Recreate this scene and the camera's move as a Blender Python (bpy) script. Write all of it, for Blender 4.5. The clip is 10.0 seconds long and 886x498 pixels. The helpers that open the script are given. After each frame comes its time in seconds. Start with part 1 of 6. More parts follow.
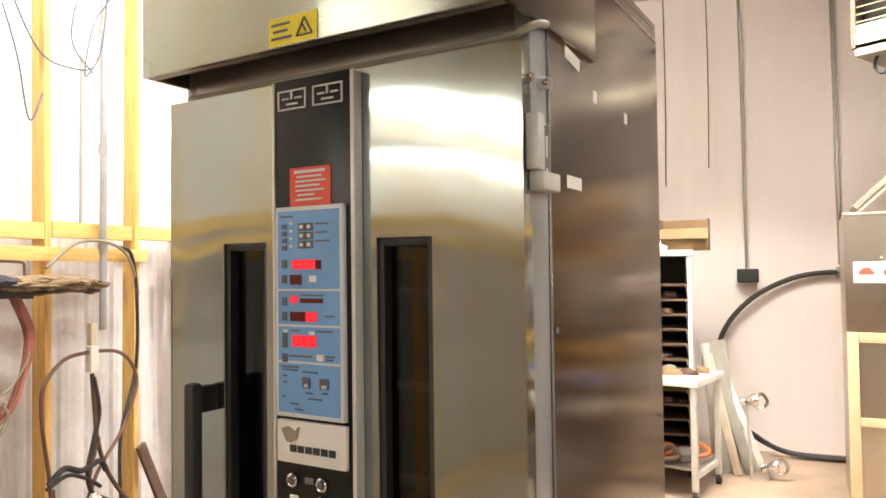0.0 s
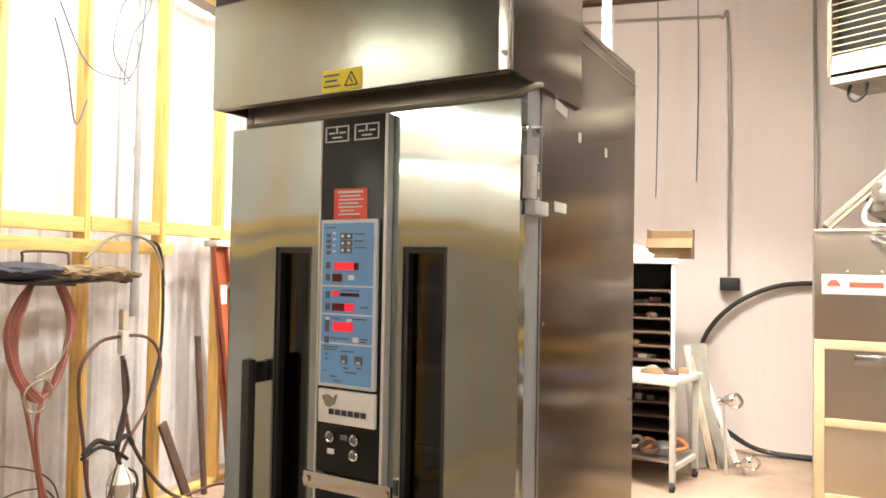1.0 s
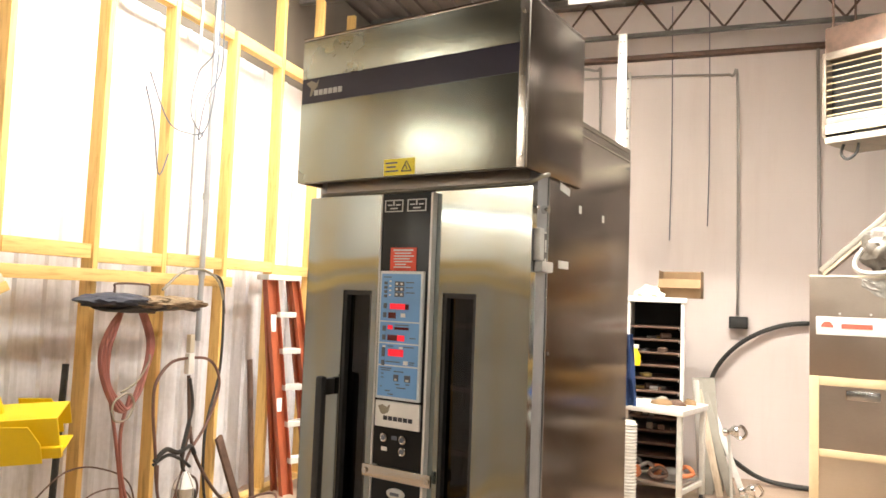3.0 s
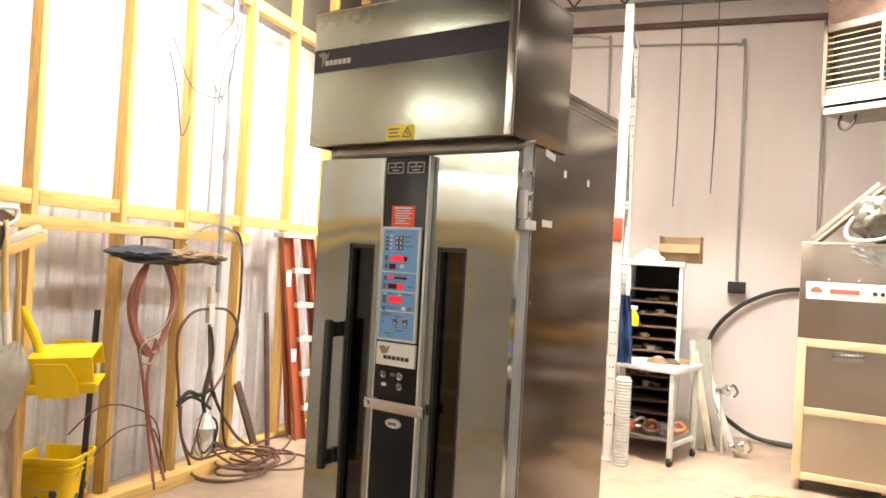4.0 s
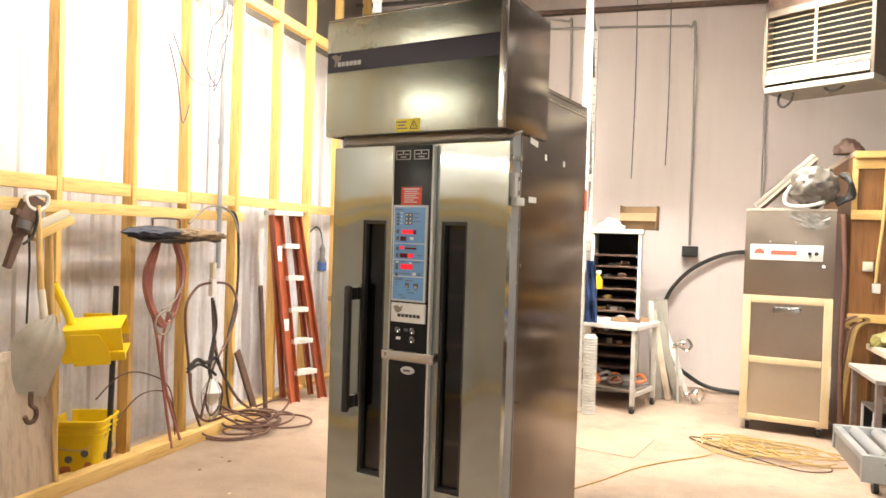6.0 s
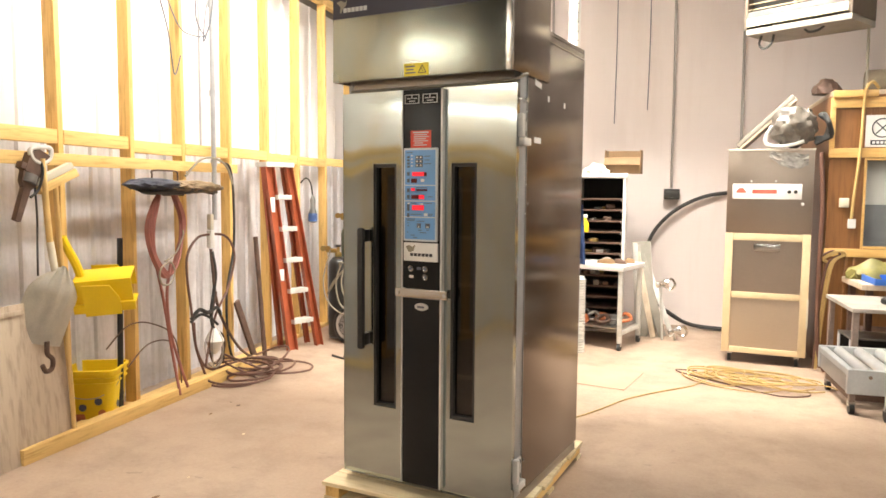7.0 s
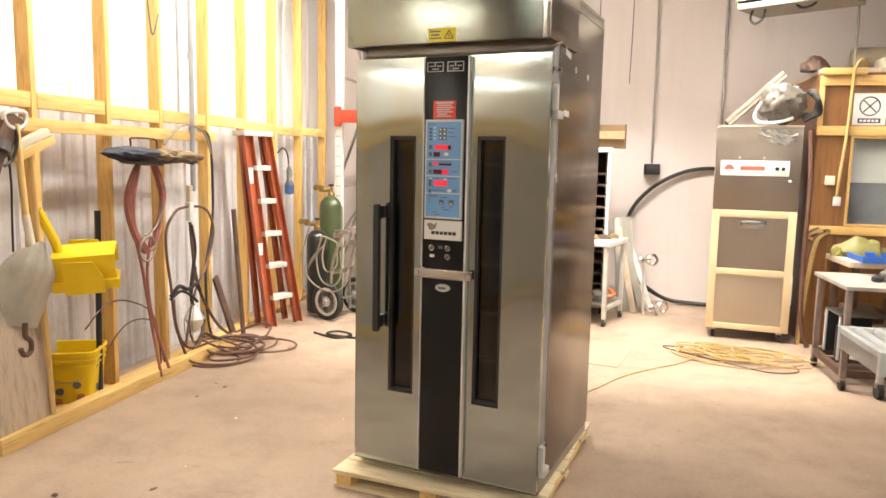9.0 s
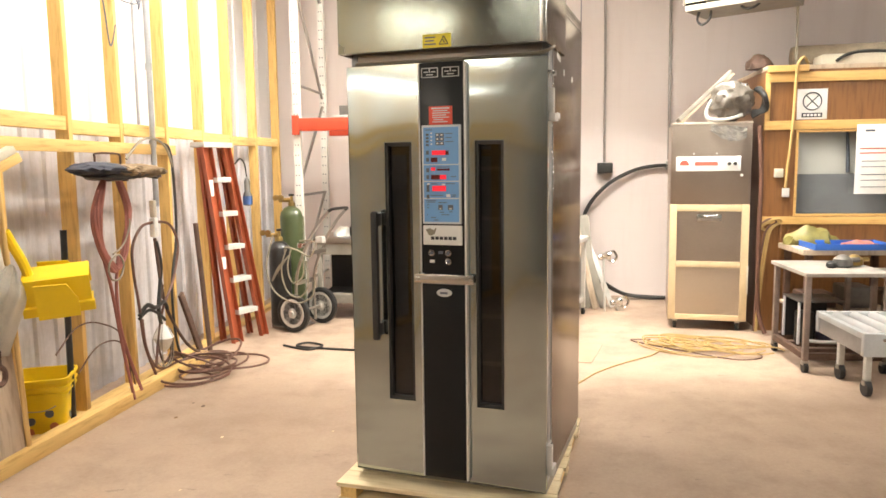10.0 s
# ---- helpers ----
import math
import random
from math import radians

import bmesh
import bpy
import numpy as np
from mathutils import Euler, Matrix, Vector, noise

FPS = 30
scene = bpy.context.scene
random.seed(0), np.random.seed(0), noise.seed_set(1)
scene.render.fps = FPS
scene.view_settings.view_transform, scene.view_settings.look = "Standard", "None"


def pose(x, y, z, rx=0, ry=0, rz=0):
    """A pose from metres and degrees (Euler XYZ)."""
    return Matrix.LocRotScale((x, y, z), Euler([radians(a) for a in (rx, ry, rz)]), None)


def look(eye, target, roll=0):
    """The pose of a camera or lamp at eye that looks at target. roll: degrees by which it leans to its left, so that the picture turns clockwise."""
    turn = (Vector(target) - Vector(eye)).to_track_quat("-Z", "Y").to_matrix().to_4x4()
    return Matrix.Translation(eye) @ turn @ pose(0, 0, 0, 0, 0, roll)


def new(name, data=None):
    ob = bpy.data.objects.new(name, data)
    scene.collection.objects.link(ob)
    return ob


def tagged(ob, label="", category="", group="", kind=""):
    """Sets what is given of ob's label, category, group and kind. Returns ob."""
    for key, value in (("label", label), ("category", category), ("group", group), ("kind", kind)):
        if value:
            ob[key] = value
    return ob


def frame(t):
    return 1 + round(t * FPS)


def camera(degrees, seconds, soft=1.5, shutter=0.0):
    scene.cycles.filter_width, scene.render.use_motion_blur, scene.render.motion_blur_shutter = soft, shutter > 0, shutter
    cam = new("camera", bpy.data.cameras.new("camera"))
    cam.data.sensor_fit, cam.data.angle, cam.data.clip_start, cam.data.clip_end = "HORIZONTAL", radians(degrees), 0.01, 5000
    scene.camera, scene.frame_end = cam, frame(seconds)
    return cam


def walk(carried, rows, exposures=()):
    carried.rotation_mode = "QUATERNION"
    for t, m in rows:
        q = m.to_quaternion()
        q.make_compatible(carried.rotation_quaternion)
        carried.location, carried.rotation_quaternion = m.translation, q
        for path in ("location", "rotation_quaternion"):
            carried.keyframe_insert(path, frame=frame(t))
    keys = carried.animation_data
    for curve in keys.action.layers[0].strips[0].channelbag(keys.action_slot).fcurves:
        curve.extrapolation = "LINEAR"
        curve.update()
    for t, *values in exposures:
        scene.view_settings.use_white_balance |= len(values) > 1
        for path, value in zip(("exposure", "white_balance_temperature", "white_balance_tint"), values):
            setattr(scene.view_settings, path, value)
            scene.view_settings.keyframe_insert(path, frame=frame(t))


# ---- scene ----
cam = camera(63.3, 10.0, soft=1.6)
PATH = [
    (0, (0.081, 0.125, 1.620), (-0.518, 2.033, 1.676), -0.7),
    (0.5, (0.117, -0.058, 1.611), (-0.483, 1.849, 1.668), 0.8),
    (1, (0.159, -0.254, 1.632), (-0.431, 1.656, 1.685), 1.0),
    (1.5, (0.266, -0.393, 1.649), (-0.385, 1.496, 1.753), 1.7),
    (2, (0.347, -0.509, 1.657), (-0.377, 1.353, 1.755), 2.0),
    (2.5, (0.328, -0.663, 1.664), (-0.362, 1.212, 1.780), 2.5),
    (2.7, (0.309, -0.728, 1.669), (-0.352, 1.155, 1.805), 2.1),
    (3.8, (0.442, -1.013, 1.651), (-0.243, 0.863, 1.742), 2.8),
    (4, (0.483, -1.051, 1.632), (-0.217, 0.822, 1.666), 3.2),
    (4.5, (0.492, -1.151, 1.638), (-0.267, 0.699, 1.664), 2.7),
    (5, (0.420, -1.353, 1.632), (-0.238, 0.536, 1.644), 1.0),
    (5.5, (0.402, -1.453, 1.640), (-0.160, 0.467, 1.649), 1.3),
    (6, (0.477, -1.590, 1.621), (-0.114, 0.320, 1.584), 1.8),
    (6.2, (0.512, -1.651, 1.607), (-0.083, 0.255, 1.493), 2.6),
    (7.3, (0.283, -1.825, 1.557), (-0.204, 0.107, 1.387), -0.2),
    (7.5, (0.249, -1.865, 1.574), (-0.215, 0.072, 1.391), 0.0),
    (8, (0.154, -1.866, 1.574), (-0.270, 0.077, 1.355), 0.1),
    (8.5, (0.084, -1.750, 1.572), (-0.327, 0.194, 1.348), 1.3),
    (9, (-0.006, -1.669, 1.574), (-0.386, 0.279, 1.331), 1.2),
    (9.5, (-0.166, -1.677, 1.578), (-0.451, 0.289, 1.346), -0.2),
    (10, (-0.286, -1.715, 1.574), (-0.492, 0.262, 1.345), -0.7),
]
walk(cam, [(t, look(eye, target, roll)) for t, eye, target, roll in PATH])

# ---- world and light ----
world = bpy.data.worlds.new("world")
scene.world = world
world.use_nodes = True
world.node_tree.nodes["Background"].inputs[0].default_value = (1.0, 0.95, 0.9, 1)
world.node_tree.nodes["Background"].inputs[1].default_value = 0.02
scene.view_settings.exposure = -0.24


# fluorescent strip lights, assumed and out of view: x, y, height, turn about z, emission of the tubes
STRIPS = [(-2.90, -1.8, 2.78, 0, 44), (-2.98, -1.8, 2.37, 0, 13), (-1.5, 2.2, 4.08, 0, 195), (-1.9, 3.3, 4.50, 0, 240), (0.8, 3.1, 4.25, 0, 150), (4.3, 1.2, 4.00, 0, 235), (4.6, 0.0, 3.60, 0, 60),
          # the last is an added lamp that pools light on the lower north wall
          (-1.0, -4.3, 3.35, 90, 55), (2.0, -4.3, 3.35, 90, 55), (-1.2, -11.5, 3.10, 90, 100), (1.6, -11.5, 3.10, 90, 100), (0.6, 4.6, 4.52, 90, 960)]
TUBE = (1.0, 0.945, 0.84)

# ---- materials ----


def nodes_of(name):
    m = bpy.data.materials.new(name)
    m.use_nodes = True
    nt = m.node_tree
    return m, nt, nt.nodes["Principled BSDF"]


def link(nt, a, b):
    nt.links.new(a, b)


def coords(nt, scale=(1, 1, 1), kind="Object"):
    tc = nt.nodes.new("ShaderNodeTexCoord")
    mp = nt.nodes.new("ShaderNodeMapping")
    mp.inputs["Scale"].default_value = scale
    link(nt, tc.outputs[kind], mp.inputs["Vector"])
    return mp.outputs["Vector"]


def noise_node(nt, vec, scale, detail=4, rough=0.55):
    n = nt.nodes.new("ShaderNodeTexNoise")
    n.inputs["Scale"].default_value, n.inputs["Detail"].default_value, n.inputs["Roughness"].default_value = scale, detail, rough
    link(nt, vec, n.inputs["Vector"])
    return n.outputs["Fac"]


def ramp(nt, fac, stops):
    r = nt.nodes.new("ShaderNodeValToRGB")
    el = r.color_ramp.elements
    el[0].position, el[0].color = stops[0][0], (*stops[0][1], 1)
    el[1].position, el[1].color = stops[-1][0], (*stops[-1][1], 1)
    for p, c in stops[1:-1]:
        e = el.new(p)
        e.color = (*c, 1)
    link(nt, fac, r.inputs["Fac"])
    return r.outputs["Color"]


def mix(nt, fac, a, b, mode="MIX"):
    n = nt.nodes.new("ShaderNodeMix")
    n.data_type, n.blend_type = "RGBA", mode
    if isinstance(fac, float):
        n.inputs[0].default_value = fac
    else:
        link(nt, fac, n.inputs[0])
    for s, v in ((6, a), (7, b)):
        if isinstance(v, tuple):
            n.inputs[s].default_value = (*v, 1)
        else:
            link(nt, v, n.inputs[s])
    return n.outputs[2]


def bump(nt, p, height, strength=0.2, dist=0.002):
    b = nt.nodes.new("ShaderNodeBump")
    b.inputs["Strength"].default_value, b.inputs["Distance"].default_value = strength, dist
    link(nt, height, b.inputs["Height"])
    link(nt, b.outputs["Normal"], p.inputs["Normal"])


def scaled(c, k):
    return tuple(v * k for v in c)


def paint(name, colour, rough=0.5, wear=0.25, scale=6.0, metal=0.0, grain=0.1, spec=0.5):
    """Painted, plastic or cast surface with stains at two scales."""
    m, nt, p = nodes_of(name)
    v = coords(nt)
    big = noise_node(nt, v, scale, 5)
    fine = noise_node(nt, v, scale * 14, 3)
    c = ramp(nt, big, [(0.3, scaled(colour, 1 - wear)), (0.55, colour), (0.8, tuple(min(1, q * (1 + wear * 0.4)) for q in colour))])
    c = mix(nt, 0.25, c, ramp(nt, fine, [(0.35, scaled(colour, 1 - wear)), (0.65, colour)]))
    link(nt, c, p.inputs["Base Color"])
    p.inputs["Roughness"].default_value, p.inputs["Metallic"].default_value = rough, metal
    p.inputs["Specular IOR Level"].default_value = spec
    bump(nt, p, fine, grain, 0.001)
    return m


def steel(name, colour, rough, stretch, streak=0.12, metal=1.0, wave=0.0, aniso=0.0):
    """Brushed metal: streaks along the axis with the small scale, smudges, a slight oil-canning."""
    m, nt, p = nodes_of(name)
    v = coords(nt, stretch)
    lines = noise_node(nt, v, 60, 4, 0.6)
    smudge = noise_node(nt, coords(nt), 3.0, 5, 0.6)
    link(nt, mix(nt, 0.5, ramp(nt, lines, [(0.3, scaled(colour, 1 - streak)), (0.7, colour)]), ramp(nt, smudge, [(0.3, scaled(colour, 0.86)), (0.7, colour)])), p.inputs["Base Color"])
    p.inputs["Metallic"].default_value = metal
    rr = ramp(nt, smudge, [(0.3, (rough * 0.85,) * 3), (0.7, (rough * 1.2,) * 3)])
    link(nt, rr, p.inputs["Roughness"])
    if aniso:
        tg = nt.nodes.new("ShaderNodeTangent")
        tg.direction_type, tg.axis = "RADIAL", "Z"
        link(nt, tg.outputs[0], p.inputs["Tangent"])
        p.inputs["Anisotropic"].default_value = abs(aniso)
        p.inputs["Anisotropic Rotation"].default_value = 0.0 if aniso > 0 else 0.25
    b2 = nt.nodes.new("ShaderNodeBump")
    b2.inputs["Strength"].default_value, b2.inputs["Distance"].default_value = 1.0, wave
    link(nt, noise_node(nt, coords(nt, (1.2, 1.2, 0.8)), 1.6, 1, 0.4), b2.inputs["Height"])
    link(nt, b2.outputs["Normal"], p.inputs["Normal"])
    return m


def wood(name, dark, light, stretch, rough=0.65, knots=True):
    m, nt, p = nodes_of(name)
    v = coords(nt, stretch)
    info = nt.nodes.new("ShaderNodeObjectInfo")
    add = nt.nodes.new("ShaderNodeVectorMath")
    link(nt, v, add.inputs[0])
    link(nt, info.outputs["Random"], add.inputs[1])
    sc = nt.nodes.new("ShaderNodeVectorMath")
    sc.operation = "MULTIPLY_ADD"
    link(nt, info.outputs["Random"], sc.inputs[0])
    sc.inputs[1].default_value = (31, 17, 23)
    link(nt, v, sc.inputs[2])
    g = noise_node(nt, sc.outputs[0], 9, 6, 0.6)
    c = ramp(nt, g, [(0.25, dark), (0.5, light), (0.75, scaled(light, 1.08))])
    if knots:
        k = noise_node(nt, sc.outputs[0], 2.3, 2, 0.4)
        c = mix(nt, ramp(nt, k, [(0.68, (0, 0, 0)), (0.78, (0.55, 0.55, 0.55))]), c, scaled(dark, 0.45))
    tint = ramp(nt, info.outputs["Random"], [(0.0, (0.86, 0.84, 0.8)), (1.0, (1.0, 1.0, 1.0))])
    c = mix(nt, 1.0, c, tint, "MULTIPLY")
    link(nt, c, p.inputs["Base Color"])
    p.inputs["Roughness"].default_value = rough
    bump(nt, p, g, 0.15, 0.001)
    return m


def glow(name, colour, strength):
    m, nt, p = nodes_of(name)
    p.inputs["Base Color"].default_value = (*scaled(colour, 0.3), 1)
    p.inputs["Emission Color"].default_value = (*colour, 1)
    p.inputs["Emission Strength"].default_value = strength
    return m


TUBES = {}
for _strip in STRIPS:
    TUBES[_strip[4]] = glow("lit_tube", TUBE, _strip[4])
STEEL_DOOR = steel("brushed_steel_door", (0.43, 0.475, 0.465), 0.105, (30, 6, 0.5), wave=0.008, aniso=0.8)
# same steel as the door, with the room's dark brown reflection in its colour
STEEL_REFLECT_BROWN = steel("brushed_steel_reflect_brown", (0.31, 0.265, 0.232), 0.20, (6, 30, 0.5), wave=0.0006, aniso=0.95)
STEEL_HOOD = steel("brushed_steel_hood", (0.395, 0.42, 0.365), 0.24, (0.5, 6, 30), wave=0.006, aniso=-0.75)
STEEL_TRIM = steel("bright_steel_trim", (0.70, 0.69, 0.66), 0.20, (30, 6, 0.5))
STEEL_DULL = steel("dull_steel", (0.45, 0.42, 0.39), 0.38, (8, 0.5, 8), 0.25, wave=0.004)
STEEL_CAB = steel("smudged_steel_cabinet", (0.50, 0.42, 0.35), 0.33, (0.5, 6, 12), 0.2, wave=0.006)
STEEL_MESH = steel("frosted_steel_door", (0.66, 0.56, 0.45), 0.45, (0.5, 6, 12), 0.2)
GALV = paint("galvanised_sheet", (0.72, 0.72, 0.76), 0.42, 0.35, 4.0, 0.15, 0.05)
JAMB_STEEL = paint("grey_jamb_steel", (0.42, 0.43, 0.45), 0.35, 0.2, 6, 0.5, 0.05)
HINGE_CAST = paint("pale_cast_hinge", (0.66, 0.65, 0.62), 0.4, 0.15, 9, 0.2, 0.1)
CHROME = steel("chrome", (0.75, 0.74, 0.72), 0.12, (1, 1, 1))
ALUMINIUM = paint("worn_aluminium", (0.66, 0.65, 0.61), 0.5, 0.25, 8, 0.25, 0.1)
BLACK_PANEL = paint("black_laminate", (0.007, 0.008, 0.009), 0.3, 0.3, 5, 0, 0.03, 0.25)
BLACK_RUBBER = paint("black_rubber", (0.02, 0.019, 0.018), 0.6, 0.4, 9)
# for black parts, and for shade put into the colour of hollow insides
BLACK_MATT = paint("matt_black_and_shade", (0.012, 0.011, 0.011), 0.7, 0.4, 3)
BLUE_FIELD = paint("blue_membrane", (0.16, 0.36, 0.68), 0.35, 0.08, 8, 0, 0.02)
PALE_BEZEL = paint("pale_blue_bezel", (0.62, 0.66, 0.68), 0.35, 0.08, 8, 0, 0.02)
WHITE_LABEL = paint("white_label", (0.80, 0.79, 0.76), 0.4, 0.06, 10, 0, 0.02)
GREY_INK = paint("grey_ink", (0.10, 0.11, 0.14), 0.5, 0.2, 20, 0, 0.02)
INK = paint("dark_ink", (0.03, 0.03, 0.04), 0.5, 0.2, 20, 0, 0.02)
PALE_INK = paint("pale_ink", (0.55, 0.55, 0.53), 0.4, 0.1, 20, 0, 0.02)
RED_STICKER = paint("red_sticker", (0.72, 0.07, 0.035), 0.45, 0.08, 10, 0, 0.02)
RED_INK = paint("red_ink", (0.6, 0.12, 0.08), 0.5, 0.1, 10, 0, 0.02)
YELLOW_STICKER = paint("yellow_sticker", (0.80, 0.66, 0.02), 0.4, 0.06, 10, 0, 0.02)
LED_ON = glow("lit_red_digits", (1.0, 0.012, 0.035), 0.95)
LED_OFF = paint("unlit_display", (0.10, 0.005, 0.008), 0.2, 0.2, 9, 0, 0.02)
YELLOW_PLASTIC = paint("yellow_plastic", (0.80, 0.56, 0.01), 0.4, 0.10, 5, 0, 0.04)
RED_STEEL = paint("red_painted_steel", (0.58, 0.07, 0.03), 0.4, 0.2, 6)
WHITE_STEEL = paint("white_painted_steel", (0.74, 0.72, 0.68), 0.4, 0.18, 5)
CREAM_STEEL = paint("cream_painted_steel", (0.66, 0.62, 0.48), 0.45, 0.14, 5)
CREAM_FRAME = paint("cream_frame", (0.72, 0.57, 0.35), 0.45, 0.15, 6)
FIBREGLASS = paint("red_fibreglass", (0.36, 0.085, 0.035), 0.4, 0.3, 6)
GREEN_STEEL = paint("green_cylinder_paint", (0.050, 0.066, 0.025), 0.35, 0.3, 6)
BLACK_STEEL = paint("black_cylinder_paint", (0.018, 0.017, 0.016), 0.3, 0.4, 6)
BRASS = paint("brass", (0.45, 0.32, 0.12), 0.35, 0.3, 12, 0.9)
RED_HOSE = paint("red_hose", (0.33, 0.12, 0.095), 0.5, 0.25, 9)
BROWN_CORD = paint("brown_cord", (0.13, 0.06, 0.04), 0.55, 0.35, 9)
BLACK_CORD = paint("black_cord", (0.02, 0.018, 0.016), 0.5, 0.3, 9)
YELLOW_CORD = paint("yellow_cord", (0.50, 0.345, 0.13), 0.5, 0.2, 9)
GREY_HOSE = paint("grey_hose", (0.27, 0.24, 0.18), 0.5, 0.25, 9)
RUST = paint("rusty_iron", (0.12, 0.07, 0.05), 0.65, 0.45, 14, 0.3, 0.3)
CARDBOARD = paint("cardboard", (0.21, 0.125, 0.06), 0.8, 0.18, 7)
PALE_PLASTIC = paint("pale_plastic", (0.68, 0.62, 0.50), 0.4, 0.12, 9)
BLUE_CLOTH = paint("blue_cloth", (0.05, 0.10, 0.26), 0.85, 0.4, 12, 0, 0.3)
BLUE_TRAY = paint("blue_tray", (0.03, 0.13, 0.50), 0.4, 0.15, 8)
ORANGE_PAINT = paint("orange_paint", (0.55, 0.17, 0.06), 0.5, 0.3, 10)
PURPLE_PLASTIC = paint("violet_plastic", (0.018, 0.014, 0.030), 0.3, 0.2, 9)
GREY_BOARD = paint("grey_board", (0.29, 0.265, 0.225), 0.7, 0.25, 6)
PLASTIC_BAG = paint("clear_plastic_bag", (0.15, 0.13, 0.11), 0.22, 0.5, 12, 0, 0.8)
FILM = paint("torn_clear_film", (0.50, 0.47, 0.43), 0.12, 0.5, 16, 0, 0.8)
MOTOR_GREY = paint("grey_motor_paint", (0.16, 0.15, 0.14), 0.4, 0.4, 12, 0.3, 0.2)
PINE_Z = wood("pine_upright", (0.52, 0.30, 0.085), (0.78, 0.51, 0.175), (6, 6, 0.5))
PINE_Y = wood("pine_level", (0.55, 0.33, 0.10), (0.80, 0.55, 0.21), (6, 0.5, 6))
PINE_X = wood("pine_pallet", (0.58, 0.45, 0.25), (0.78, 0.66, 0.44), (0.6, 6, 6))
PANEL_WOOD = wood("brown_wood_panelling", (0.12, 0.048, 0.015), (0.21, 0.092, 0.028), (5, 5, 0.4), 0.45, False)
RAIL_WOOD = wood("varnished_pine_rail", (0.48, 0.28, 0.09), (0.66, 0.42, 0.15), (0.5, 6, 6), 0.45, False)
PLYWOOD = wood("old_plywood", (0.34, 0.26, 0.19), (0.54, 0.44, 0.34), (3, 3, 0.6), 0.7, False)
HANDLE_WOOD = wood("ash_handle", (0.48, 0.30, 0.10), (0.68, 0.46, 0.18), (8, 8, 0.6), 0.45, False)


def stained_sheet():
    """Old galvanised sheet: upright runs, grey smudges and pale scuffs."""
    m, nt, p = nodes_of("stained_galvanised_sheet")
    runs = noise_node(nt, coords(nt, (3.0, 3.0, 0.35)), 2.6, 6, 0.65)
    smudge = noise_node(nt, coords(nt, (1.0, 0.8, 1.6)), 1.3, 5, 0.6)
    fine = noise_node(nt, coords(nt), 26, 3, 0.6)
    c = ramp(nt, runs, [(0.32, (0.50, 0.49, 0.50)), (0.46, (0.66, 0.65, 0.68)), (0.66, (0.80, 0.79, 0.83))])
    c = mix(nt, ramp(nt, smudge, [(0.50, (0, 0, 0)), (0.72, (0.6, 0.6, 0.6))]), c, (0.40, 0.38, 0.38))
    c = mix(nt, 0.15, c, ramp(nt, fine, [(0.35, (0.40, 0.39, 0.40)), (0.65, (0.78, 0.77, 0.80))]))
    link(nt, c, p.inputs["Base Color"])
    p.inputs["Metallic"].default_value = 0.2
    link(nt, ramp(nt, smudge, [(0.3, (0.34, 0.34, 0.34)), (0.7, (0.55, 0.55, 0.55))]), p.inputs["Roughness"])
    bump(nt, p, smudge, 0.35, 0.010)
    return m


SHEET = stained_sheet()


def concrete_floor():
    m, nt, p = nodes_of("stained_concrete")
    v = coords(nt)
    big = noise_node(nt, v, 0.55, 6, 0.6)
    mid = noise_node(nt, v, 2.6, 6, 0.62)
    fine = noise_node(nt, v, 45, 4, 0.7)
    c = ramp(nt, big, [(0.32, (0.31, 0.215, 0.155)), (0.5, (0.41, 0.295, 0.215)), (0.68, (0.48, 0.36, 0.27))])
    c = mix(nt, ramp(nt, mid, [(0.48, (0, 0, 0)), (0.70, (0.75, 0.75, 0.75))]), c, (0.29, 0.205, 0.15))
    c = mix(nt, ramp(nt, noise_node(nt, coords(nt, (1, 2.4, 1)), 5.5, 4, 0.7), [(0.63, (0, 0, 0)), (0.72, (0.75, 0.75, 0.75))]), c, (0.17, 0.13, 0.10))
    c = mix(nt, 0.2, c, ramp(nt, fine, [(0.3, (0.22, 0.17, 0.13)), (0.7, (0.48, 0.39, 0.31))]))
    link(nt, c, p.inputs["Base Color"])
    link(nt, ramp(nt, mid, [(0.3, (0.42, 0.42, 0.42)), (0.7, (0.65, 0.65, 0.65))]), p.inputs["Roughness"])
    bump(nt, p, fine, 0.2, 0.002)
    return m


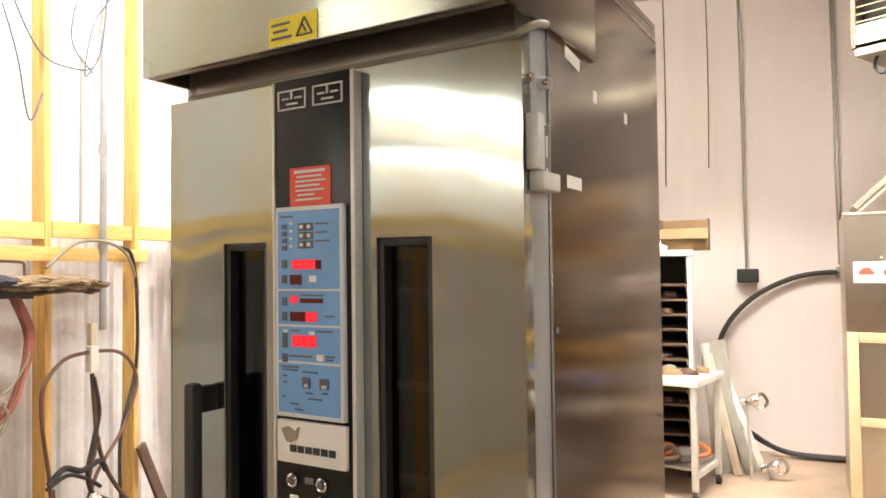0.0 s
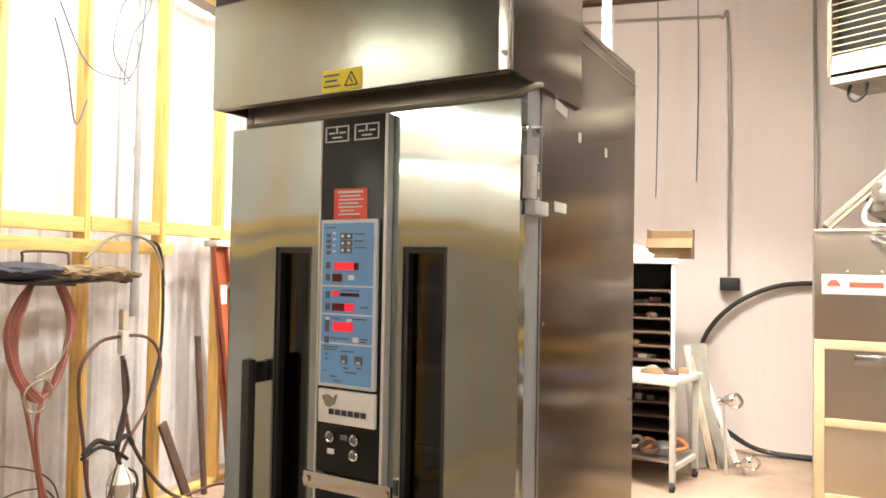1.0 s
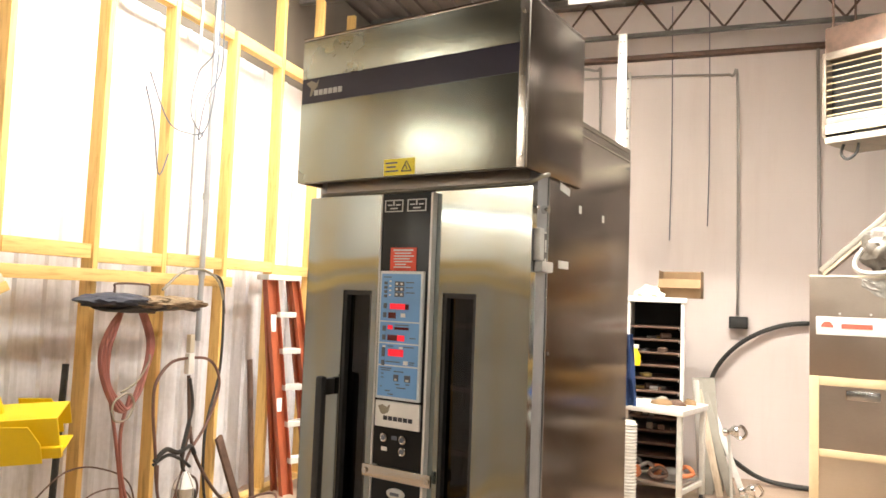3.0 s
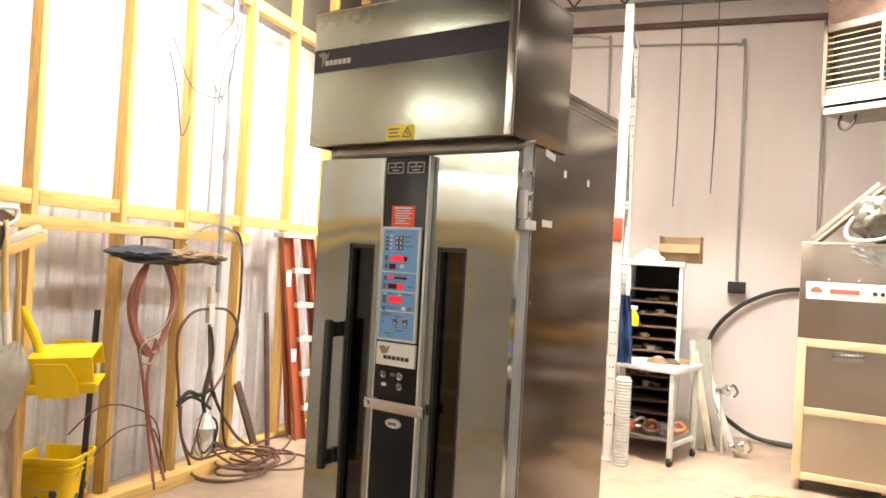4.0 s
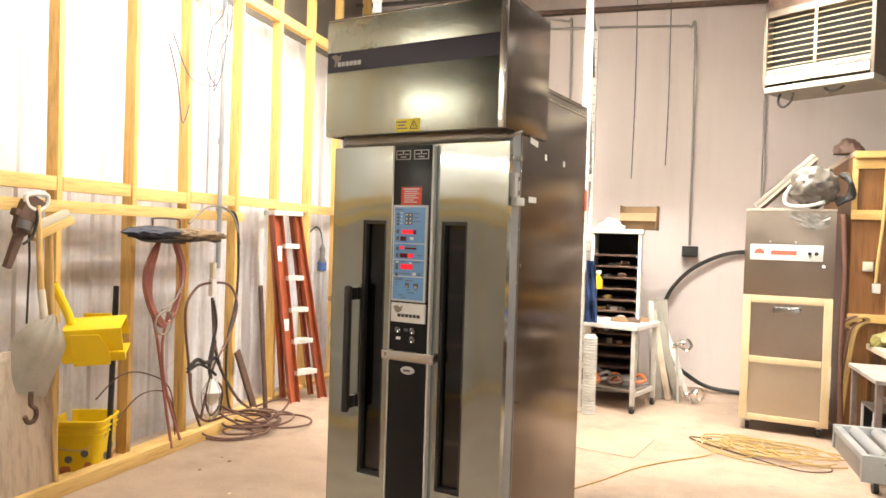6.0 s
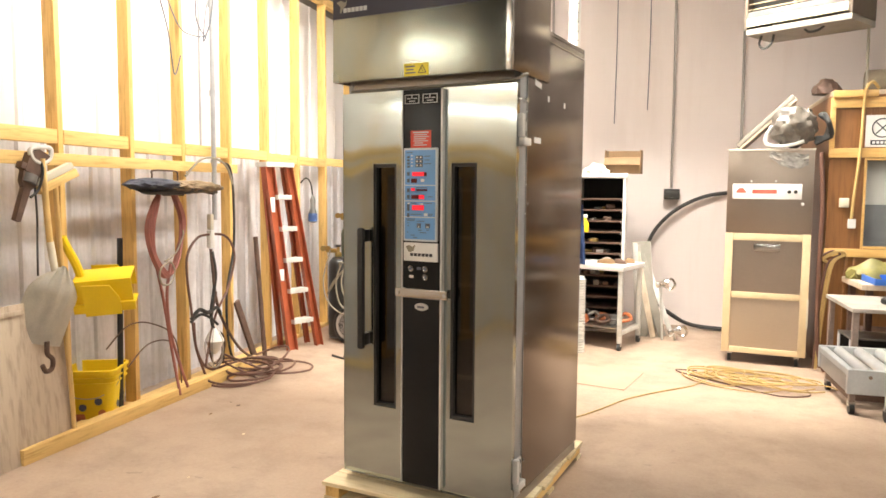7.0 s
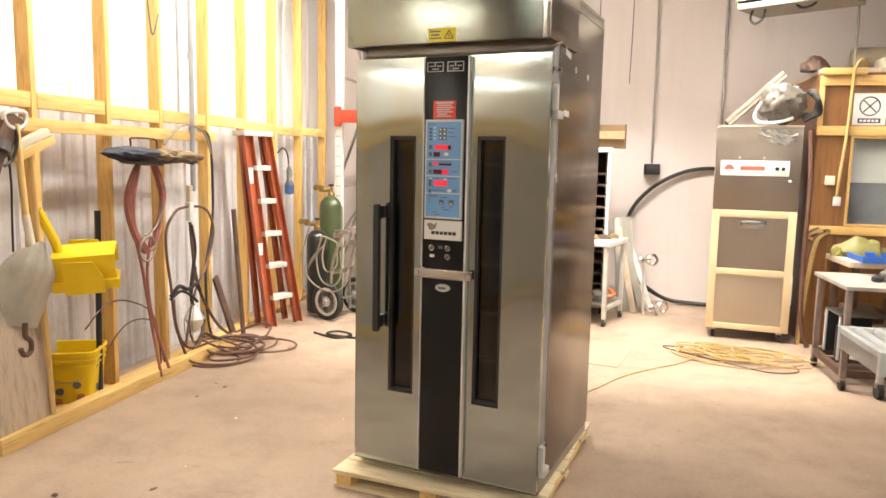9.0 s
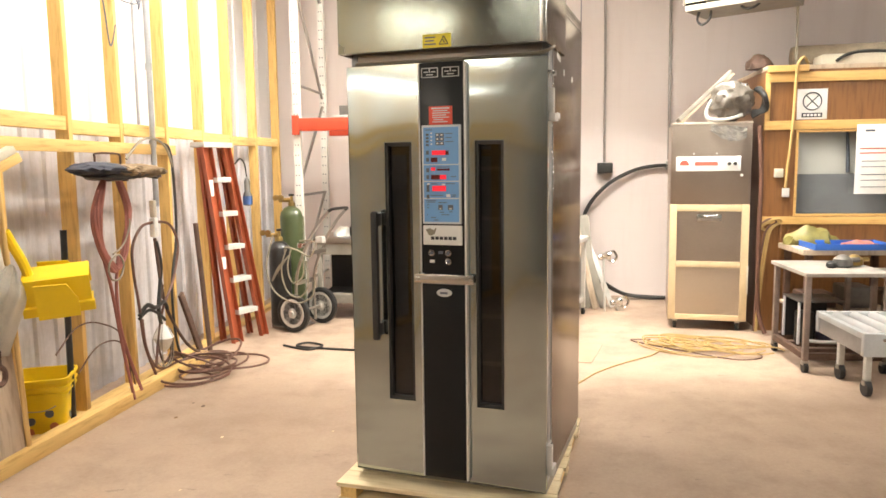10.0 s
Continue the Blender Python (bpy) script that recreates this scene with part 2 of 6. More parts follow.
def painted_wall(name, colour, stain, blocks=True):
    """Painted masonry: faint block joints in the relief and runs of dirt."""
    m, nt, p = nodes_of(name)
    v = coords(nt)
    fine = noise_node(nt, v, 30, 4, 0.6)
    runs = noise_node(nt, coords(nt, (2.2, 2.2, 0.22)), 1.6, 5, 0.6)
    big = noise_node(nt, v, 0.5, 4, 0.5)
    c = ramp(nt, big, [(0.3, scaled(colour, 0.93)), (0.7, colour)])
    c = mix(nt, ramp(nt, runs, [(0.52, (0, 0, 0)), (0.85, (0.4, 0.4, 0.4))]), c, stain)
    height = fine
    if blocks:
        tc = nt.nodes.new("ShaderNodeTexCoord")
        sep = nt.nodes.new("ShaderNodeSeparateXYZ")
        com = nt.nodes.new("ShaderNodeCombineXYZ")
        link(nt, tc.outputs["Object"], sep.inputs[0])
        link(nt, sep.outputs["X"], com.inputs["X"])
        link(nt, sep.outputs["Z"], com.inputs["Y"])
        br = nt.nodes.new("ShaderNodeTexBrick")
        br.inputs["Scale"].default_value = 1.0
        br.inputs["Brick Width"].default_value, br.inputs["Row Height"].default_value, br.inputs["Mortar Size"].default_value = 0.406, 0.203, 0.006
        br.inputs["Mortar Smooth"].default_value = 0.6
        link(nt, com.outputs[0], br.inputs["Vector"])
        height = br.outputs["Fac"]
        c = mix(nt, ramp(nt, height, [(0.0, (0, 0, 0)), (1.0, (0.05, 0.05, 0.05))]), c, stain)
    link(nt, c, p.inputs["Base Color"])
    p.inputs["Roughness"].default_value = 0.6
    b = nt.nodes.new("ShaderNodeBump")
    b.inputs["Strength"].default_value, b.inputs["Distance"].default_value = -0.12 if blocks else 0.1, 0.004
    link(nt, height, b.inputs["Height"])
    link(nt, b.outputs["Normal"], p.inputs["Normal"])
    return m


FLOOR = concrete_floor()
BACK_PAINT = painted_wall("painted_block_wall", (0.80, 0.715, 0.685), (0.58, 0.47, 0.42))
DARK_WALL = painted_wall("brown_grey_wall", (0.15, 0.125, 0.10), (0.09, 0.07, 0.055), False)
SIDE_PAINT = painted_wall("painted_plain_wall", (0.70, 0.66, 0.62), (0.50, 0.44, 0.38), False)
LINER = painted_wall("white_liner_sheet", (0.84, 0.82, 0.82), (0.70, 0.64, 0.62), False)
DECK = paint("roof_deck_paint", (0.20, 0.17, 0.155), 0.6, 0.25, 2)
GLASS, gnt, gp = nodes_of("clear_glass")
gp.inputs["Transmission Weight"].default_value, gp.inputs["Roughness"].default_value = 1.0, 0.02
gp.inputs["Base Color"].default_value = (0.85, 0.88, 0.86, 1)
SMOKED, snt, sp_ = nodes_of("smoked_glass")
sp_.inputs["Transmission Weight"].default_value, sp_.inputs["Roughness"].default_value = 1.0, 0.0
sp_.inputs["Base Color"].default_value = (0.12, 0.11, 0.10, 1)

# ---- mesh helpers ----


def box(bm, x0, x1, y0, y1, z0, z1, bevel=0.0, m=None):
    if m is None:
        m = Matrix()
    made = bmesh.ops.create_cube(bm, size=1.0, matrix=m @ Matrix.LocRotScale(((x0 + x1) / 2, (y0 + y1) / 2, (z0 + z1) / 2), None, (abs(x1 - x0), abs(y1 - y0), abs(z1 - z0))))
    if bevel > 0:
        edges = list({e for v in made["verts"] for e in v.link_edges})
        bmesh.ops.bevel(bm, geom=edges, offset=bevel, segments=2, affect="EDGES", profile=0.6)


def cyl(bm, a, b, r, seg=14, r2=None):
    a, b = Vector(a), Vector(b)
    d = b - a
    m = Matrix.Translation((a + b) / 2) @ d.to_track_quat("Z", "Y").to_matrix().to_4x4()
    bmesh.ops.create_cone(bm, cap_ends=True, segments=seg, radius1=r, radius2=r if r2 is None else r2, depth=d.length, matrix=m)


def smooth_path(points, steps=8):
    p = [Vector(q) for q in points]
    if len(p) < 3:
        return p
    out = []
    for i in range(len(p) - 1):
        p0, p1, p2, p3 = p[max(i - 1, 0)], p[i], p[i + 1], p[min(i + 2, len(p) - 1)]
        for k in range(steps):
            t = k / steps
            out.append(0.5 * ((2 * p1) + (p2 - p0) * t + (2 * p0 - 5 * p1 + 4 * p2 - p3) * t * t + (3 * p1 - p0 - 3 * p2 + p3) * t ** 3))
    out.append(p[-1])
    return out


def tube(bm, points, r, seg=7, smooth=True, steps=8):
    p = smooth_path(points, steps) if smooth else [Vector(q) for q in points]
    rings, side = [], None
    for i, q in enumerate(p):
        d = (p[min(i + 1, len(p) - 1)] - p[max(i - 1, 0)])
        d = d.normalized() if d.length > 1e-9 else Vector((0, 0, 1))
        if side is None:
            side = d.orthogonal().normalized()
        side = side - d * side.dot(d)
        side = side.normalized() if side.length > 1e-6 else d.orthogonal().normalized()
        up = d.cross(side)
        rings.append([bm.verts.new(q + r * (math.cos(2 * math.pi * k / seg) * side + math.sin(2 * math.pi * k / seg) * up)) for k in range(seg)])
    for a, b in zip(rings, rings[1:]):
        for k in range(seg):
            bm.faces.new((a[k], a[(k + 1) % seg], b[(k + 1) % seg], b[k]))
    bm.faces.new(rings[0][::-1])
    bm.faces.new(rings[-1])


def lathe(bm, profile, seg=24, m=None):
    m = m or Matrix()
    rings = []
    for r, z in profile:
        rings.append([bm.verts.new(m @ Vector((r * math.cos(2 * math.pi * k / seg), r * math.sin(2 * math.pi * k / seg), z))) for k in range(seg)])
    for a, b in zip(rings, rings[1:]):
        for k in range(seg):
            bm.faces.new((a[k], a[(k + 1) % seg], b[(k + 1) % seg], b[k]))
    bm.faces.new(rings[0][::-1])
    bm.faces.new(rings[-1])


def prism(bm, outline, a, b, m=None):
    """A solid from a flat outline of (u, v): u along x, v along z, from y = a to y = b."""
    m = m or Matrix()
    f = [bm.verts.new(m @ Vector((u, a, v))) for u, v in outline]
    g = [bm.verts.new(m @ Vector((u, b, v))) for u, v in outline]
    n = len(f)
    bm.faces.new(f)
    bm.faces.new(g[::-1])
    for i in range(n):
        bm.faces.new((f[i], g[i], g[(i + 1) % n], f[(i + 1) % n]))


def part(name, bm, material, parent=None, label="", soft=True):
    bmesh.ops.recalc_face_normals(bm, faces=bm.faces)
    data = bpy.data.meshes.new(name)
    bm.to_mesh(data)
    bm.free()
    if soft:
        data.shade_smooth()
        data.set_sharp_from_angle(angle=radians(35))
    data.materials.append(material)
    ob = new(name, data)
    ob.parent = parent
    if label:
        ob["label"] = label
    return ob


def bpart(name, dims, material, parent=None, label="", bevel=0.003, m=None):
    bm = bmesh.new()
    box(bm, *dims, bevel, m)
    return part(name, bm, material, parent, label)


def cpart(name, a, b, r, material, parent=None, label="", seg=16, r2=None):
    bm = bmesh.new()
    cyl(bm, a, b, r, seg, r2)
    return part(name, bm, material, parent, label)


def tpart(name, points, r, material, parent=None, label="", seg=7, smooth=True, steps=8):
    bm = bmesh.new()
    tube(bm, points, r, seg, smooth, steps)
    return part(name, bm, material, parent, label)


def thing(name, m, label, category, group="", kind=""):
    ob = new(name)
    ob.empty_display_size = 0.1
    ob.matrix_world = m
    return tagged(ob, label, category, group, kind)


def instance(name, data, m, parent):
    ob = new(name, data)
    ob.parent = parent
    ob.matrix_local = m
    return ob

# ---- the room ----
WX, BY, RX, FY, TOP = -3.31, 7.0, 6.5, -14.0, 4.9
tagged(bpart("floor", (WX - 0.3, RX + 0.3, FY - 0.3, BY + 0.3, -0.15, 0.0), FLOOR, bevel=0), "stained tan concrete workshop floor", "floor", kind="structure")
tagged(bpart("wall_north", (WX - 0.3, RX + 0.3, BY, BY + 0.2, 0.0, TOP), BACK_PAINT, bevel=0), "white painted block wall with dirt runs", "wall", kind="structure")
tagged(bpart("wall_east", (RX, RX + 0.2, FY, BY, 0.0, TOP), DARK_WALL, bevel=0), "plain brown-grey workshop wall", "wall", kind="structure")
tagged(bpart("wall_south", (WX - 0.3, RX + 0.3, FY - 0.2, FY, 0.0, TOP), DARK_WALL, bevel=0), "plain brown-grey workshop wall", "wall", kind="structure")
tagged(bpart("wall_west", (WX - 0.25, WX - 0.06, FY, BY, 0.0, TOP), DARK_WALL, bevel=0), "outer wall behind the stud framing", "wall", kind="structure")

# roof deck with ribs, one mesh
bm = bmesh.new()
box(bm, WX - 0.3, RX + 0.3, FY - 0.3, BY + 0.3, TOP + 0.04, TOP + 0.15)
x = WX
while x < RX:
    box(bm, x, x + 0.09, FY, BY, TOP, TOP + 0.045)
    x += 0.2
tagged(part("ceiling", bm, DECK), "grey ribbed metal roof deck", "ceiling", kind="structure")

# west wall: stud framing with corrugated sheet below and white liner above
stud_wall = thing("stud_wall", pose(0, 0, 0), "yellow pine stud framing along the sheeted wall", "wall framing", kind="structure")


def sheet(bm, x, y0, y1, z0, z1, pitch, rib, depth):
    """Trapezoid-ribbed sheet in the plane x, ribs upright, ribs towards +x."""
    ys = []
    y = y0
    while y < y1 - 1e-6:
        for dy, d in ((0.0, 0.0), (pitch - rib - 0.03, 0.0), (pitch - rib - 0.015, depth), (pitch - 0.015, depth)):
            if y + dy <= y1:
                ys.append((y + dy, d))
        y += pitch
    ys.append((y1, 0.0))
    lo = [bm.verts.new((x + d, yy, z0)) for yy, d in ys]
    hi = [bm.verts.new((x + d, yy, z1)) for yy, d in ys]
    for i in range(len(ys) - 1):
        bm.faces.new((lo[i], lo[i + 1], hi[i + 1], hi[i]))


for i in range(12):
    y0 = -5.26 + i * 1.02
    y1 = min(y0 + 1.02, BY)
    bm = bmesh.new()
    sheet(bm, WX + (0.002 if i % 2 else 0.0), y0, y1 + 0.0, 0.0, 1.86, 0.205, 0.05, 0.018)
    part("corrugated_sheet", bm, SHEET, stud_wall, "dented grey corrugated metal sheet", soft=False)
    bm = bmesh.new()
    sheet(bm, WX + (0.002 if i % 2 else 0.0), y0, y1 + 0.0, 1.86, 3.62, 0.34, 0.03, 0.012)
    part("liner_sheet", bm, LINER, stud_wall, "white liner sheet", soft=False)

STUD_Y = (-4.15, -3.55, -2.95, -2.35, -1.75, -1.15, -0.55, 0.05, 0.65, 1.26, 1.885, 2.511, 3.117, 3.755, 4.44, 5.06, 5.75, 6.45)
for i, y in enumerate(STUD_Y):
    top = 4.55 if i % 3 == 2 or y > 4.9 else 3.66
    lean = (0.006, -0.008, 0.004, -0.005)[i % 4]
    bpart("stud", (-0.045, 0.045, -0.021, 0.021, 0.0, top), PINE_Z, stud_wall, bevel=0.004).matrix_local = pose(-3.075, y, 0.0, math.degrees(lean), 0, 0)
for y0, y1 in zip(STUD_Y, STUD_Y[1:]):
    dz = 0.012 * math.sin(7 * y0)
    bpart("blocking", (-3.11, -3.035, y0 + 0.023, y1 - 0.023, 1.815 + dz, 1.90 + dz), PINE_Y, stud_wall, bevel=0.003)
for y0, y1 in zip(STUD_Y, STUD_Y[1:]):
    bpart("top_plate", (-3.11, -3.036, y0 + 0.023, y1 - 0.023, 3.58, 3.67), PINE_Y, stud_wall, bevel=0.003)
bpart("sole_plate", (-3.12, -3.03, -5.0, 6.9, 0.0, 0.04), PINE_Y, stud_wall, bevel=0.003)
for a, b in ((-5.0, -2.0), (-2.0, 1.2), (1.2, 3.82)):
    bpart("rail", (-3.028, -2.992, a, b - 0.004, 1.688, 1.762), PINE_Y, stud_wall, "long pine rail nailed across the studs", bevel=0.003)

# beam, conduits and cables on the north wall
tagged(bpart("pipe_trim", (-2.6, 3.4, 6.90, 6.998, 4.27, 4.32), RUST, bevel=0.01), "dark pipe run under the roof on the wall", "pipe", kind="structure")
for nm, pts, r in (("conduit", [(0.735, 6.97, 1.60), (0.715, 6.97, 3.9), (0.66, 6.97, 4.05), (0.5, 6.97, 4.07), (-0.3, 6.97, 4.1), (-1.3, 6.97, 4.12)], 0.014),
                   ("conduit", [(-0.66, 6.97, 1.9), (-0.67, 6.97, 4.0), (-0.74, 6.97, 4.2), (-1.2, 6.97, 4.25)], 0.014),
                   ("conduit", [(1.47, 6.97, 1.62), (1.46, 6.97, 3.0), (1.45, 6.97, 4.3)], 0.016)):
    tagged(tpart(nm, pts, r, STEEL_DULL, steps=6), "thin grey conduit clipped to the wall", "conduit", "conduits on the wall")
for x, z0 in ((0.07, 2.35), (0.44, 2.5)):
    tagged(tpart("wall_cable", [(x, 6.99, z0), (x + 0.01, 6.99, 3.4), (x - 0.005, 6.99, 4.85)], 0.005, GREY_INK), "thin dark cable running up the wall", "cable", "cables on the wall")
outlet = thing("outlet_box", pose(0.74, 6.93, 1.53), "black outlet box at the foot of a conduit", "outlet")
bpart("box_body", (-0.085, 0.085, -0.03, 0.068, -0.06, 0.06), BLACK_MATT, outlet, bevel=0.008)
bpart("cover_plate", (-0.07, 0.07, -0.038, -0.031, -0.048, 0.048), BLACK_RUBBER, outlet, bevel=0.002)

# strip lights under the roof, all placed out of view
for sx, sy, sz, turn, power in STRIPS:
    fixture = thing("strip_light", pose(sx, sy, sz, 0, 0, turn), "assumed white twin-tube fluorescent strip light, out of view under the roof", "ceiling light", "strip lights")
    bpart("housing", (-0.11, 0.11, -1.2, 1.2, 0.0, 0.07), WHITE_STEEL, fixture, bevel=0.01)
    for xx in ((-0.03, 0.03) if power == 960 else (-0.06, 0.06)):
        cpart("tube", (xx, -1.15, -0.03), (xx, 1.15, -0.03), 0.019, TUBES[power], fixture, seg=12)
    if power == 960:
        # added unseen skirts, shaped to keep this lamp's light off the upper wall
        for xx, low in ((-0.165, -0.62), (0.16, -0.24)):
            bpart("reflector_skirt", (xx, xx + 0.005, -1.2, 1.2, low, 0.07), WHITE_STEEL, fixture, bevel=0)
        for xx in (-0.159, 0.111):
            bpart("reflector_top", (xx, xx + 0.048, -1.2, 1.2, 0.06, 0.068), WHITE_STEEL, fixture, bevel=0)
    for yy in (-1.16, 1.16):
        bpart("lamp_holder", (-0.09, 0.09, yy - 0.012, yy + 0.012, -0.055, -0.001), WHITE_STEEL, fixture, bevel=0.002)
    for yy in (-0.9, 0.9):
        cpart("hanger_rod", (0, yy, 0.07), (0, yy, TOP - sz + 0.0), 0.006, STEEL_DULL, fixture, seg=6)

# open-web roof joists
for jy in (6.72, 5.1, 3.3):
    joist = thing("roof_joist", pose(0, jy, 0), "dark open-web steel roof joist", "joist", "roof joists", kind="structure")
    bpart("top_chord", (WX, RX, -0.04, 0.04, 4.84, 4.90), MOTOR_GREY, joist, bevel=0.003)
    bpart("bottom_chord", (WX, RX, -0.03, 0.03, 4.44, 4.48), MOTOR_GREY, joist, bevel=0.003)
    bm = bmesh.new()
    xx = WX + 0.1
    while xx < RX - 0.5:
        cyl(bm, (xx, 0, 4.48), (xx + 0.27, 0, 4.84), 0.012, 6)
        cyl(bm, (xx + 0.27, 0, 4.84), (xx + 0.54, 0, 4.48), 0.012, 6)
        xx += 0.54
    part("web_rod", bm, RUST, joist, soft=False)

# ---- the proofing cabinet ----
oven = thing("proofer_cabinet", pose(-0.611, 1.474, 0.0, 0, 0, -13.3), "tall brushed stainless steel bakery proofer with hood and windowed door", "bakery proofer")
B0, B1, BD, BZ, BT = -0.460, 0.460, 0.955, 0.092, 2.305
SEAM = 0.124
bpart("side_panel", (B1 - 0.012, B1, SEAM + 0.001, BD, BZ + 0.05, BT), STEEL_REFLECT_BROWN, oven, "brushed steel side with the brown reflection put into its colour", bevel=0.003)
bpart("side_panel", (B0, B0 + 0.012, SEAM + 0.001, BD, BZ + 0.05, BT), STEEL_REFLECT_BROWN, oven, bevel=0.003)
bpart("back_panel", (B0 + 0.013, B1 - 0.013, BD - 0.02, BD - 0.002, BZ + 0.05, BT), STEEL_REFLECT_BROWN, oven, bevel=0.002)
bpart("top_panel", (B0, B1, 0.05, BD, BT + 0.001, BT + 0.02), STEEL_REFLECT_BROWN, oven, bevel=0.003)
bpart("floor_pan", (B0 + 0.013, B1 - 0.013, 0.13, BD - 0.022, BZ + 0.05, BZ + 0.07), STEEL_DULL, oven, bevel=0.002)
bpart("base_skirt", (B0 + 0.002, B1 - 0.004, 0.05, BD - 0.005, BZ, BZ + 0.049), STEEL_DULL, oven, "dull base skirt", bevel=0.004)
access = bpart("access_panel", (B1 + 0.0005, B1 + 0.0025, SEAM + 0.004, BD - 0.006, BZ + 0.06, 2.268), STEEL_REFLECT_BROWN, oven, bevel=0.0008)
bpart("panel_edge", (B1 + 0.0005, B1 + 0.005, SEAM - 0.001, SEAM + 0.003, BZ + 0.06, 2.273), STEEL_TRIM, access, "bright bent panel edge", bevel=0.001)
bpart("panel_edge", (B1 + 0.0005, B1 + 0.005, SEAM + 0.004, BD - 0.006, 2.2685, 2.273), STEEL_TRIM, access, bevel=0.001)
for sy, sz in ((0.145, 2.245), (0.145, 2.09), (0.145, 1.5), (0.145, 0.9), (0.145, 0.3), (0.92, 2.24), (0.92, 1.2)):
    cpart("screw", (B1 + 0.003, sy, sz), (B1 + 0.006, sy, sz), 0.006, MOTOR_GREY, access, seg=8)
for sy, sz, w, h, t in ((0.255, 2.052, 0.085, 0.026, -8), (0.395, 2.0, 0.024, 0.028, 0), (0.628, 1.992, 0.024, 0.027, 0), (0.255, 1.794, 0.085, 0.026, 0)):
    st = bpart("paper_sticker", (0.0, 0.001, -0.5 * w, 0.5 * w, -0.5 * h, 0.5 * h), WHITE_LABEL, access, "small white paper sticker", bevel=0)
    st.matrix_local = pose(B1 + 0.003, sy, sz, t, 0, 0)
# front frame round the door, and a black liner that colours in the inner shade
bpart("front_jamb", (B0, B0 + 0.03, 0.046, SEAM, BZ + 0.05, BT), JAMB_STEEL, oven, bevel=0.002)
bpart("hinge_jamb", (B1 - 0.03, B1, 0.046, SEAM - 0.002, BZ + 0.05, BT), JAMB_STEEL, oven, "steel hinge strip beside the door", bevel=0.003)
bpart("header", (B0 + 0.031, B1 - 0.031, 0.046, 0.10, 2.03, 2.14), STEEL_DULL, oven, bevel=0.003)
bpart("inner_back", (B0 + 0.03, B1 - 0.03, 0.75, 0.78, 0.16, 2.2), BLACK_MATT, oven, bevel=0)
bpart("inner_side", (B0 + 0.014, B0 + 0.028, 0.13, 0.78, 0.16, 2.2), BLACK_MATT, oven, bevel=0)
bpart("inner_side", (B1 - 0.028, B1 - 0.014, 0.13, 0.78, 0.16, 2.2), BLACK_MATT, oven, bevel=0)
for z in (0.55, 0.8, 1.05, 1.3, 1.55):
    bpart("rack_rail", (B0 + 0.05, B1 - 0.05, 0.45, 0.47, z, z + 0.02), STEEL_DULL, oven, bevel=0.002)

# door
door = bpart("door", (-0.4595, -0.0995, 0.0445, 0.0455, 0.13, 2.02), BLACK_MATT, oven, "brushed stainless steel door with two tall windows", bevel=0)


def door_leaf(x0, x1, wx0, wx1):
    bm = bmesh.new()
    ring = [[bm.verts.new(q) for q in ((x0, y, 0.125), (x1, y, 0.125), (x1, y, 2.022), (x0, y, 2.022))] for y in (0.0, 0.044)]
    hole = [[bm.verts.new(q) for q in ((wx0, y, 0.487), (wx1, y, 0.487), (wx1, y, 1.682), (wx0, y, 1.682))] for y in (0.0, 0.044)]
    for k in range(4):
        n = (k + 1) % 4
        for y in (0, 1):
            bm.faces.new((ring[y][k], ring[y][n], hole[y][n], hole[y][k]))
        bm.faces.new((ring[0][k], ring[0][n], ring[1][n], ring[1][k]))
        bm.faces.new((hole[0][k], hole[0][n], hole[1][n], hole[1][k]))
    bm.normal_update()
    rim = [e for e in bm.edges if len(e.link_faces) == 2 and abs(e.link_faces[0].normal.dot(e.link_faces[1].normal)) < 0.3 and all(abs(v.co.y) < 1e-6 for v in e.verts)]
    bmesh.ops.bevel(bm, geom=rim, offset=0.004, segments=3, affect="EDGES", profile=0.6)
    part("door_skin", bm, STEEL_DOOR, door)
    # sunk frame and the pane
    bm = bmesh.new()
    for a in ((wx0, wx0 + 0.012, 0.006, 0.05, 0.487, 1.682), (wx1 - 0.012, wx1, 0.006, 0.05, 0.487, 1.682), (wx0 + 0.012, wx1 - 0.012, 0.006, 0.05, 1.667, 1.682), (wx0 + 0.012, wx1 - 0.012, 0.006, 0.05, 0.487, 0.502)):
        box(bm, *a, 0.002)
    part("window_frame", bm, BLACK_RUBBER, door, "black window gasket")
    bpart("pane", (wx0 + 0.012, wx1 - 0.012, 0.030, 0.034, 0.502, 1.667), SMOKED, door, "dark glass pane", bevel=0)


door_leaf(-0.460, -0.1000, -0.282, -0.154)
door_leaf(0.1040, 0.460, 0.147, 0.272)
FRONT = pose(-0.0160, -0.031, 0.0)
column = bpart("control_column", (-0.0835, 0.1185, 0.006, 0.074, 1.095, 2.022), BLACK_PANEL, oven, "black control column", bevel=0.002)
column.matrix_local = FRONT
bpart("lower_panel", (-0.0835, 0.1185, 0.006, 0.074, 0.14, 1.048), BLACK_PANEL, oven, "black lower panel", bevel=0.002).matrix_local = FRONT
for x0, x1 in ((0.1192, 0.1290), (-0.0900, -0.0842)):
    bpart("column_trim", (x0, x1, 0.003, 0.0300, 0.14, 2.02), HINGE_CAST, oven, "bright trim beside the column", bevel=0.002).matrix_local = FRONT
cross = bpart("cross_bar", (-0.118, 0.162, -0.006, 0.0055, 1.052, 1.093), STEEL_TRIM, oven, "steel bar across the column", bevel=0.003)
cross.matrix_local = FRONT
for sx in (-0.105, 0.150):
    cpart("screw", (sx, -0.006, 1.072), (sx, -0.011, 1.072), 0.010, CHROME, cross, seg=10)
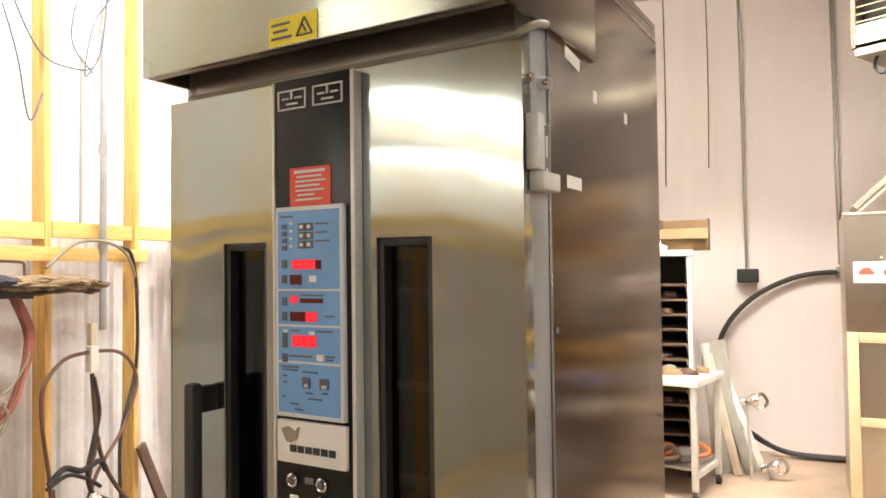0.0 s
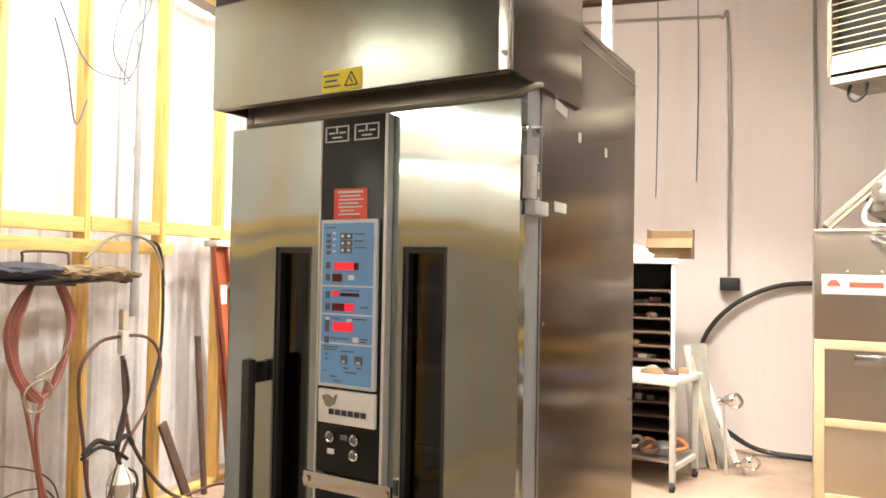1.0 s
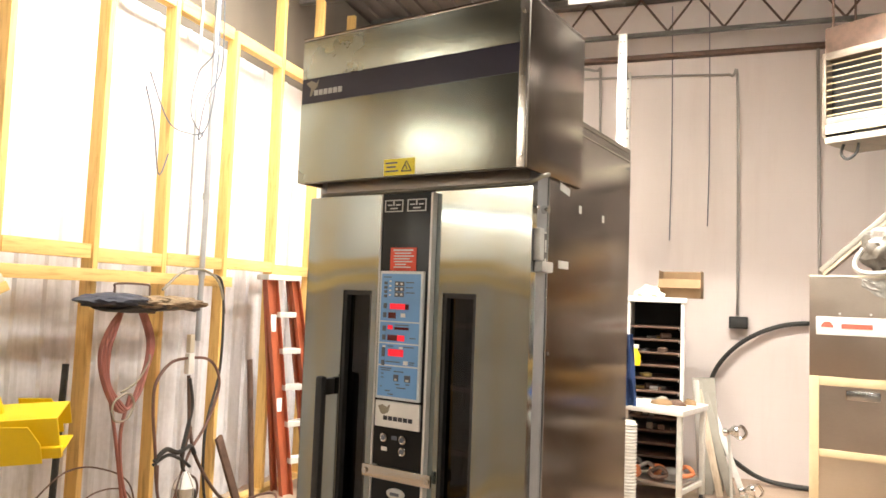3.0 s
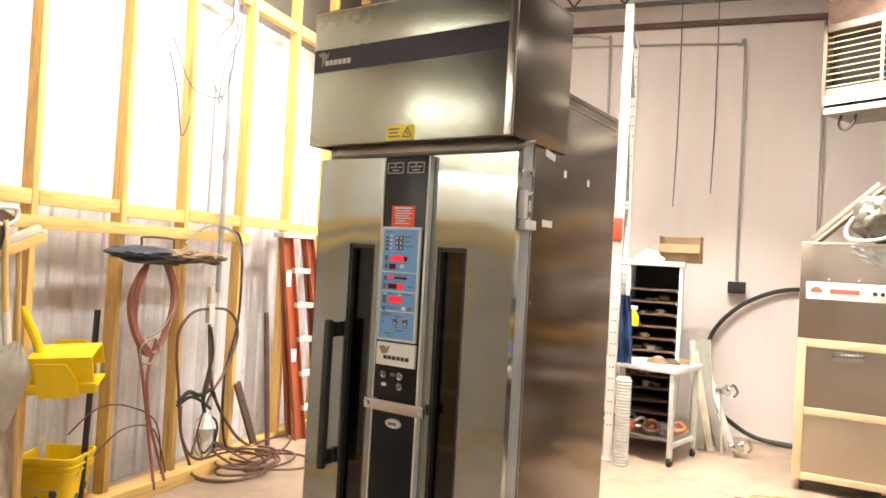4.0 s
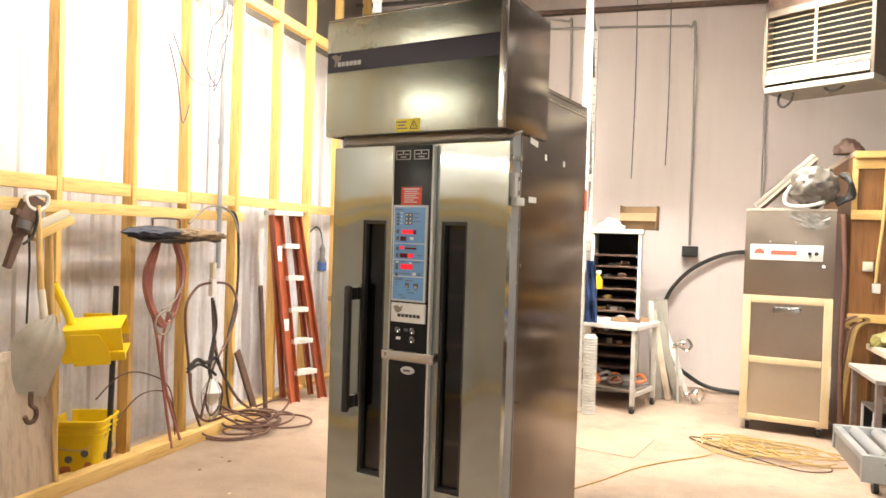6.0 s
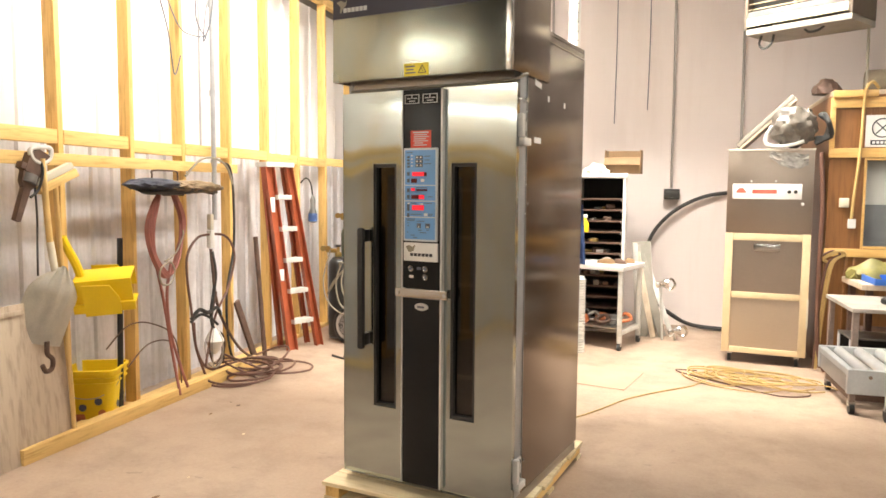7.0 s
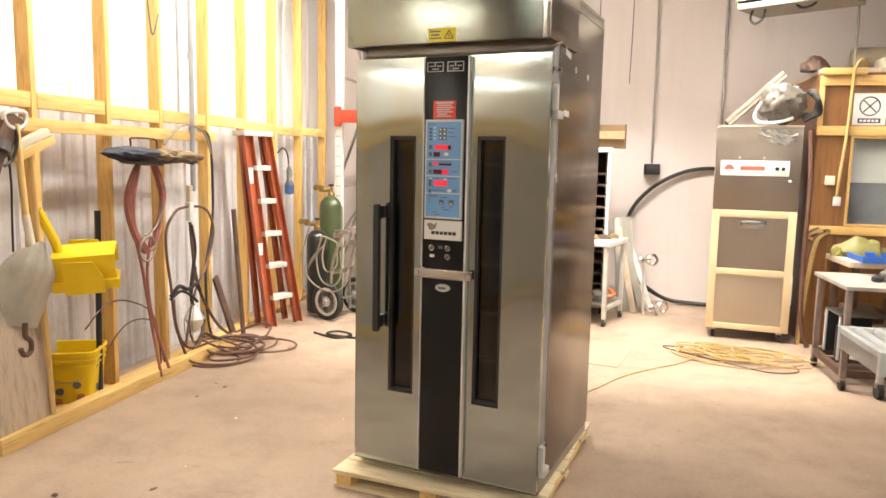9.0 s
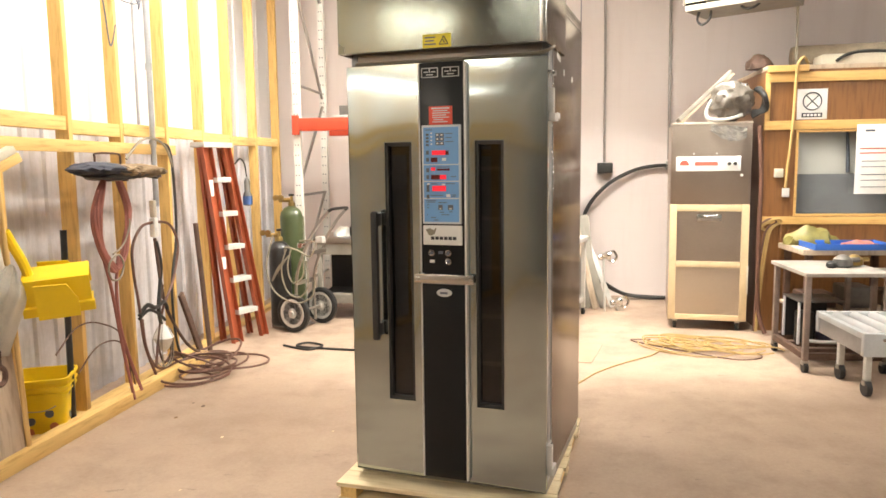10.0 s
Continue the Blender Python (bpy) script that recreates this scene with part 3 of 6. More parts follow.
bm = bmesh.new()
lathe(bm, [(0.0005, 0.0), (0.036, 0.0), (0.036, 0.006), (0.030, 0.009), (0.0005, 0.009)], 24, pose(0.022, 0.006, 1.010, 90, 0, 0) @ Matrix.Diagonal((1, 0.5, 1, 1)))
badge = part("oval_badge", bm, PALE_INK, oven, "small pale oval badge")
badge.matrix_local = FRONT
bpart("badge_mark", (0.004, 0.040, -0.0050, -0.0032, 1.005, 1.015), GREY_INK, badge, bevel=0)

# two outlined pictograms at the top of the column
for x0 in (-0.074, 0.022):
    bm = bmesh.new()
    w, h = 0.078, 0.042
    for a in ((x0, x0 + w, 0, h * 0.08), (x0, x0 + w, h * 0.92, h), (x0, x0 + w * 0.05, 0, h), (x0 + w * 0.95, x0 + w, 0, h)):
        box(bm, a[0], a[1], 0.0035, 0.0058, 1.958 + a[2], 1.958 + a[3])
    box(bm, x0 + w * 0.46, x0 + w * 0.52, 0.0035, 0.0058, 1.980, 1.996)
    box(bm, x0 + w * 0.15, x0 + w * 0.4, 0.0035, 0.0058, 1.980, 1.984)
    box(bm, x0 + w * 0.6, x0 + w * 0.85, 0.0035, 0.0058, 1.980, 1.984)
    box(bm, x0 + w * 0.3, x0 + w * 0.7, 0.0035, 0.0058, 1.968, 1.972)
    part("pictogram_plate", bm, PALE_INK, column, soft=False)

# red notice
notice = bpart("red_notice", (-0.040, 0.068, 0.0030, 0.0055, 1.7545, 1.834), RED_STICKER, column, "red warning sticker with pale lines", bevel=0)
for k, (a, b) in enumerate(((0.12, 0.88), (0.18, 0.8), (0.15, 0.9), (0.15, 0.75), (0.15, 0.86), (0.2, 0.62), (0.15, 0.8))):
    z = 1.822 - k * 0.0095
    bpart("text_line", (-0.040 + 0.108 * a, -0.040 + 0.108 * b, 0.0015, 0.0029, z, z + (0.004 if k else 0.006)), PALE_BEZEL, notice, bevel=0)

# control panel
PX0, PX1, PZ0, PZ1 = -0.072, 0.108, 1.320, 1.753
PW, PH = PX1 - PX0, PZ1 - PZ0
panel = bpart("control_panel", (PX0, PX1, -0.008, 0.0055, PZ0, PZ1), PALE_BEZEL, column, "blue membrane control panel with lit red displays", bevel=0.003)


def on_panel(name, u0, u1, v0, v1, material, depth=0.0015, base=-0.0095):
    """A piece on the panel: u from its left, v from its top, as fractions."""
    return bpart(name, (PX0 + PW * u0, PX0 + PW * u1, base - depth, base, PZ1 - PH * v1, PZ1 - PH * v0), material, panel, bevel=0)


for v0, v1 in ((0.022, 0.392), (0.402, 0.560), (0.571, 0.733), (0.745, 0.978)):
    bpart("blue_field", (PX0 + PW * 0.05, PX0 + PW * 0.95, -0.0092, -0.0082, PZ1 - PH * v1, PZ1 - PH * v0), BLUE_FIELD, panel, bevel=0)
for u0, u1, v0, v1 in ((0.27, 0.62, 0.255, 0.30), (0.24, 0.35, 0.425, 0.458), (0.47, 0.63, 0.50, 0.545), (0.27, 0.62, 0.61, 0.665)):
    on_panel("lit_display", u0, u1, v0, v1, LED_ON)
for u0, u1, v0, v1 in ((0.62, 0.70, 0.258, 0.30), (0.24, 0.41, 0.325, 0.372), (0.24, 0.47, 0.50, 0.545), (0.39, 0.72, 0.437, 0.458)):
    on_panel("dark_display", u0, u1, v0, v1, LED_OFF)
for v in (0.255, 0.327, 0.432, 0.502, 0.60, 0.632, 0.70):
    on_panel("key", 0.12, 0.19, v, v + 0.04, GREY_INK, 0.002)
for a in range(2):
    for b in range(3):
        on_panel("key_pad", 0.37 + 0.11 * a, 0.47 + 0.11 * a, 0.082 + 0.042 * b, 0.119 + 0.042 * b, GREY_INK, 0.002)
        on_panel("key_face", 0.395 + 0.11 * a, 0.44 + 0.11 * a, 0.092 + 0.042 * b, 0.108 + 0.042 * b, WHITE_LABEL, 0.003)
for b in range(4):
    on_panel("indicator", 0.24, 0.28, 0.075 + 0.036 * b, 0.088 + 0.036 * b, WHITE_LABEL, 0.002)
    on_panel("key", 0.12, 0.19, 0.085 + 0.034 * b, 0.107 + 0.034 * b, GREY_INK, 0.002)
for u0, u1, v0, v1 in ((0.53, 0.63, 0.33, 0.36), (0.14, 0.2, 0.585, 0.60), (0.63, 0.73, 0.695, 0.725), (0.52, 0.60, 0.59, 0.605)):
    on_panel("pale_key", u0, u1, v0, v1, WHITE_LABEL, 0.002)
for u0, u1 in ((0.42, 0.53), (0.67, 0.80)):
    on_panel("key", u0, u1, 0.805, 0.855, GREY_INK, 0.002)
    on_panel("key_face", u0 + 0.03, u1 - 0.03, 0.835, 0.85, PALE_INK, 0.003)
for u0, u1, v in ((0.1, 0.28, 0.045), (0.62, 0.8, 0.085), (0.62, 0.78, 0.125), (0.62, 0.82, 0.165), (0.4, 0.72, 0.418), (0.75, 0.88, 0.515), (0.25, 0.38, 0.585), (0.62, 0.85, 0.585),
                  (0.22, 0.55, 0.705), (0.76, 0.88, 0.70), (0.76, 0.86, 0.715), (0.1, 0.36, 0.757), (0.12, 0.34, 0.772), (0.42, 0.64, 0.777), (0.13, 0.18, 0.80), (0.13, 0.18, 0.83),
                  (0.5, 0.7, 0.90), (0.23, 0.35, 0.93), (0.46, 0.56, 0.875), (0.3, 0.42, 0.955), (0.12, 0.15, 0.9), (0.7, 0.78, 0.87)):
    on_panel("text_bar", u0, u1, v, v + 0.0075, GREY_INK)
plate = bpart("maker_plate", (PX0, PX1 + 0.002, -0.006, 0.0055, 1.226, 1.313), WHITE_LABEL, column, "white maker's plate with a dark mark", bevel=0.003)
for k in range(6):
    bpart("mark", (-0.034 + 0.0205 * k, -0.018 + 0.0205 * k, -0.0085, -0.0065, 1.250, 1.264), INK, plate, bevel=0)
bm = bmesh.new()
prism(bm, [(-0.058, 1.295), (-0.040, 1.301), (-0.020, 1.292), (-0.012, 1.302), (-0.008, 1.300), (-0.016, 1.276), (-0.032, 1.268), (-0.044, 1.270)], -0.0085, -0.0065)
part("mark", bm, GREY_HOSE, plate, soft=False)
for bx, bz, mt in ((-0.034, 1.190, CHROME), (0.044, 1.190, CHROME), (0.044, 1.152, CHROME)):
    bm = bmesh.new()
    lathe(bm, [(0.014, 0.0), (0.0145, 0.010), (0.011, 0.013), (0.009, 0.012), (0.0005, 0.011)], 16, pose(bx, 0.006, bz, 90, 0, 0))
    button = part("push_button", bm, mt, column, "round chrome-ringed button")
    cpart("button_cap", (bx, -0.0062, bz), (bx, -0.0085, bz), 0.008, GREY_INK, button, seg=12)
bpart("button_plate", (-0.045, -0.023, 0.002, 0.0055, 1.145, 1.158), WHITE_LABEL, column, bevel=0.001)
bpart("button_mark", (-0.005, 0.017, 0.003, 0.0055, 1.185, 1.198), GREY_INK, column, bevel=0.001)

# handle
handle = bpart("handle", (-0.330, -0.298, -0.078, -0.046, 0.78, 1.375), BLACK_RUBBER, oven, "long black bar handle", bevel=0.012)
for z in (0.825, 1.335):
    bpart("standoff", (-0.326, -0.302, -0.046, 0.0, z - 0.03, z + 0.03), BLACK_STEEL, handle, bevel=0.006)

# hinges
for z0, z1 in ((1.760, 1.897), (0.190, 0.335)):
    hinge = bpart("hinge", (B1 + 0.001, B1 + 0.026, 0.018, 0.048, z0 + 0.036, z1), HINGE_CAST, oven, "pale cast door hinge", bevel=0.003)
    bpart("hinge_foot", (B1 + 0.001, B1 + 0.030, 0.030, 0.112, z0, z0 + 0.034), HINGE_CAST, hinge, bevel=0.004)
    bpart("hinge_leaf", (B1 + 0.001, B1 + 0.007, 0.050, 0.108, z0 + 0.036, z1 - 0.005), HINGE_CAST, hinge, bevel=0.002)
    cpart("hinge_pin", (B1 + 0.013, 0.066, z0 + 0.036), (B1 + 0.013, 0.066, z1 - 0.02), 0.006, MOTOR_GREY, hinge, seg=10)
    for z in (z0 + 0.055, z1 - 0.022):
        cpart("bolt", (B1 + 0.007, 0.088, z), (B1 + 0.014, 0.088, z), 0.010, MOTOR_GREY, hinge, seg=8)
cpart("door_stud", (B1, 0.085, 1.962), (B1 + 0.022, 0.085, 1.962), 0.013, CHROME, oven, seg=12)
cpart("door_stud", (B1, 0.025, 1.962), (B1 + 0.014, 0.025, 1.962), 0.008, CHROME, oven, seg=10)
tpart("gasket_tube", [(B0 + 0.03, 0.030, 2.040), (0.1, 0.028, 2.040), (0.40, 0.028, 2.042), (0.452, 0.030, 2.050), (0.470, 0.055, 2.066), (0.470, 0.10, 2.078)], 0.008, GREY_HOSE, oven, "grey gasket tube over the door")

# hood
H0, H1, HY, HB, HZ, HT = -0.464, 0.474, -0.080, 0.375, 2.072, 2.608
bm = bmesh.new()
box(bm, H0, H1 - 0.03, HY, HY + 0.012, HZ, 2.369, 0.003)
box(bm, H0, H1 - 0.03, HY, HY + 0.012, 2.463, HT, 0.003)
hood = part("hood", bm, STEEL_HOOD, oven, "brushed steel hood over the door")
bpart("corner_trim", (H1 - 0.029, H1, HY - 0.003, HY + 0.012, HZ, HT), STEEL_TRIM, hood, "bright corner strip", bevel=0.002)
bpart("hood_side", (H1 - 0.012, H1, HY + 0.013, HB, HZ, HT), STEEL_REFLECT_BROWN, hood, bevel=0.002)
bpart("hood_side", (H0, H0 + 0.012, HY + 0.013, HB, HZ, HT), STEEL_REFLECT_BROWN, hood, bevel=0.002)
bpart("hood_back", (H0 + 0.013, H1 - 0.013, HB - 0.012, HB, BT + 0.021, HT), STEEL_REFLECT_BROWN, hood, bevel=0.002)
bpart("hood_top", (H0, H1, HY, HB, HT + 0.001, HT + 0.012), STEEL_REFLECT_BROWN, hood, bevel=0.003)
# black sheet painted as the shade up inside the hood
bpart("hood_underside", (H0 + 0.013, H1 - 0.013, HY + 0.013, 0.045, HZ + 0.035, HZ + 0.05), BLACK_MATT, hood, "black sheet for the shade under the open hood", bevel=0)
bpart("hood_lip", (H0 + 0.013, H1 - 0.013, HY + 0.013, HY + 0.03, HZ, HZ + 0.004), STEEL_DULL, hood, bevel=0)
band = bpart("name_band", (H0 + 0.002, H1 - 0.031, HY + 0.001, HY + 0.012, 2.370, 2.462), PURPLE_PLASTIC, hood, "dark glossy name band with a pale mark", bevel=0)
for k in range(6):
    bpart("mark", (-0.400 + 0.023 * k, -0.382 + 0.023 * k, HY - 0.0015, HY + 0.0005, 2.396, 2.416), PALE_INK, band, bevel=0)
bm = bmesh.new()
prism(bm, [(-0.440, 2.446), (-0.415, 2.454), (-0.390, 2.442), (-0.380, 2.454), (-0.385, 2.429), (-0.405, 2.414), (-0.413, 2.396), (-0.421, 2.396), (-0.417, 2.424)], HY - 0.0015, HY + 0.0005)
part("mark", bm, GREY_HOSE, band, soft=False)
for z in (2.11, 2.36, 2.56):
    cpart("screw", (H1 - 0.015, HY - 0.003, z), (H1 - 0.015, HY - 0.008, z), 0.007, CHROME, hood, seg=8)
warn = bpart("warning_label", (-0.060, 0.067, HY - 0.0025, HY - 0.0003, 2.075, 2.131), YELLOW_STICKER, hood, "yellow warning label", bevel=0)
for k, (a, b) in enumerate(((0.06, 0.45), (0.1, 0.4), (0.06, 0.48))):
    bpart("text_bar", (-0.060 + 0.127 * a, -0.060 + 0.127 * b, HY - 0.004, HY - 0.0026, 2.115 - k * 0.014, 2.120 - k * 0.014), GREY_INK, warn, bevel=0)
bm = bmesh.new()
cx, cz = 0.035, 2.101
for a, b in (((-0.02, -0.014), (0.02, -0.014)), ((0.02, -0.014), (0.0, 0.02)), ((0.0, 0.02), (-0.02, -0.014)), ((-0.004, 0.006), (0.004, -0.008))):
    cyl(bm, (cx + a[0], HY - 0.003, cz + a[1]), (cx + b[0], HY - 0.003, cz + b[1]), 0.0018, 6)
part("triangle_mark", bm, INK, warn)

# pallet under it
pallet = thing("pallet", pose(-1.142, 1.478, 0.0, 0, 0, -10.8), "new pale pine pallet under the proofer", "pallet")
for k in range(8):
    y = k * 0.148
    bpart("deck_board", (0.0, 1.03 - 0.006 * (k % 3), y, y + 0.141, 0.070, 0.0895), PINE_X, pallet, bevel=0.002)
for x in (0.02, 0.46, 0.93):
    bpart("stringer", (x, x + 0.080, 0.005, 1.175, 0.018, 0.0695), PINE_Y, pallet, bevel=0.002)
for y in (0.01, 0.55, 1.08):
    bpart("bottom_board", (0.005, 1.02, y, y + 0.09, 0.0, 0.0175), PINE_X, pallet, bevel=0.002)

# ---- along the stud wall ----
timber = bpart("floor_timber", (-0.045, 0.045, 0.0, 2.45, 0.0, 0.089), PINE_Y, bevel=0.004)
timber.matrix_world = pose(-2.955, 1.40, 0.0, 0, 0, -2.5)
tagged(timber, "square pine timber lying on the floor by the wall", "timber")

# square yellow pail
pail = thing("bucket", pose(-3.12, 2.215, 0.0, 0, 0, 22), "open square yellow plastic pail with printed sides", "bucket")


def rounded_square(r, c, n=5):
    pts = []
    for k, (sx, sy) in enumerate(((1, 1), (-1, 1), (-1, -1), (1, -1))):
        for i in range(n):
            a = math.pi / 2 * (k + i / (n - 1))
            pts.append(((r - c) * sx + c * math.cos(a), (r - c) * sy + c * math.sin(a)))
    return pts


def pail_shell(bm, levels):
    rings = [[bm.verts.new((x, y, z)) for x, y in rounded_square(r, r * 0.3)] for r, z in [(q * 1.12, w) for q, w in levels]]
    for a, b in zip(rings, rings[1:]):
        n = len(a)
        for k in range(n):
            bm.faces.new((a[k], a[(k + 1) % n], b[(k + 1) % n], b[k]))
    bm.faces.new(rings[0])
    bm.faces.new(rings[-1])


bm = bmesh.new()
pail_shell(bm, [(0.118, 0.0), (0.136, 0.27), (0.143, 0.272), (0.143, 0.282), (0.137, 0.284), (0.139, 0.305), (0.147, 0.307), (0.147, 0.317), (0.140, 0.319), (0.142, 0.345), (0.151, 0.348), (0.151, 0.366), (0.143, 0.370), (0.138, 0.366), (0.114, 0.02)])
part("pail_body", bm, YELLOW_PLASTIC, pail)
tpart("bail_handle", [(-0.15, 0, 0.33), (-0.155, -0.06, 0.25), (-0.10, -0.16, 0.20), (0.05, -0.17, 0.19), (0.15, -0.08, 0.25), (0.155, 0, 0.33)], 0.003, STEEL_DULL, pail)
for a, b, z, mt in ((-0.07, -0.02, 0.12, GREY_INK), (0.03, 0.08, 0.16, GREY_INK), (-0.10, -0.03, 0.05, ORANGE_PAINT), (0.05, 0.10, 0.08, ORANGE_PAINT)):
    for turn in (0, 90):
        bm = bmesh.new()
        lathe(bm, [(0.0005, 0), ((b - a) / 2, 0), ((b - a) / 2, 0.001), (0.0005, 0.001)], 10, pose((a + b) / 2, -0.1385 - 0.066 * (z - 0.05), z, 86.3, 0, 0))
        part("printed_patch", bm, mt, pail).matrix_local = pose(0, 0, 0, 0, 0, turn)

# boards leaning on the studs
board = thing("leaning_plywood", pose(-2.93, 1.10, 0.0, 0, -5.5, 0), "scuffed tan plywood sheet leaning on the studs", "plywood sheet")
bm = bmesh.new()
box(bm, -0.018, 0.0, 0.0, 0.70, 0.0, 0.90, 0.003)
part("plywood", bm, PLYWOOD, board)
bpart("edge_strip", (0.002, 0.012, 0.02, 0.42, 0.84, 0.865), PLYWOOD, board, bevel=0.003)
board2 = thing("leaning_board", pose(-2.90, 0.84, 0.0, 0, -6, 0), "narrow pale board leaning on the studs", "board")
bpart("board_face", (-0.02, 0.0, 0.0, 0.22, 0.0, 0.75), PINE_Z, board2, bevel=0.003)

# pipe wrench hung on the rail
wrench = thing("pipe_wrench", pose(-2.945, 1.56, 1.66, -22, 0, 0), "heavy rusty pipe wrench hanging from the rail", "wrench")
bm = bmesh.new()
prism(bm, [(-0.018, -0.31), (0.018, -0.31), (0.024, -0.12), (0.050, -0.09), (0.060, -0.01), (-0.060, -0.01), (-0.050, -0.09), (-0.024, -0.12)], -0.016, 0.016, pose(0, 0, 0, 0, 0, 90))
part("handle_bar", bm, RUST, wrench)
bm = bmesh.new()
prism(bm, [(-0.055, -0.03), (0.045, -0.03), (0.045, 0.045), (0.085, 0.07), (0.078, 0.115), (0.0, 0.12), (-0.050, 0.08)], -0.024, 0.024, pose(0, 0, 0, 0, 0, 90))
part("hook_jaw", bm, RUST, wrench)
cpart("adjusting_nut", (0.0, 0.0, -0.085), (0.0, 0.0, -0.035), 0.046, MOTOR_GREY, wrench, seg=14)
bpart("heel_jaw", (-0.022, 0.022, -0.085, 0.065, -0.028, 0.012), RUST, wrench, bevel=0.006)
tpart("hang_wire", [(0.02, 0.03, 0.06), (0.035, 0.05, 0.0), (0.03, 0.06, -0.10), (0.02, 0.03, -0.16)], 0.008, BLACK_CORD, wrench)
strap = tpart("tie_strap", [(-2.965, 1.60, 1.62), (-2.96, 1.605, 1.4), (-2.96, 1.60, 1.25), (-2.955, 1.59, 1.05)], 0.006, BLACK_CORD)
tagged(strap, "thin black strap hanging from the rail", "strap")
hook = thing("iron_hook", pose(-2.87, 1.55, 0.56), "black iron hook hanging below the shovel", "hook")
tpart("hook_bend", [(0, 0.0, 0.12), (0, 0, 0.05), (0, 0.035, 0.01), (0, 0.03, -0.04), (0, -0.015, -0.05), (0, -0.04, -0.01)], 0.014, RUST, hook)

# scoop shovel
SHOVEL_PALE = paint("pale_shovel_blade", (0.74, 0.70, 0.62), 0.42, 0.25, 7, 0.0, 0.2)
shovel = thing("scoop_shovel", pose(-2.93, 1.62, 1.74, 4.5, 0, 0), "pale aluminium scoop shovel with a wooden shaft, hung up", "shovel")
cpart("shaft", (0, 0, -0.02), (0, 0, -0.50), 0.018, HANDLE_WOOD, shovel)
cpart("socket", (0, 0, -0.50), (0.02, 0, -0.72), 0.021, PALE_PLASTIC, shovel, "pale socket")
tpart("d_grip", [(0, 0, -0.05), (0, -0.06, -0.02), (0, -0.07, 0.035), (0, 0, 0.045), (0, 0.07, 0.035), (0, 0.06, -0.02), (0, 0, -0.05)], 0.014, ALUMINIUM, shovel, "grey D-shaped grip")
bm = bmesh.new()
rows, cols, grid = 18, 21, []
for i in range(rows):
    u = i / (rows - 1)
    line = []
    half = 0.030 + 0.112 * math.sin(min(1, u * 2.6) * math.pi / 2) ** 0.8
    for j in range(cols):
        w = -1 + 2 * j / (cols - 1)
        rib = 0.012 * math.cos(4.0 * math.pi * w) * (1 - u) ** 1.5
        bulge = 0.125 * (1 - abs(w) ** 2.2) * (1 - 0.62 * u) * min(1.0, 0.35 + 2.2 * u)
        line.append(bm.verts.new((bulge + rib, half * w, -0.44 * u + 0.035 * (1 - w * w) * (1 - u))))
    grid.append(line)
for i in range(rows - 1):
    for j in range(cols - 1):
        bm.faces.new((grid[i][j], grid[i][j + 1], grid[i + 1][j + 1], grid[i + 1][j]))
bmesh.ops.solidify(bm, geom=list(bm.faces), thickness=0.005)
blade = part("blade", bm, SHOVEL_PALE, shovel, "pale ribbed scoop blade")
blade.matrix_local = pose(-2.93, 1.62, 1.74, 4.5, 0, 0).inverted() @ pose(-2.91, 1.71, 1.07, -19, 5, -34)

# push broom head up, and lobby dustpan
broom = thing("push_broom", pose(-2.93, 1.80, 0.0, 2.0, 0, 0), "push broom stood head up against the wall", "broom")
cpart("shaft", (0, 0, 0.01), (0, -0.03, 1.58), 0.014, HANDLE_WOOD, broom)
head_at = pose(0, -0.02, 1.60, 25, 0, -18)
bpart("head", (-0.035, 0.035, -0.125, 0.125, -0.03, 0.02), PINE_Y, broom, "pale wooden head", bevel=0.008).matrix_local = head_at
bpart("bristles", (-0.030, 0.030, -0.12, 0.12, 0.021, 0.062), PALE_PLASTIC, broom, "pale worn bristles", bevel=0.006).matrix_local = head_at
dustpan = thing("dustpan", pose(-2.80, 1.97, 0.84, 16, -4, 30), "yellow plastic lobby dustpan hung on the wall", "dustpan")
bm = bmesh.new()
# deep hood: sloping top, open lower front, closed ends
prism(bm, [(-0.10, 0.0), (0.10, 0.0), (0.10, 0.10), (0.055, 0.19), (-0.10, 0.20)], -0.17, -0.163, pose(0, 0, 0, 0, 0, 90))
prism(bm, [(-0.10, 0.0), (0.10, 0.0), (0.10, 0.10), (0.055, 0.19), (-0.10, 0.20)], 0.163, 0.17, pose(0, 0, 0, 0, 0, 90))
box(bm, 0.085, 0.101, -0.163, 0.163, 0.0, 0.20, 0.002)
box(bm, -0.10, 0.085, -0.163, 0.163, 0.190, 0.200, 0.002)
box(bm, -0.108, -0.100, -0.163, 0.163, 0.075, 0.195, 0.002)
box(bm, -0.108, 0.085, -0.163, 0.163, 0.0, 0.008, 0.002)
for v in bm.verts:
    v.co = Vector((v.co.y, -v.co.x, v.co.z))
part("pan", bm, YELLOW_PLASTIC, dustpan)
bpart("lip", (-0.175, 0.175, 0.086, 0.118, -0.002, 0.055), YELLOW_PLASTIC, dustpan, bevel=0.006).matrix_local = pose(0, -0.21, 0.0)
tpart("grip", [(-0.13, 0.0, 0.19), (-0.145, 0.01, 0.27), (-0.18, 0.02, 0.38), (-0.20, 0.02, 0.45)], 0.026, YELLOW_PLASTIC, dustpan, "thick yellow handle", seg=10)

pole = tagged(cpart("iron_bar", (-2.985, 2.27, 0.0), (-3.0, 2.33, 1.22), 0.019, BLACK_STEEL, seg=10), "dark iron bar leaning between the studs", "bar")

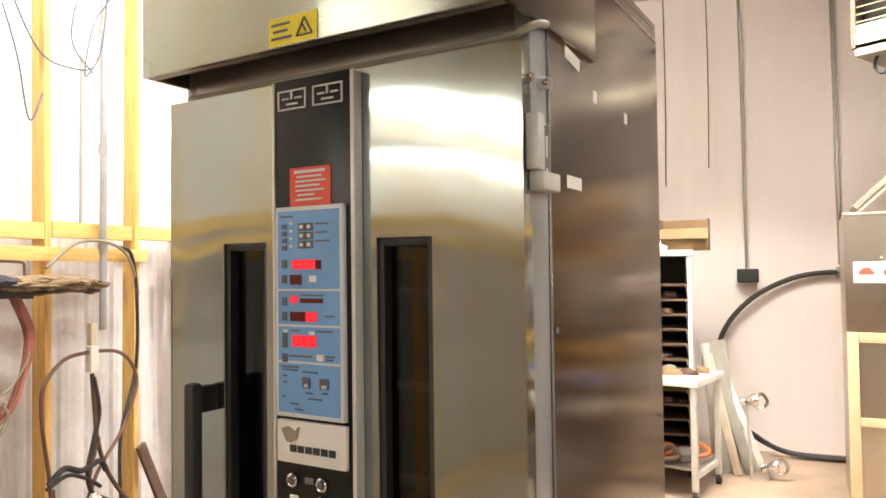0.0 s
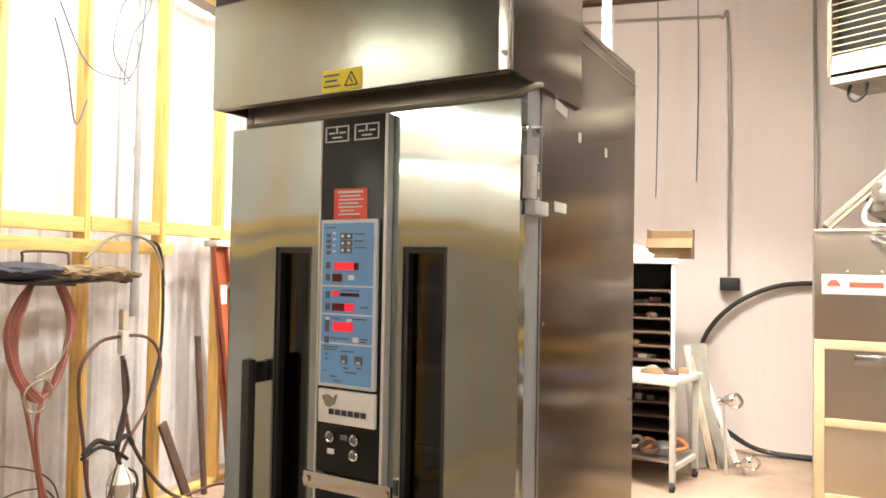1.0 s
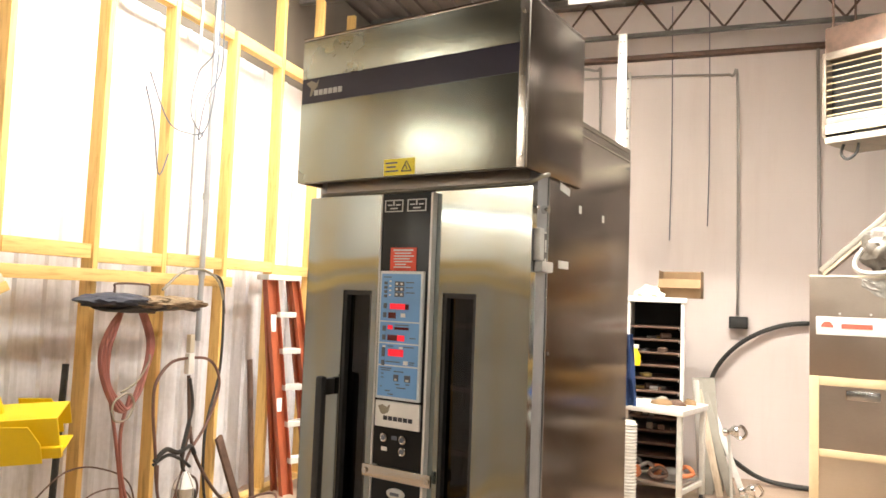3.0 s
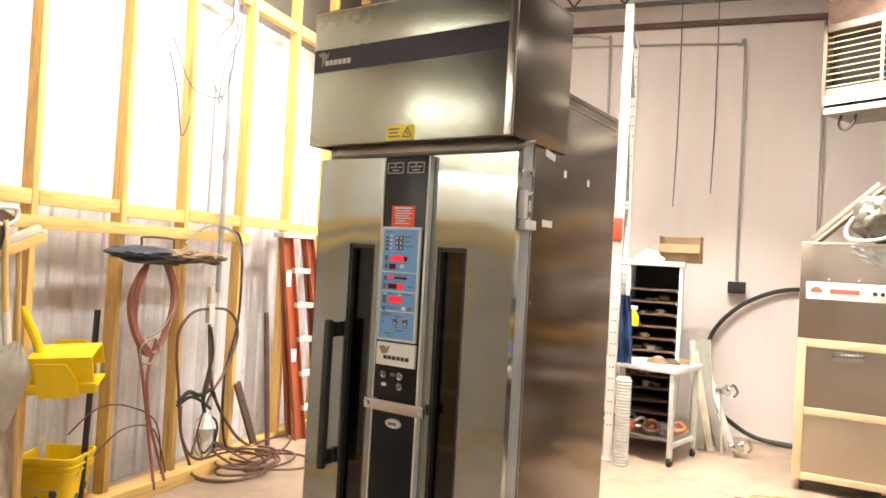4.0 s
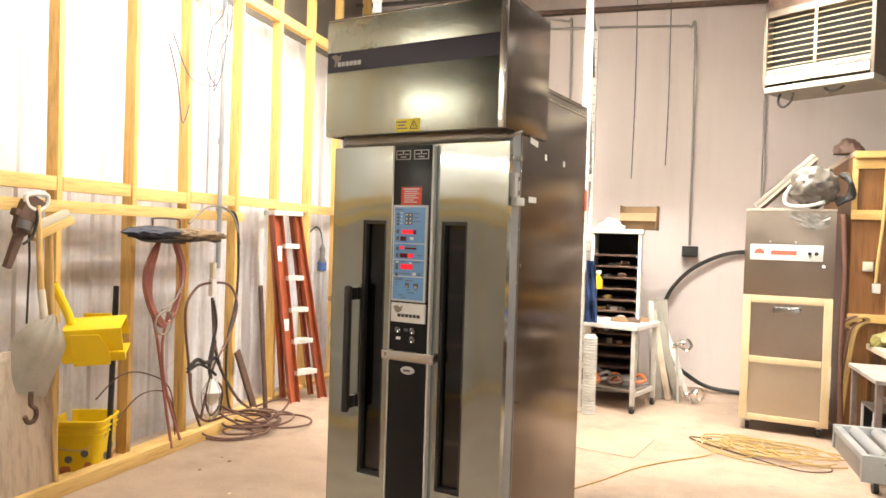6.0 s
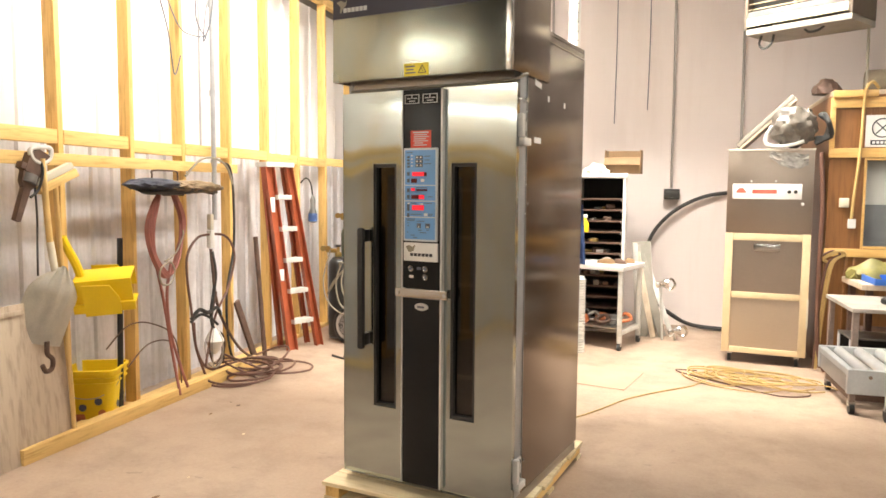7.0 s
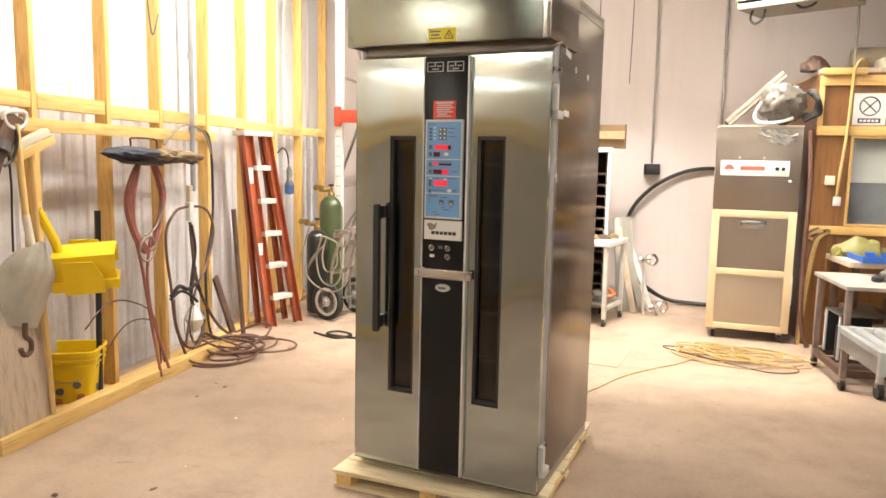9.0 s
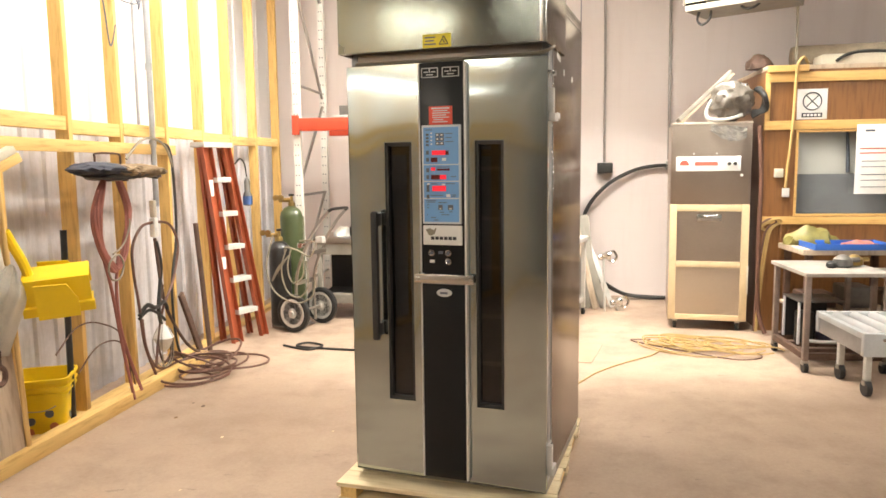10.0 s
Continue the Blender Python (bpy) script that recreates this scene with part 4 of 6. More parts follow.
# bracket heaped with hose, and the red hose
hanger = thing("hose_bracket", pose(-2.87, 2.82, 1.55), "flat wire bracket heaped with grimy cloth and cable", "hose hanger")
for k in range(5):
    bm = bmesh.new()
    a = 0.42 + 0.04 * math.sin(k * 2.1)
    pts = [(0.10 * math.cos(t) * (0.8 + 0.05 * k), a * math.sin(t), 0.008 * k - 0.02 + 0.012 * math.sin(3 * t + k)) for t in [2 * math.pi * i / 14 for i in range(15)]]
    tube(bm, pts, 0.011, 6, True, 3)
    part("cable_loop", bm, BLACK_CORD, hanger, "grimy black cable")
bm = bmesh.new()
bmesh.ops.create_icosphere(bm, subdivisions=5, radius=1.0)
for v in bm.verts:
    q = Vector((v.co.x, v.co.y * 3.2, v.co.z))
    v.co *= 1 + 0.22 * noise.noise(q * 1.9) + 0.10 * noise.noise(q * 5.0)
    v.co.x, v.co.y, v.co.z = v.co.x * 0.125, v.co.y * 0.40 + 0.10, v.co.z * 0.048 + 0.015
part("canvas_roll", bm, paint("grimy_canvas", (0.24, 0.17, 0.10), 0.8, 0.6, 9, 0, 0.4), hanger, "grimy tan canvas")
bm = bmesh.new()
bmesh.ops.create_icosphere(bm, subdivisions=4, radius=1.0)
for v in bm.verts:
    q = Vector((v.co.x, v.co.y * 2.0, v.co.z))
    v.co *= 1 + 0.2 * noise.noise(q * 2.3)
    v.co.x, v.co.y, v.co.z = v.co.x * 0.115, v.co.y * 0.27 - 0.30, v.co.z * 0.045 + 0.03
part("dark_cloth", bm, paint("greasy_dark_cloth", (0.022, 0.026, 0.045), 0.7, 0.4, 12, 0, 0.3), hanger, "dark blue greasy cloth")
tpart("hoop", [(-0.04, -0.26, 0.03), (-0.04, -0.26, 0.10), (-0.04, -0.24, 0.13), (-0.04, 0.0, 0.13), (-0.04, 0.03, 0.10), (-0.04, 0.03, 0.03)], 0.007, RUST, hanger, "dark wire hoop", steps=5)
bpart("arm", (-0.17, 0.0, 0.02, 0.05, -0.05, -0.03), RUST, hanger, bevel=0.003)

red_hose = thing("air_hose", pose(-2.90, 2.66, 1.54), "coiled red rubber air hose hanging from the bracket", "hose")
for k in range(6):
    o = 0.013 * (k % 3)
    d = 0.018 * (k // 3)
    tpart("loop", [(d, -0.02 - o, 0.0), (0.01 + o, -0.13 + o, -0.10), (o + d, -0.19 + o, -0.26), (0.01 + d, -0.16 + o, -0.44), (0.02 + d, -0.06 + o, -0.60 + o), (0.01 + o, 0.05 - o, -0.60), (o + d, 0.14 - o, -0.46 - o), (0.01 + d, 0.21 - o, -0.24), (d, 0.15 - o, -0.06), (d, 0.08, 0.0)], 0.0105, RED_HOSE, red_hose)
tpart("tail", [(0.0, -0.10, -0.50), (0.02, -0.06, -0.72), (0.01, 0.01, -0.98), (0.02, 0.05, -1.22), (0.05, 0.08, -1.50)], 0.0105, RED_HOSE, red_hose)
tpart("tail", [(0.01, 0.06, -0.52), (0.03, -0.02, -0.74), (0.02, 0.02, -1.0), (0.03, 0.10, -1.25), (0.06, 0.16, -1.46)], 0.0105, RED_HOSE, red_hose)
tpart("coil_tie", [(0.045, -0.12, -0.60), (0.05, -0.10, -0.54), (0.05, 0.0, -0.51), (0.05, 0.05, -0.58), (0.05, 0.0, -0.66), (0.05, -0.09, -0.66), (0.045, -0.12, -0.60)], 0.007, GREY_HOSE, red_hose, "grey tie cord")
tpart("coil_tie", [(0.04, -0.05, -0.50), (0.05, 0.06, -0.45), (0.05, 0.15, -0.34), (0.04, 0.17, -0.29)], 0.006, GREY_HOSE, red_hose, "grey tie cord")

# wall conduit with the socket strip and cords
riser = thing("wall_conduit", pose(-2.985, 3.44, 0.0), "grey steel conduit riser clipped to the studs", "conduit")
cpart("pipe", (0, 0, 1.30), (0, 0.01, 4.6), 0.020, JAMB_STEEL, riser, seg=12)
cpart("pipe", (-0.03, -0.13, 1.90), (-0.03, -0.12, 4.6), 0.010, JAMB_STEEL, riser, seg=10)
for z in (1.74, 2.30, 3.0):
    cpart("coupling", (0, 0, z), (0, 0, z + 0.05), 0.026, JAMB_STEEL, riser, seg=12)
strip = thing("socket_strip", pose(-2.955, 3.33, 1.08), "white socket strip hanging from the conduit", "socket strip")
bpart("strip_body", (-0.02, 0.02, -0.028, 0.028, 0.0, 0.14), WHITE_STEEL, strip, bevel=0.006)
bpart("plug_body", (-0.018, 0.018, -0.024, 0.024, 0.145, 0.27), PALE_PLASTIC, strip, bevel=0.008)
CORDS = (([(0, -0.02, 0.12), (0.01, -0.20, 0.10), (0.01, -0.33, -0.02), (0.01, -0.34, -0.20), (0.02, -0.31, -0.45), (0.02, -0.26, -0.75), (0.05, -0.16, -1.03)], BROWN_CORD, 0.011),
         ([(0, 0.02, 0.12), (0.01, 0.18, 0.10), (0.01, 0.29, 0.02), (0.01, 0.33, -0.12), (0.02, 0.20, -0.35), (0.02, 0.02, -0.54), (0.03, -0.09, -0.75), (0.05, -0.18, -0.92)], BROWN_CORD, 0.011),
         ([(0, 0.0, 0.0), (0.01, 0.01, -0.20), (0.02, 0.02, -0.36), (0.02, 0.10, -0.57), (0.03, 0.30, -0.83), (0.06, 0.46, -0.97), (0.20, 0.60, -1.055)], RUST, 0.013),
         ([(0.01, 0.0, -0.02), (0.02, 0.03, -0.2), (0.02, 0.0, -0.34), (0.03, -0.06, -0.52), (0.03, -0.02, -0.66), (0.04, 0.08, -0.80), (0.05, 0.06, -0.95)], BLACK_CORD, 0.014),
         ([(0.02, -0.31, -0.52), (0.03, -0.22, -0.46), (0.03, -0.10, -0.50), (0.03, 0.02, -0.48), (0.03, 0.07, -0.54)], BLACK_CORD, 0.017),
         ([(0.02, -0.32, -0.54), (0.03, -0.20, -0.50), (0.03, -0.07, -0.55), (0.03, 0.03, -0.62)], BLACK_CORD, 0.012),
         ([(0.03, 0.02, -0.35), (0.03, -0.05, -0.60), (0.04, 0.09, -0.72), (0.04, 0.10, -0.84), (0.04, -0.03, -0.93), (0.04, -0.11, -0.79), (0.03, -0.05, -0.63)], RUST, 0.009),
         ([(-0.02, -0.29, 0.58), (0.0, -0.12, 0.71), (0.0, 0.08, 0.73), (0.0, 0.25, 0.67), (0.0, 0.33, 0.54), (0.0, 0.36, 0.42)], GREY_HOSE, 0.010),
         ([(-0.01, 0.22, 0.70), (0.0, 0.30, 0.66), (0.0, 0.345, 0.45), (0.0, 0.34, 0.0), (0.01, 0.20, -0.42), (0.03, 0.22, -0.9), (0.10, 0.35, -1.05)], BLACK_CORD, 0.011),
         ([(0.02, -0.28, -0.55), (0.03, -0.27, -0.75), (0.03, -0.16, -0.92), (0.04, -0.02, -0.97), (0.05, 0.08, -0.90)], BROWN_CORD, 0.011))
for pts, mt, r in CORDS:
    c = tpart("hanging_cord", pts, r * 0.95, mt)
    c.matrix_world = pose(-2.955, 3.33, 1.07)
    tagged(c, "dark rubber power cord hanging down the wall", "cord", "cords on the wall")
lampjug = thing("work_lamp", pose(-2.915, 3.30, 0.22), "caged white work lamp hanging on its cord", "work lamp")
bm = bmesh.new()
lathe(bm, [(0.012, 0.0), (0.04, 0.03), (0.075, 0.11), (0.035, 0.19), (0.016, 0.21)], 16)
part("reflector", bm, WHITE_STEEL, lampjug)
for k in range(5):
    a = 2 * math.pi * k / 5
    tpart("cage_wire", [(0.02 * math.cos(a), 0.02 * math.sin(a), 0.21), (0.075 * math.cos(a), 0.075 * math.sin(a), 0.10), (0.06 * math.cos(a), 0.06 * math.sin(a), -0.06), (0.0, 0.0, -0.12)], 0.004, STEEL_DULL, lampjug, steps=4)

# thin wires high on the wall
for k, pts in enumerate(([(0, -0.55, 0.0), (0.03, -0.40, -0.28), (0.02, -0.2, -0.32), (0.02, 0.0, -0.25), (0.04, 0.06, 0.1), (0.02, 0.1, 0.6)],
                         [(0, 0.0, -0.3), (0.05, -0.20, -0.18), (0.03, -0.12, 0.12), (0.04, 0.04, 0.35), (0.02, 0.1, 0.8)],
                         [(0, 0.05, -0.2), (0.06, -0.12, -0.35), (0.05, -0.05, -0.05), (0.05, 0.1, 0.2), (0.04, 0.12, 0.5), (0.02, 0.12, 0.9)],
                         [(0, -0.58, -0.1), (0.03, -0.52, -0.35), (0.02, -0.44, -0.65), (0.02, -0.36, -0.5)])):
    w = tpart("loose_wire", pts, 0.005, GREY_INK)
    w.matrix_world = pose(-3.0, 3.38, 3.05)
    tagged(w, "thin loose grey wire looping beside the conduit", "wire", "loose wires")
for k, (y0, y1, h) in enumerate(((2.15, 2.95, 0.62), (2.35, 3.0, 0.45))):
    w = tpart("bent_rod", [(-2.98, y0, h - 0.12), (-2.97, y0 + 0.2, h), (-2.97, y0 + 0.45, h - 0.03), (-2.975, y1 - 0.08, h - 0.2), (-2.98, y1, 0.01)], 0.005, RUST)
    tagged(w, "thin bent wire springing from the wall foot", "wire", "bent wires")
tagged(bpart("wood_scrap", (-3.0, -2.93, 2.92, 3.02, 0.001, 0.06), PALE_PLASTIC, bevel=0.008), "small pale wood scrap behind the timber", "wood scrap")

tagged(cpart("iron_bar", (-2.95, 4.17, 0.0), (-3.0, 4.115, 1.12), 0.022, RUST, seg=10), "rusty dark bar leaning beside the ladder", "bar")
tagged(bpart("leaning_lath", (-0.012, 0.012, -0.035, 0.035, 0.0, 0.62), RUST, bevel=0.003), "dark weathered lath leaning on a stud", "lath").matrix_world = pose(-2.93, 3.97, 0.008, 22, -5, 0)

# brown cord heap on the floor
heap = thing("cord_heap", pose(-2.70, 3.48, 0.0), "loose heap of brown power cord on the floor", "cord")
rng = random.Random(4)
for k in range(11):
    cx, cy, rx, ry, tilt = rng.uniform(-0.14, 0.22), rng.uniform(-0.25, 0.3), rng.uniform(0.16, 0.26), rng.uniform(0.16, 0.28), rng.uniform(0.0, 0.11)
    pts = [(cx + rx * math.cos(t), cy + ry * math.sin(t), 0.014 + 0.016 * k * 0.5 + max(0, tilt * math.sin(t + k))) for t in [2 * math.pi * i / 12 for i in range(13)]]
    tpart("coil", pts, 0.009, BROWN_CORD, heap, steps=4)
tagged(tpart("trailing_hose", [(-2.35, 4.35, 0.012), (-2.1, 4.22, 0.012), (-2.0, 4.36, 0.012), (-2.15, 4.42, 0.02), (-2.22, 4.33, 0.012), (-1.9, 4.25, 0.012), (-1.3, 4.2, 0.012), (-0.6, 4.3, 0.012)], 0.010, BLACK_CORD), "dark hose trailing over the floor", "hose")

# step ladder
ladder = thing("step_ladder", pose(0, 0, 0), "red fibreglass step ladder with aluminium treads, folded", "ladder")
LBL, LBR = Vector((-2.84, 4.48, 0.0)), Vector((-2.70, 4.78, 0.0))
LTL, LTR = Vector((-2.975, 4.30, 1.76)), Vector((-2.88, 4.50, 1.76))
side_dir = (LBR - LBL).normalized()
face_dir = Vector((side_dir.y, -side_dir.x, 0))


def rail_between(name, a, b, w, d, material, parent):
    bm = bmesh.new()
    z = (b - a).normalized()
    m = Matrix((side_dir, z.cross(side_dir).normalized(), z)).transposed().to_4x4()
    m.translation = a
    L = (b - a).length
    box(bm, -w / 2, w / 2, -0.004, 0.004, 0, L, 0.0, m)
    box(bm, -w / 2, -w / 2 + 0.006, -d, 0.004, 0, L, 0.0, m)
    box(bm, w / 2 - 0.006, w / 2, -d, 0.004, 0, L, 0.0, m)
    return part(name, bm, material, parent, soft=False)


for a, b, w in ((LBL, LTL, 0.105), (LBR, LTR, 0.080)):
    rail_between("front_rail", a, b, w, 0.045, FIBREGLASS, ladder)
back = -0.11 * face_dir
for a, b in ((LBL + back * 1.6, LTL + back * 0.6), (LBR + back * 1.6, LTR + back * 0.6)):
    rail_between("rear_rail", a, b, 0.05, 0.03, FIBREGLASS, ladder)
for k in range(5):
    f = (0.30 + 0.30 * k) / 1.76
    a, b = LBL.lerp(LTL, f), LBR.lerp(LTR, f)
    m = Matrix((side_dir, Vector((-face_dir.x, -face_dir.y, 0)), Vector((0, 0, 1)))).transposed().to_4x4()
    m.translation = a
    bm = bmesh.new()
    box(bm, 0.045, (b - a).length - 0.035, -0.055, 0.05, -0.045, 0.0, 0.004, m)
    part("tread", bm, ALUMINIUM, ladder, "grey ribbed tread")
m = Matrix((side_dir, Vector((-face_dir.x, -face_dir.y, 0)), Vector((0, 0, 1)))).transposed().to_4x4()
m.translation = LTL
bm = bmesh.new()
box(bm, -0.05, (LTR - LTL).length + 0.05, -0.06, 0.12, 0.0, 0.045, 0.008, m)
part("top_cap", bm, ALUMINIUM, ladder, "pale worn top cap")
for f, w, h in ((0.42, 0.05, 0.11), (0.80, 0.05, 0.14)):
    a = LBL.lerp(LTL, f) + face_dir * 0.007
    m.translation = a
    bm = bmesh.new()
    box(bm, -w / 2, w / 2, -0.004, -0.001, -h / 2, h / 2, 0, m)
    part("rail_label", bm, WHITE_LABEL, ladder, "white paper label")

hang_lamp = thing("trouble_lamp", pose(-2.99, 5.30, 1.20), "small work lamp with a blue grip hung on a stud", "work lamp")
bm = bmesh.new()
lathe(bm, [(0.02, 0.0), (0.045, 0.01), (0.042, 0.11), (0.026, 0.15), (0.03, 0.24), (0.012, 0.29)], 14)
part("lamp_guard", bm, MOTOR_GREY, hang_lamp)
cpart("grip", (0, 0, 0.015), (0, 0, 0.10), 0.047, BLUE_CLOTH, hang_lamp, "dull blue grip")
tpart("cord", [(0, 0, 0.28), (0.0, -0.05, 0.42), (0.0, -0.16, 0.47), (-0.02, -0.24, 0.42)], 0.008, BLACK_CORD, hang_lamp)

# ---- gas cylinders on a hand truck ----
truck = thing("cylinder_cart", pose(-2.43, 4.91, 0.0, 0, 0, 69), "grey hand truck with pale tyres carrying welding gas", "hand truck")
for x in (0.0, 0.45):
    wheel = thing("wheel", pose(0, 0, 0), "", "")
    wheel.parent = truck
    m = pose(x, 0.0, 0.185, 0, 90, 0)
    bm = bmesh.new()
    lathe(bm, [(0.135, -0.02), (0.165, -0.028), (0.183, -0.018), (0.185, 0.0), (0.183, 0.018), (0.165, 0.028), (0.135, 0.02)], 30, m)
    part("tyre", bm, BLACK_RUBBER, wheel)
    bm = bmesh.new()
    lathe(bm, [(0.0005, -0.042), (0.022, -0.042), (0.026, -0.026), (0.05, -0.020), (0.11, -0.020), (0.128, -0.028), (0.139, -0.026), (0.139, 0.026), (0.128, 0.028), (0.11, 0.020), (0.026, 0.026), (0.022, 0.042), (0.0005, 0.042)], 30, m)
    part("rim", bm, ALUMINIUM, wheel, "pale steel rim")
cpart("axle", (0.03, 0.0, 0.185), (0.42, 0.0, 0.185), 0.012, STEEL_DULL, truck)
for x in (0.06, 0.34):
    tpart("upright", [(x, 0.0, 0.06), (x, 0.0, 0.5), (x, -0.13, 0.83), (x, -0.28, 1.05), (x, -0.40, 1.17)], 0.015, STEEL_DULL, truck, seg=8)
tpart("push_bar", [(0.06, -0.40, 1.17), (0.09, -0.43, 1.19), (0.31, -0.43, 1.19), (0.34, -0.40, 1.17)], 0.015, BLACK_STEEL, truck, seg=8)
bpart("toe_plate", (0.03, 0.32, 0.0, 0.30, 0.02, 0.033), STEEL_DULL, truck, bevel=0.003)
for z in (0.45, 0.75):
    bpart("cross_strap", (0.07, 0.33, -0.02 - 0.15 * (z > 0.5), 0.0 - 0.15 * (z > 0.5), z, z + 0.04), STEEL_DULL, truck, bevel=0.003)


def gas_cylinder(m, r, h, material, label, collar):
    g = thing("gas_cylinder", m, label, "gas cylinder")
    bm = bmesh.new()
    lathe(bm, [(0.0005, 0.0), (r * 0.85, 0.0), (r, 0.02), (r, h - r * 0.9), (r * 0.9, h - r * 0.5), (r * 0.6, h - r * 0.15), (0.035, h), (0.0005, h)], 26)
    part("shell", bm, material, g)
    bm = bmesh.new()
    lathe(bm, [(0.032, h), (0.036, h + 0.02), (0.030, h + 0.04), (0.016, h + 0.05), (0.014, h + 0.10), (0.0005, h + 0.10)], 14)
    part("neck_valve", bm, collar, g, "brass neck valve")
    cpart("hand_wheel", (0, 0, h + 0.10), (0, 0, h + 0.12), 0.028, BLACK_STEEL, g, seg=12)
    cpart("regulator", (0.0, -0.02, h + 0.06), (-0.12, -0.02, h + 0.06), 0.022, BRASS, g)
    for x in (-0.09, -0.14):
        cpart("gauge", (x, -0.045, h + 0.085), (x, -0.075, h + 0.085), 0.028, BRASS, g, seg=14)
    return g


gas_cylinder(pose(-2.55, 5.34, 0.035), 0.12, 1.16, GREEN_STEEL, "green gas cylinder with a brass regulator on the cart", BRASS)
gas_cylinder(pose(-2.61, 5.10, 0.035), 0.105, 0.83, BLACK_STEEL, "black gas cylinder with a brass regulator on the cart", BRASS)
hoses = thing("welding_hose", pose(-2.45, 4.72, 0.55, 0, 0, -20), "tangled pale twin welding hose hung on the cart", "hose")
for k, pts in enumerate(([(-0.15, 0.05, 0.40), (-0.20, 0.0, 0.10), (-0.10, -0.02, -0.12), (0.12, 0.0, -0.22), (0.28, 0.05, -0.15), (0.30, 0.08, 0.05)],
                         [(0.02, 0.0, 0.25), (0.06, -0.03, 0.30), (0.20, -0.04, 0.28), (0.30, 0.0, 0.22), (0.34, 0.02, 0.30), (0.30, 0.05, 0.36), (0.18, 0.02, 0.36)],
                         [(0.04, 0.0, 0.28), (0.0, -0.03, 0.10), (0.06, -0.04, -0.10), (0.18, -0.02, -0.16), (0.27, 0.0, -0.05), (0.26, 0.0, 0.18)],
                         [(0.05, -0.01, 0.2), (-0.06, -0.03, 0.05), (-0.12, -0.02, -0.02), (-0.05, -0.02, 0.1), (0.08, -0.02, 0.22)],
                         [(0.1, 0.0, 0.3), (0.08, -0.04, 0.12), (0.14, -0.05, -0.02), (0.24, -0.02, 0.05), (0.22, 0.0, 0.26)])):
    tpart("hose_turn", pts, 0.008, GREY_HOSE, hoses)
torch = thing("cutting_torch", pose(-2.25, 4.93, 0.84, 0, 0, -20), "steel cutting torch resting on the cart", "torch")
cpart("barrel", (-0.10, 0.0, 0.0), (0.10, 0.0, 0.06), 0.016, CHROME, torch)
bpart("torch_head", (-0.14, -0.08, -0.02, 0.02, -0.03, 0.02), CHROME, torch, bevel=0.006)
bpart("fuel_block", (0.08, 0.16, -0.03, 0.03, 0.03, 0.09), ALUMINIUM, torch, bevel=0.01)

# ---- bench behind the cart ----
bench = thing("welding_bench", pose(-2.22, 5.52, 0.0, 0, 0, 0), "dark steel bench cabinet with an open front", "bench")
bpart("bench_top", (-0.15, 0.95, -0.05, 0.60, 0.80, 0.86), STEEL_DULL, bench, bevel=0.005)
bpart("front_rail", (-0.13, 0.93, -0.03, 0.0, 0.68, 0.795), GREY_BOARD, bench, bevel=0.004)
bpart("front_rail", (-0.13, 0.93, -0.03, 0.0, 0.17, 0.28), GREY_BOARD, bench, bevel=0.004)
for x in (-0.13, 0.27, 0.88):
    bpart("post", (x, x + 0.05, -0.028, 0.02, 0.0, 0.79), GREY_BOARD, bench, bevel=0.004)
# back and shelf are black: the open bench's inner shade as colour
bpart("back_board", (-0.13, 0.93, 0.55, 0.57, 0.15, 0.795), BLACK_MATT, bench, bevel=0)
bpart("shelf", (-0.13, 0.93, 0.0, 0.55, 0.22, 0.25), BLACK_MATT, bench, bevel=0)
gloves = thing("glove_pile", pose(-2.10, 5.62, 0.862), "white rag and black tools on the bench", "rags")
bm = bmesh.new()
bmesh.ops.create_icosphere(bm, subdivisions=3, radius=1.0)
for v in bm.verts:
    v.co *= 1 + 0.25 * noise.noise(v.co * 2.0)
    v.co.x, v.co.y, v.co.z = v.co.x * 0.10, v.co.y * 0.07, max(0.0, v.co.z) * 0.10
part("rag", bm, WHITE_STEEL, gloves)
bpart("tool_case", (0.08, 0.24, -0.04, 0.08, 0.006, 0.10), BLACK_RUBBER, gloves, bevel=0.01)

# ---- pallet rack behind the proofer ----
rack = thing("pallet_rack", pose(0, 0, 0), "white pallet rack frames joined by red beams", "pallet rack")


def rack_post(x, y, top):
    bm = bmesh.new()
    box(bm, x - 0.035, x + 0.035, y - 0.030, y - 0.027, 0.0, top)
    box(bm, x - 0.035, x - 0.032, y - 0.027, y + 0.035, 0.0, top)
    box(bm, x + 0.032, x + 0.035, y - 0.027, y + 0.035, 0.0, top)
    post = part("post", bm, WHITE_STEEL, rack, "white slotted rack post", soft=False)
    bm = bmesh.new()
    z = 0.3
    while z < top - 0.05:
        for dx in (-0.014, 0.014):
            cyl(bm, (x + dx, y - 0.031, z), (x + dx, y - 0.0335, z - 0.0), 0.007, 8)
        z += 0.10
    tagged(part("slot", bm, GREY_INK, post, soft=False), kind="stuff")
    bpart("foot_plate", (x - 0.06, x + 0.06, y - 0.06, y + 0.06, 0.0, 0.008), WHITE_STEEL, post, bevel=0.001)


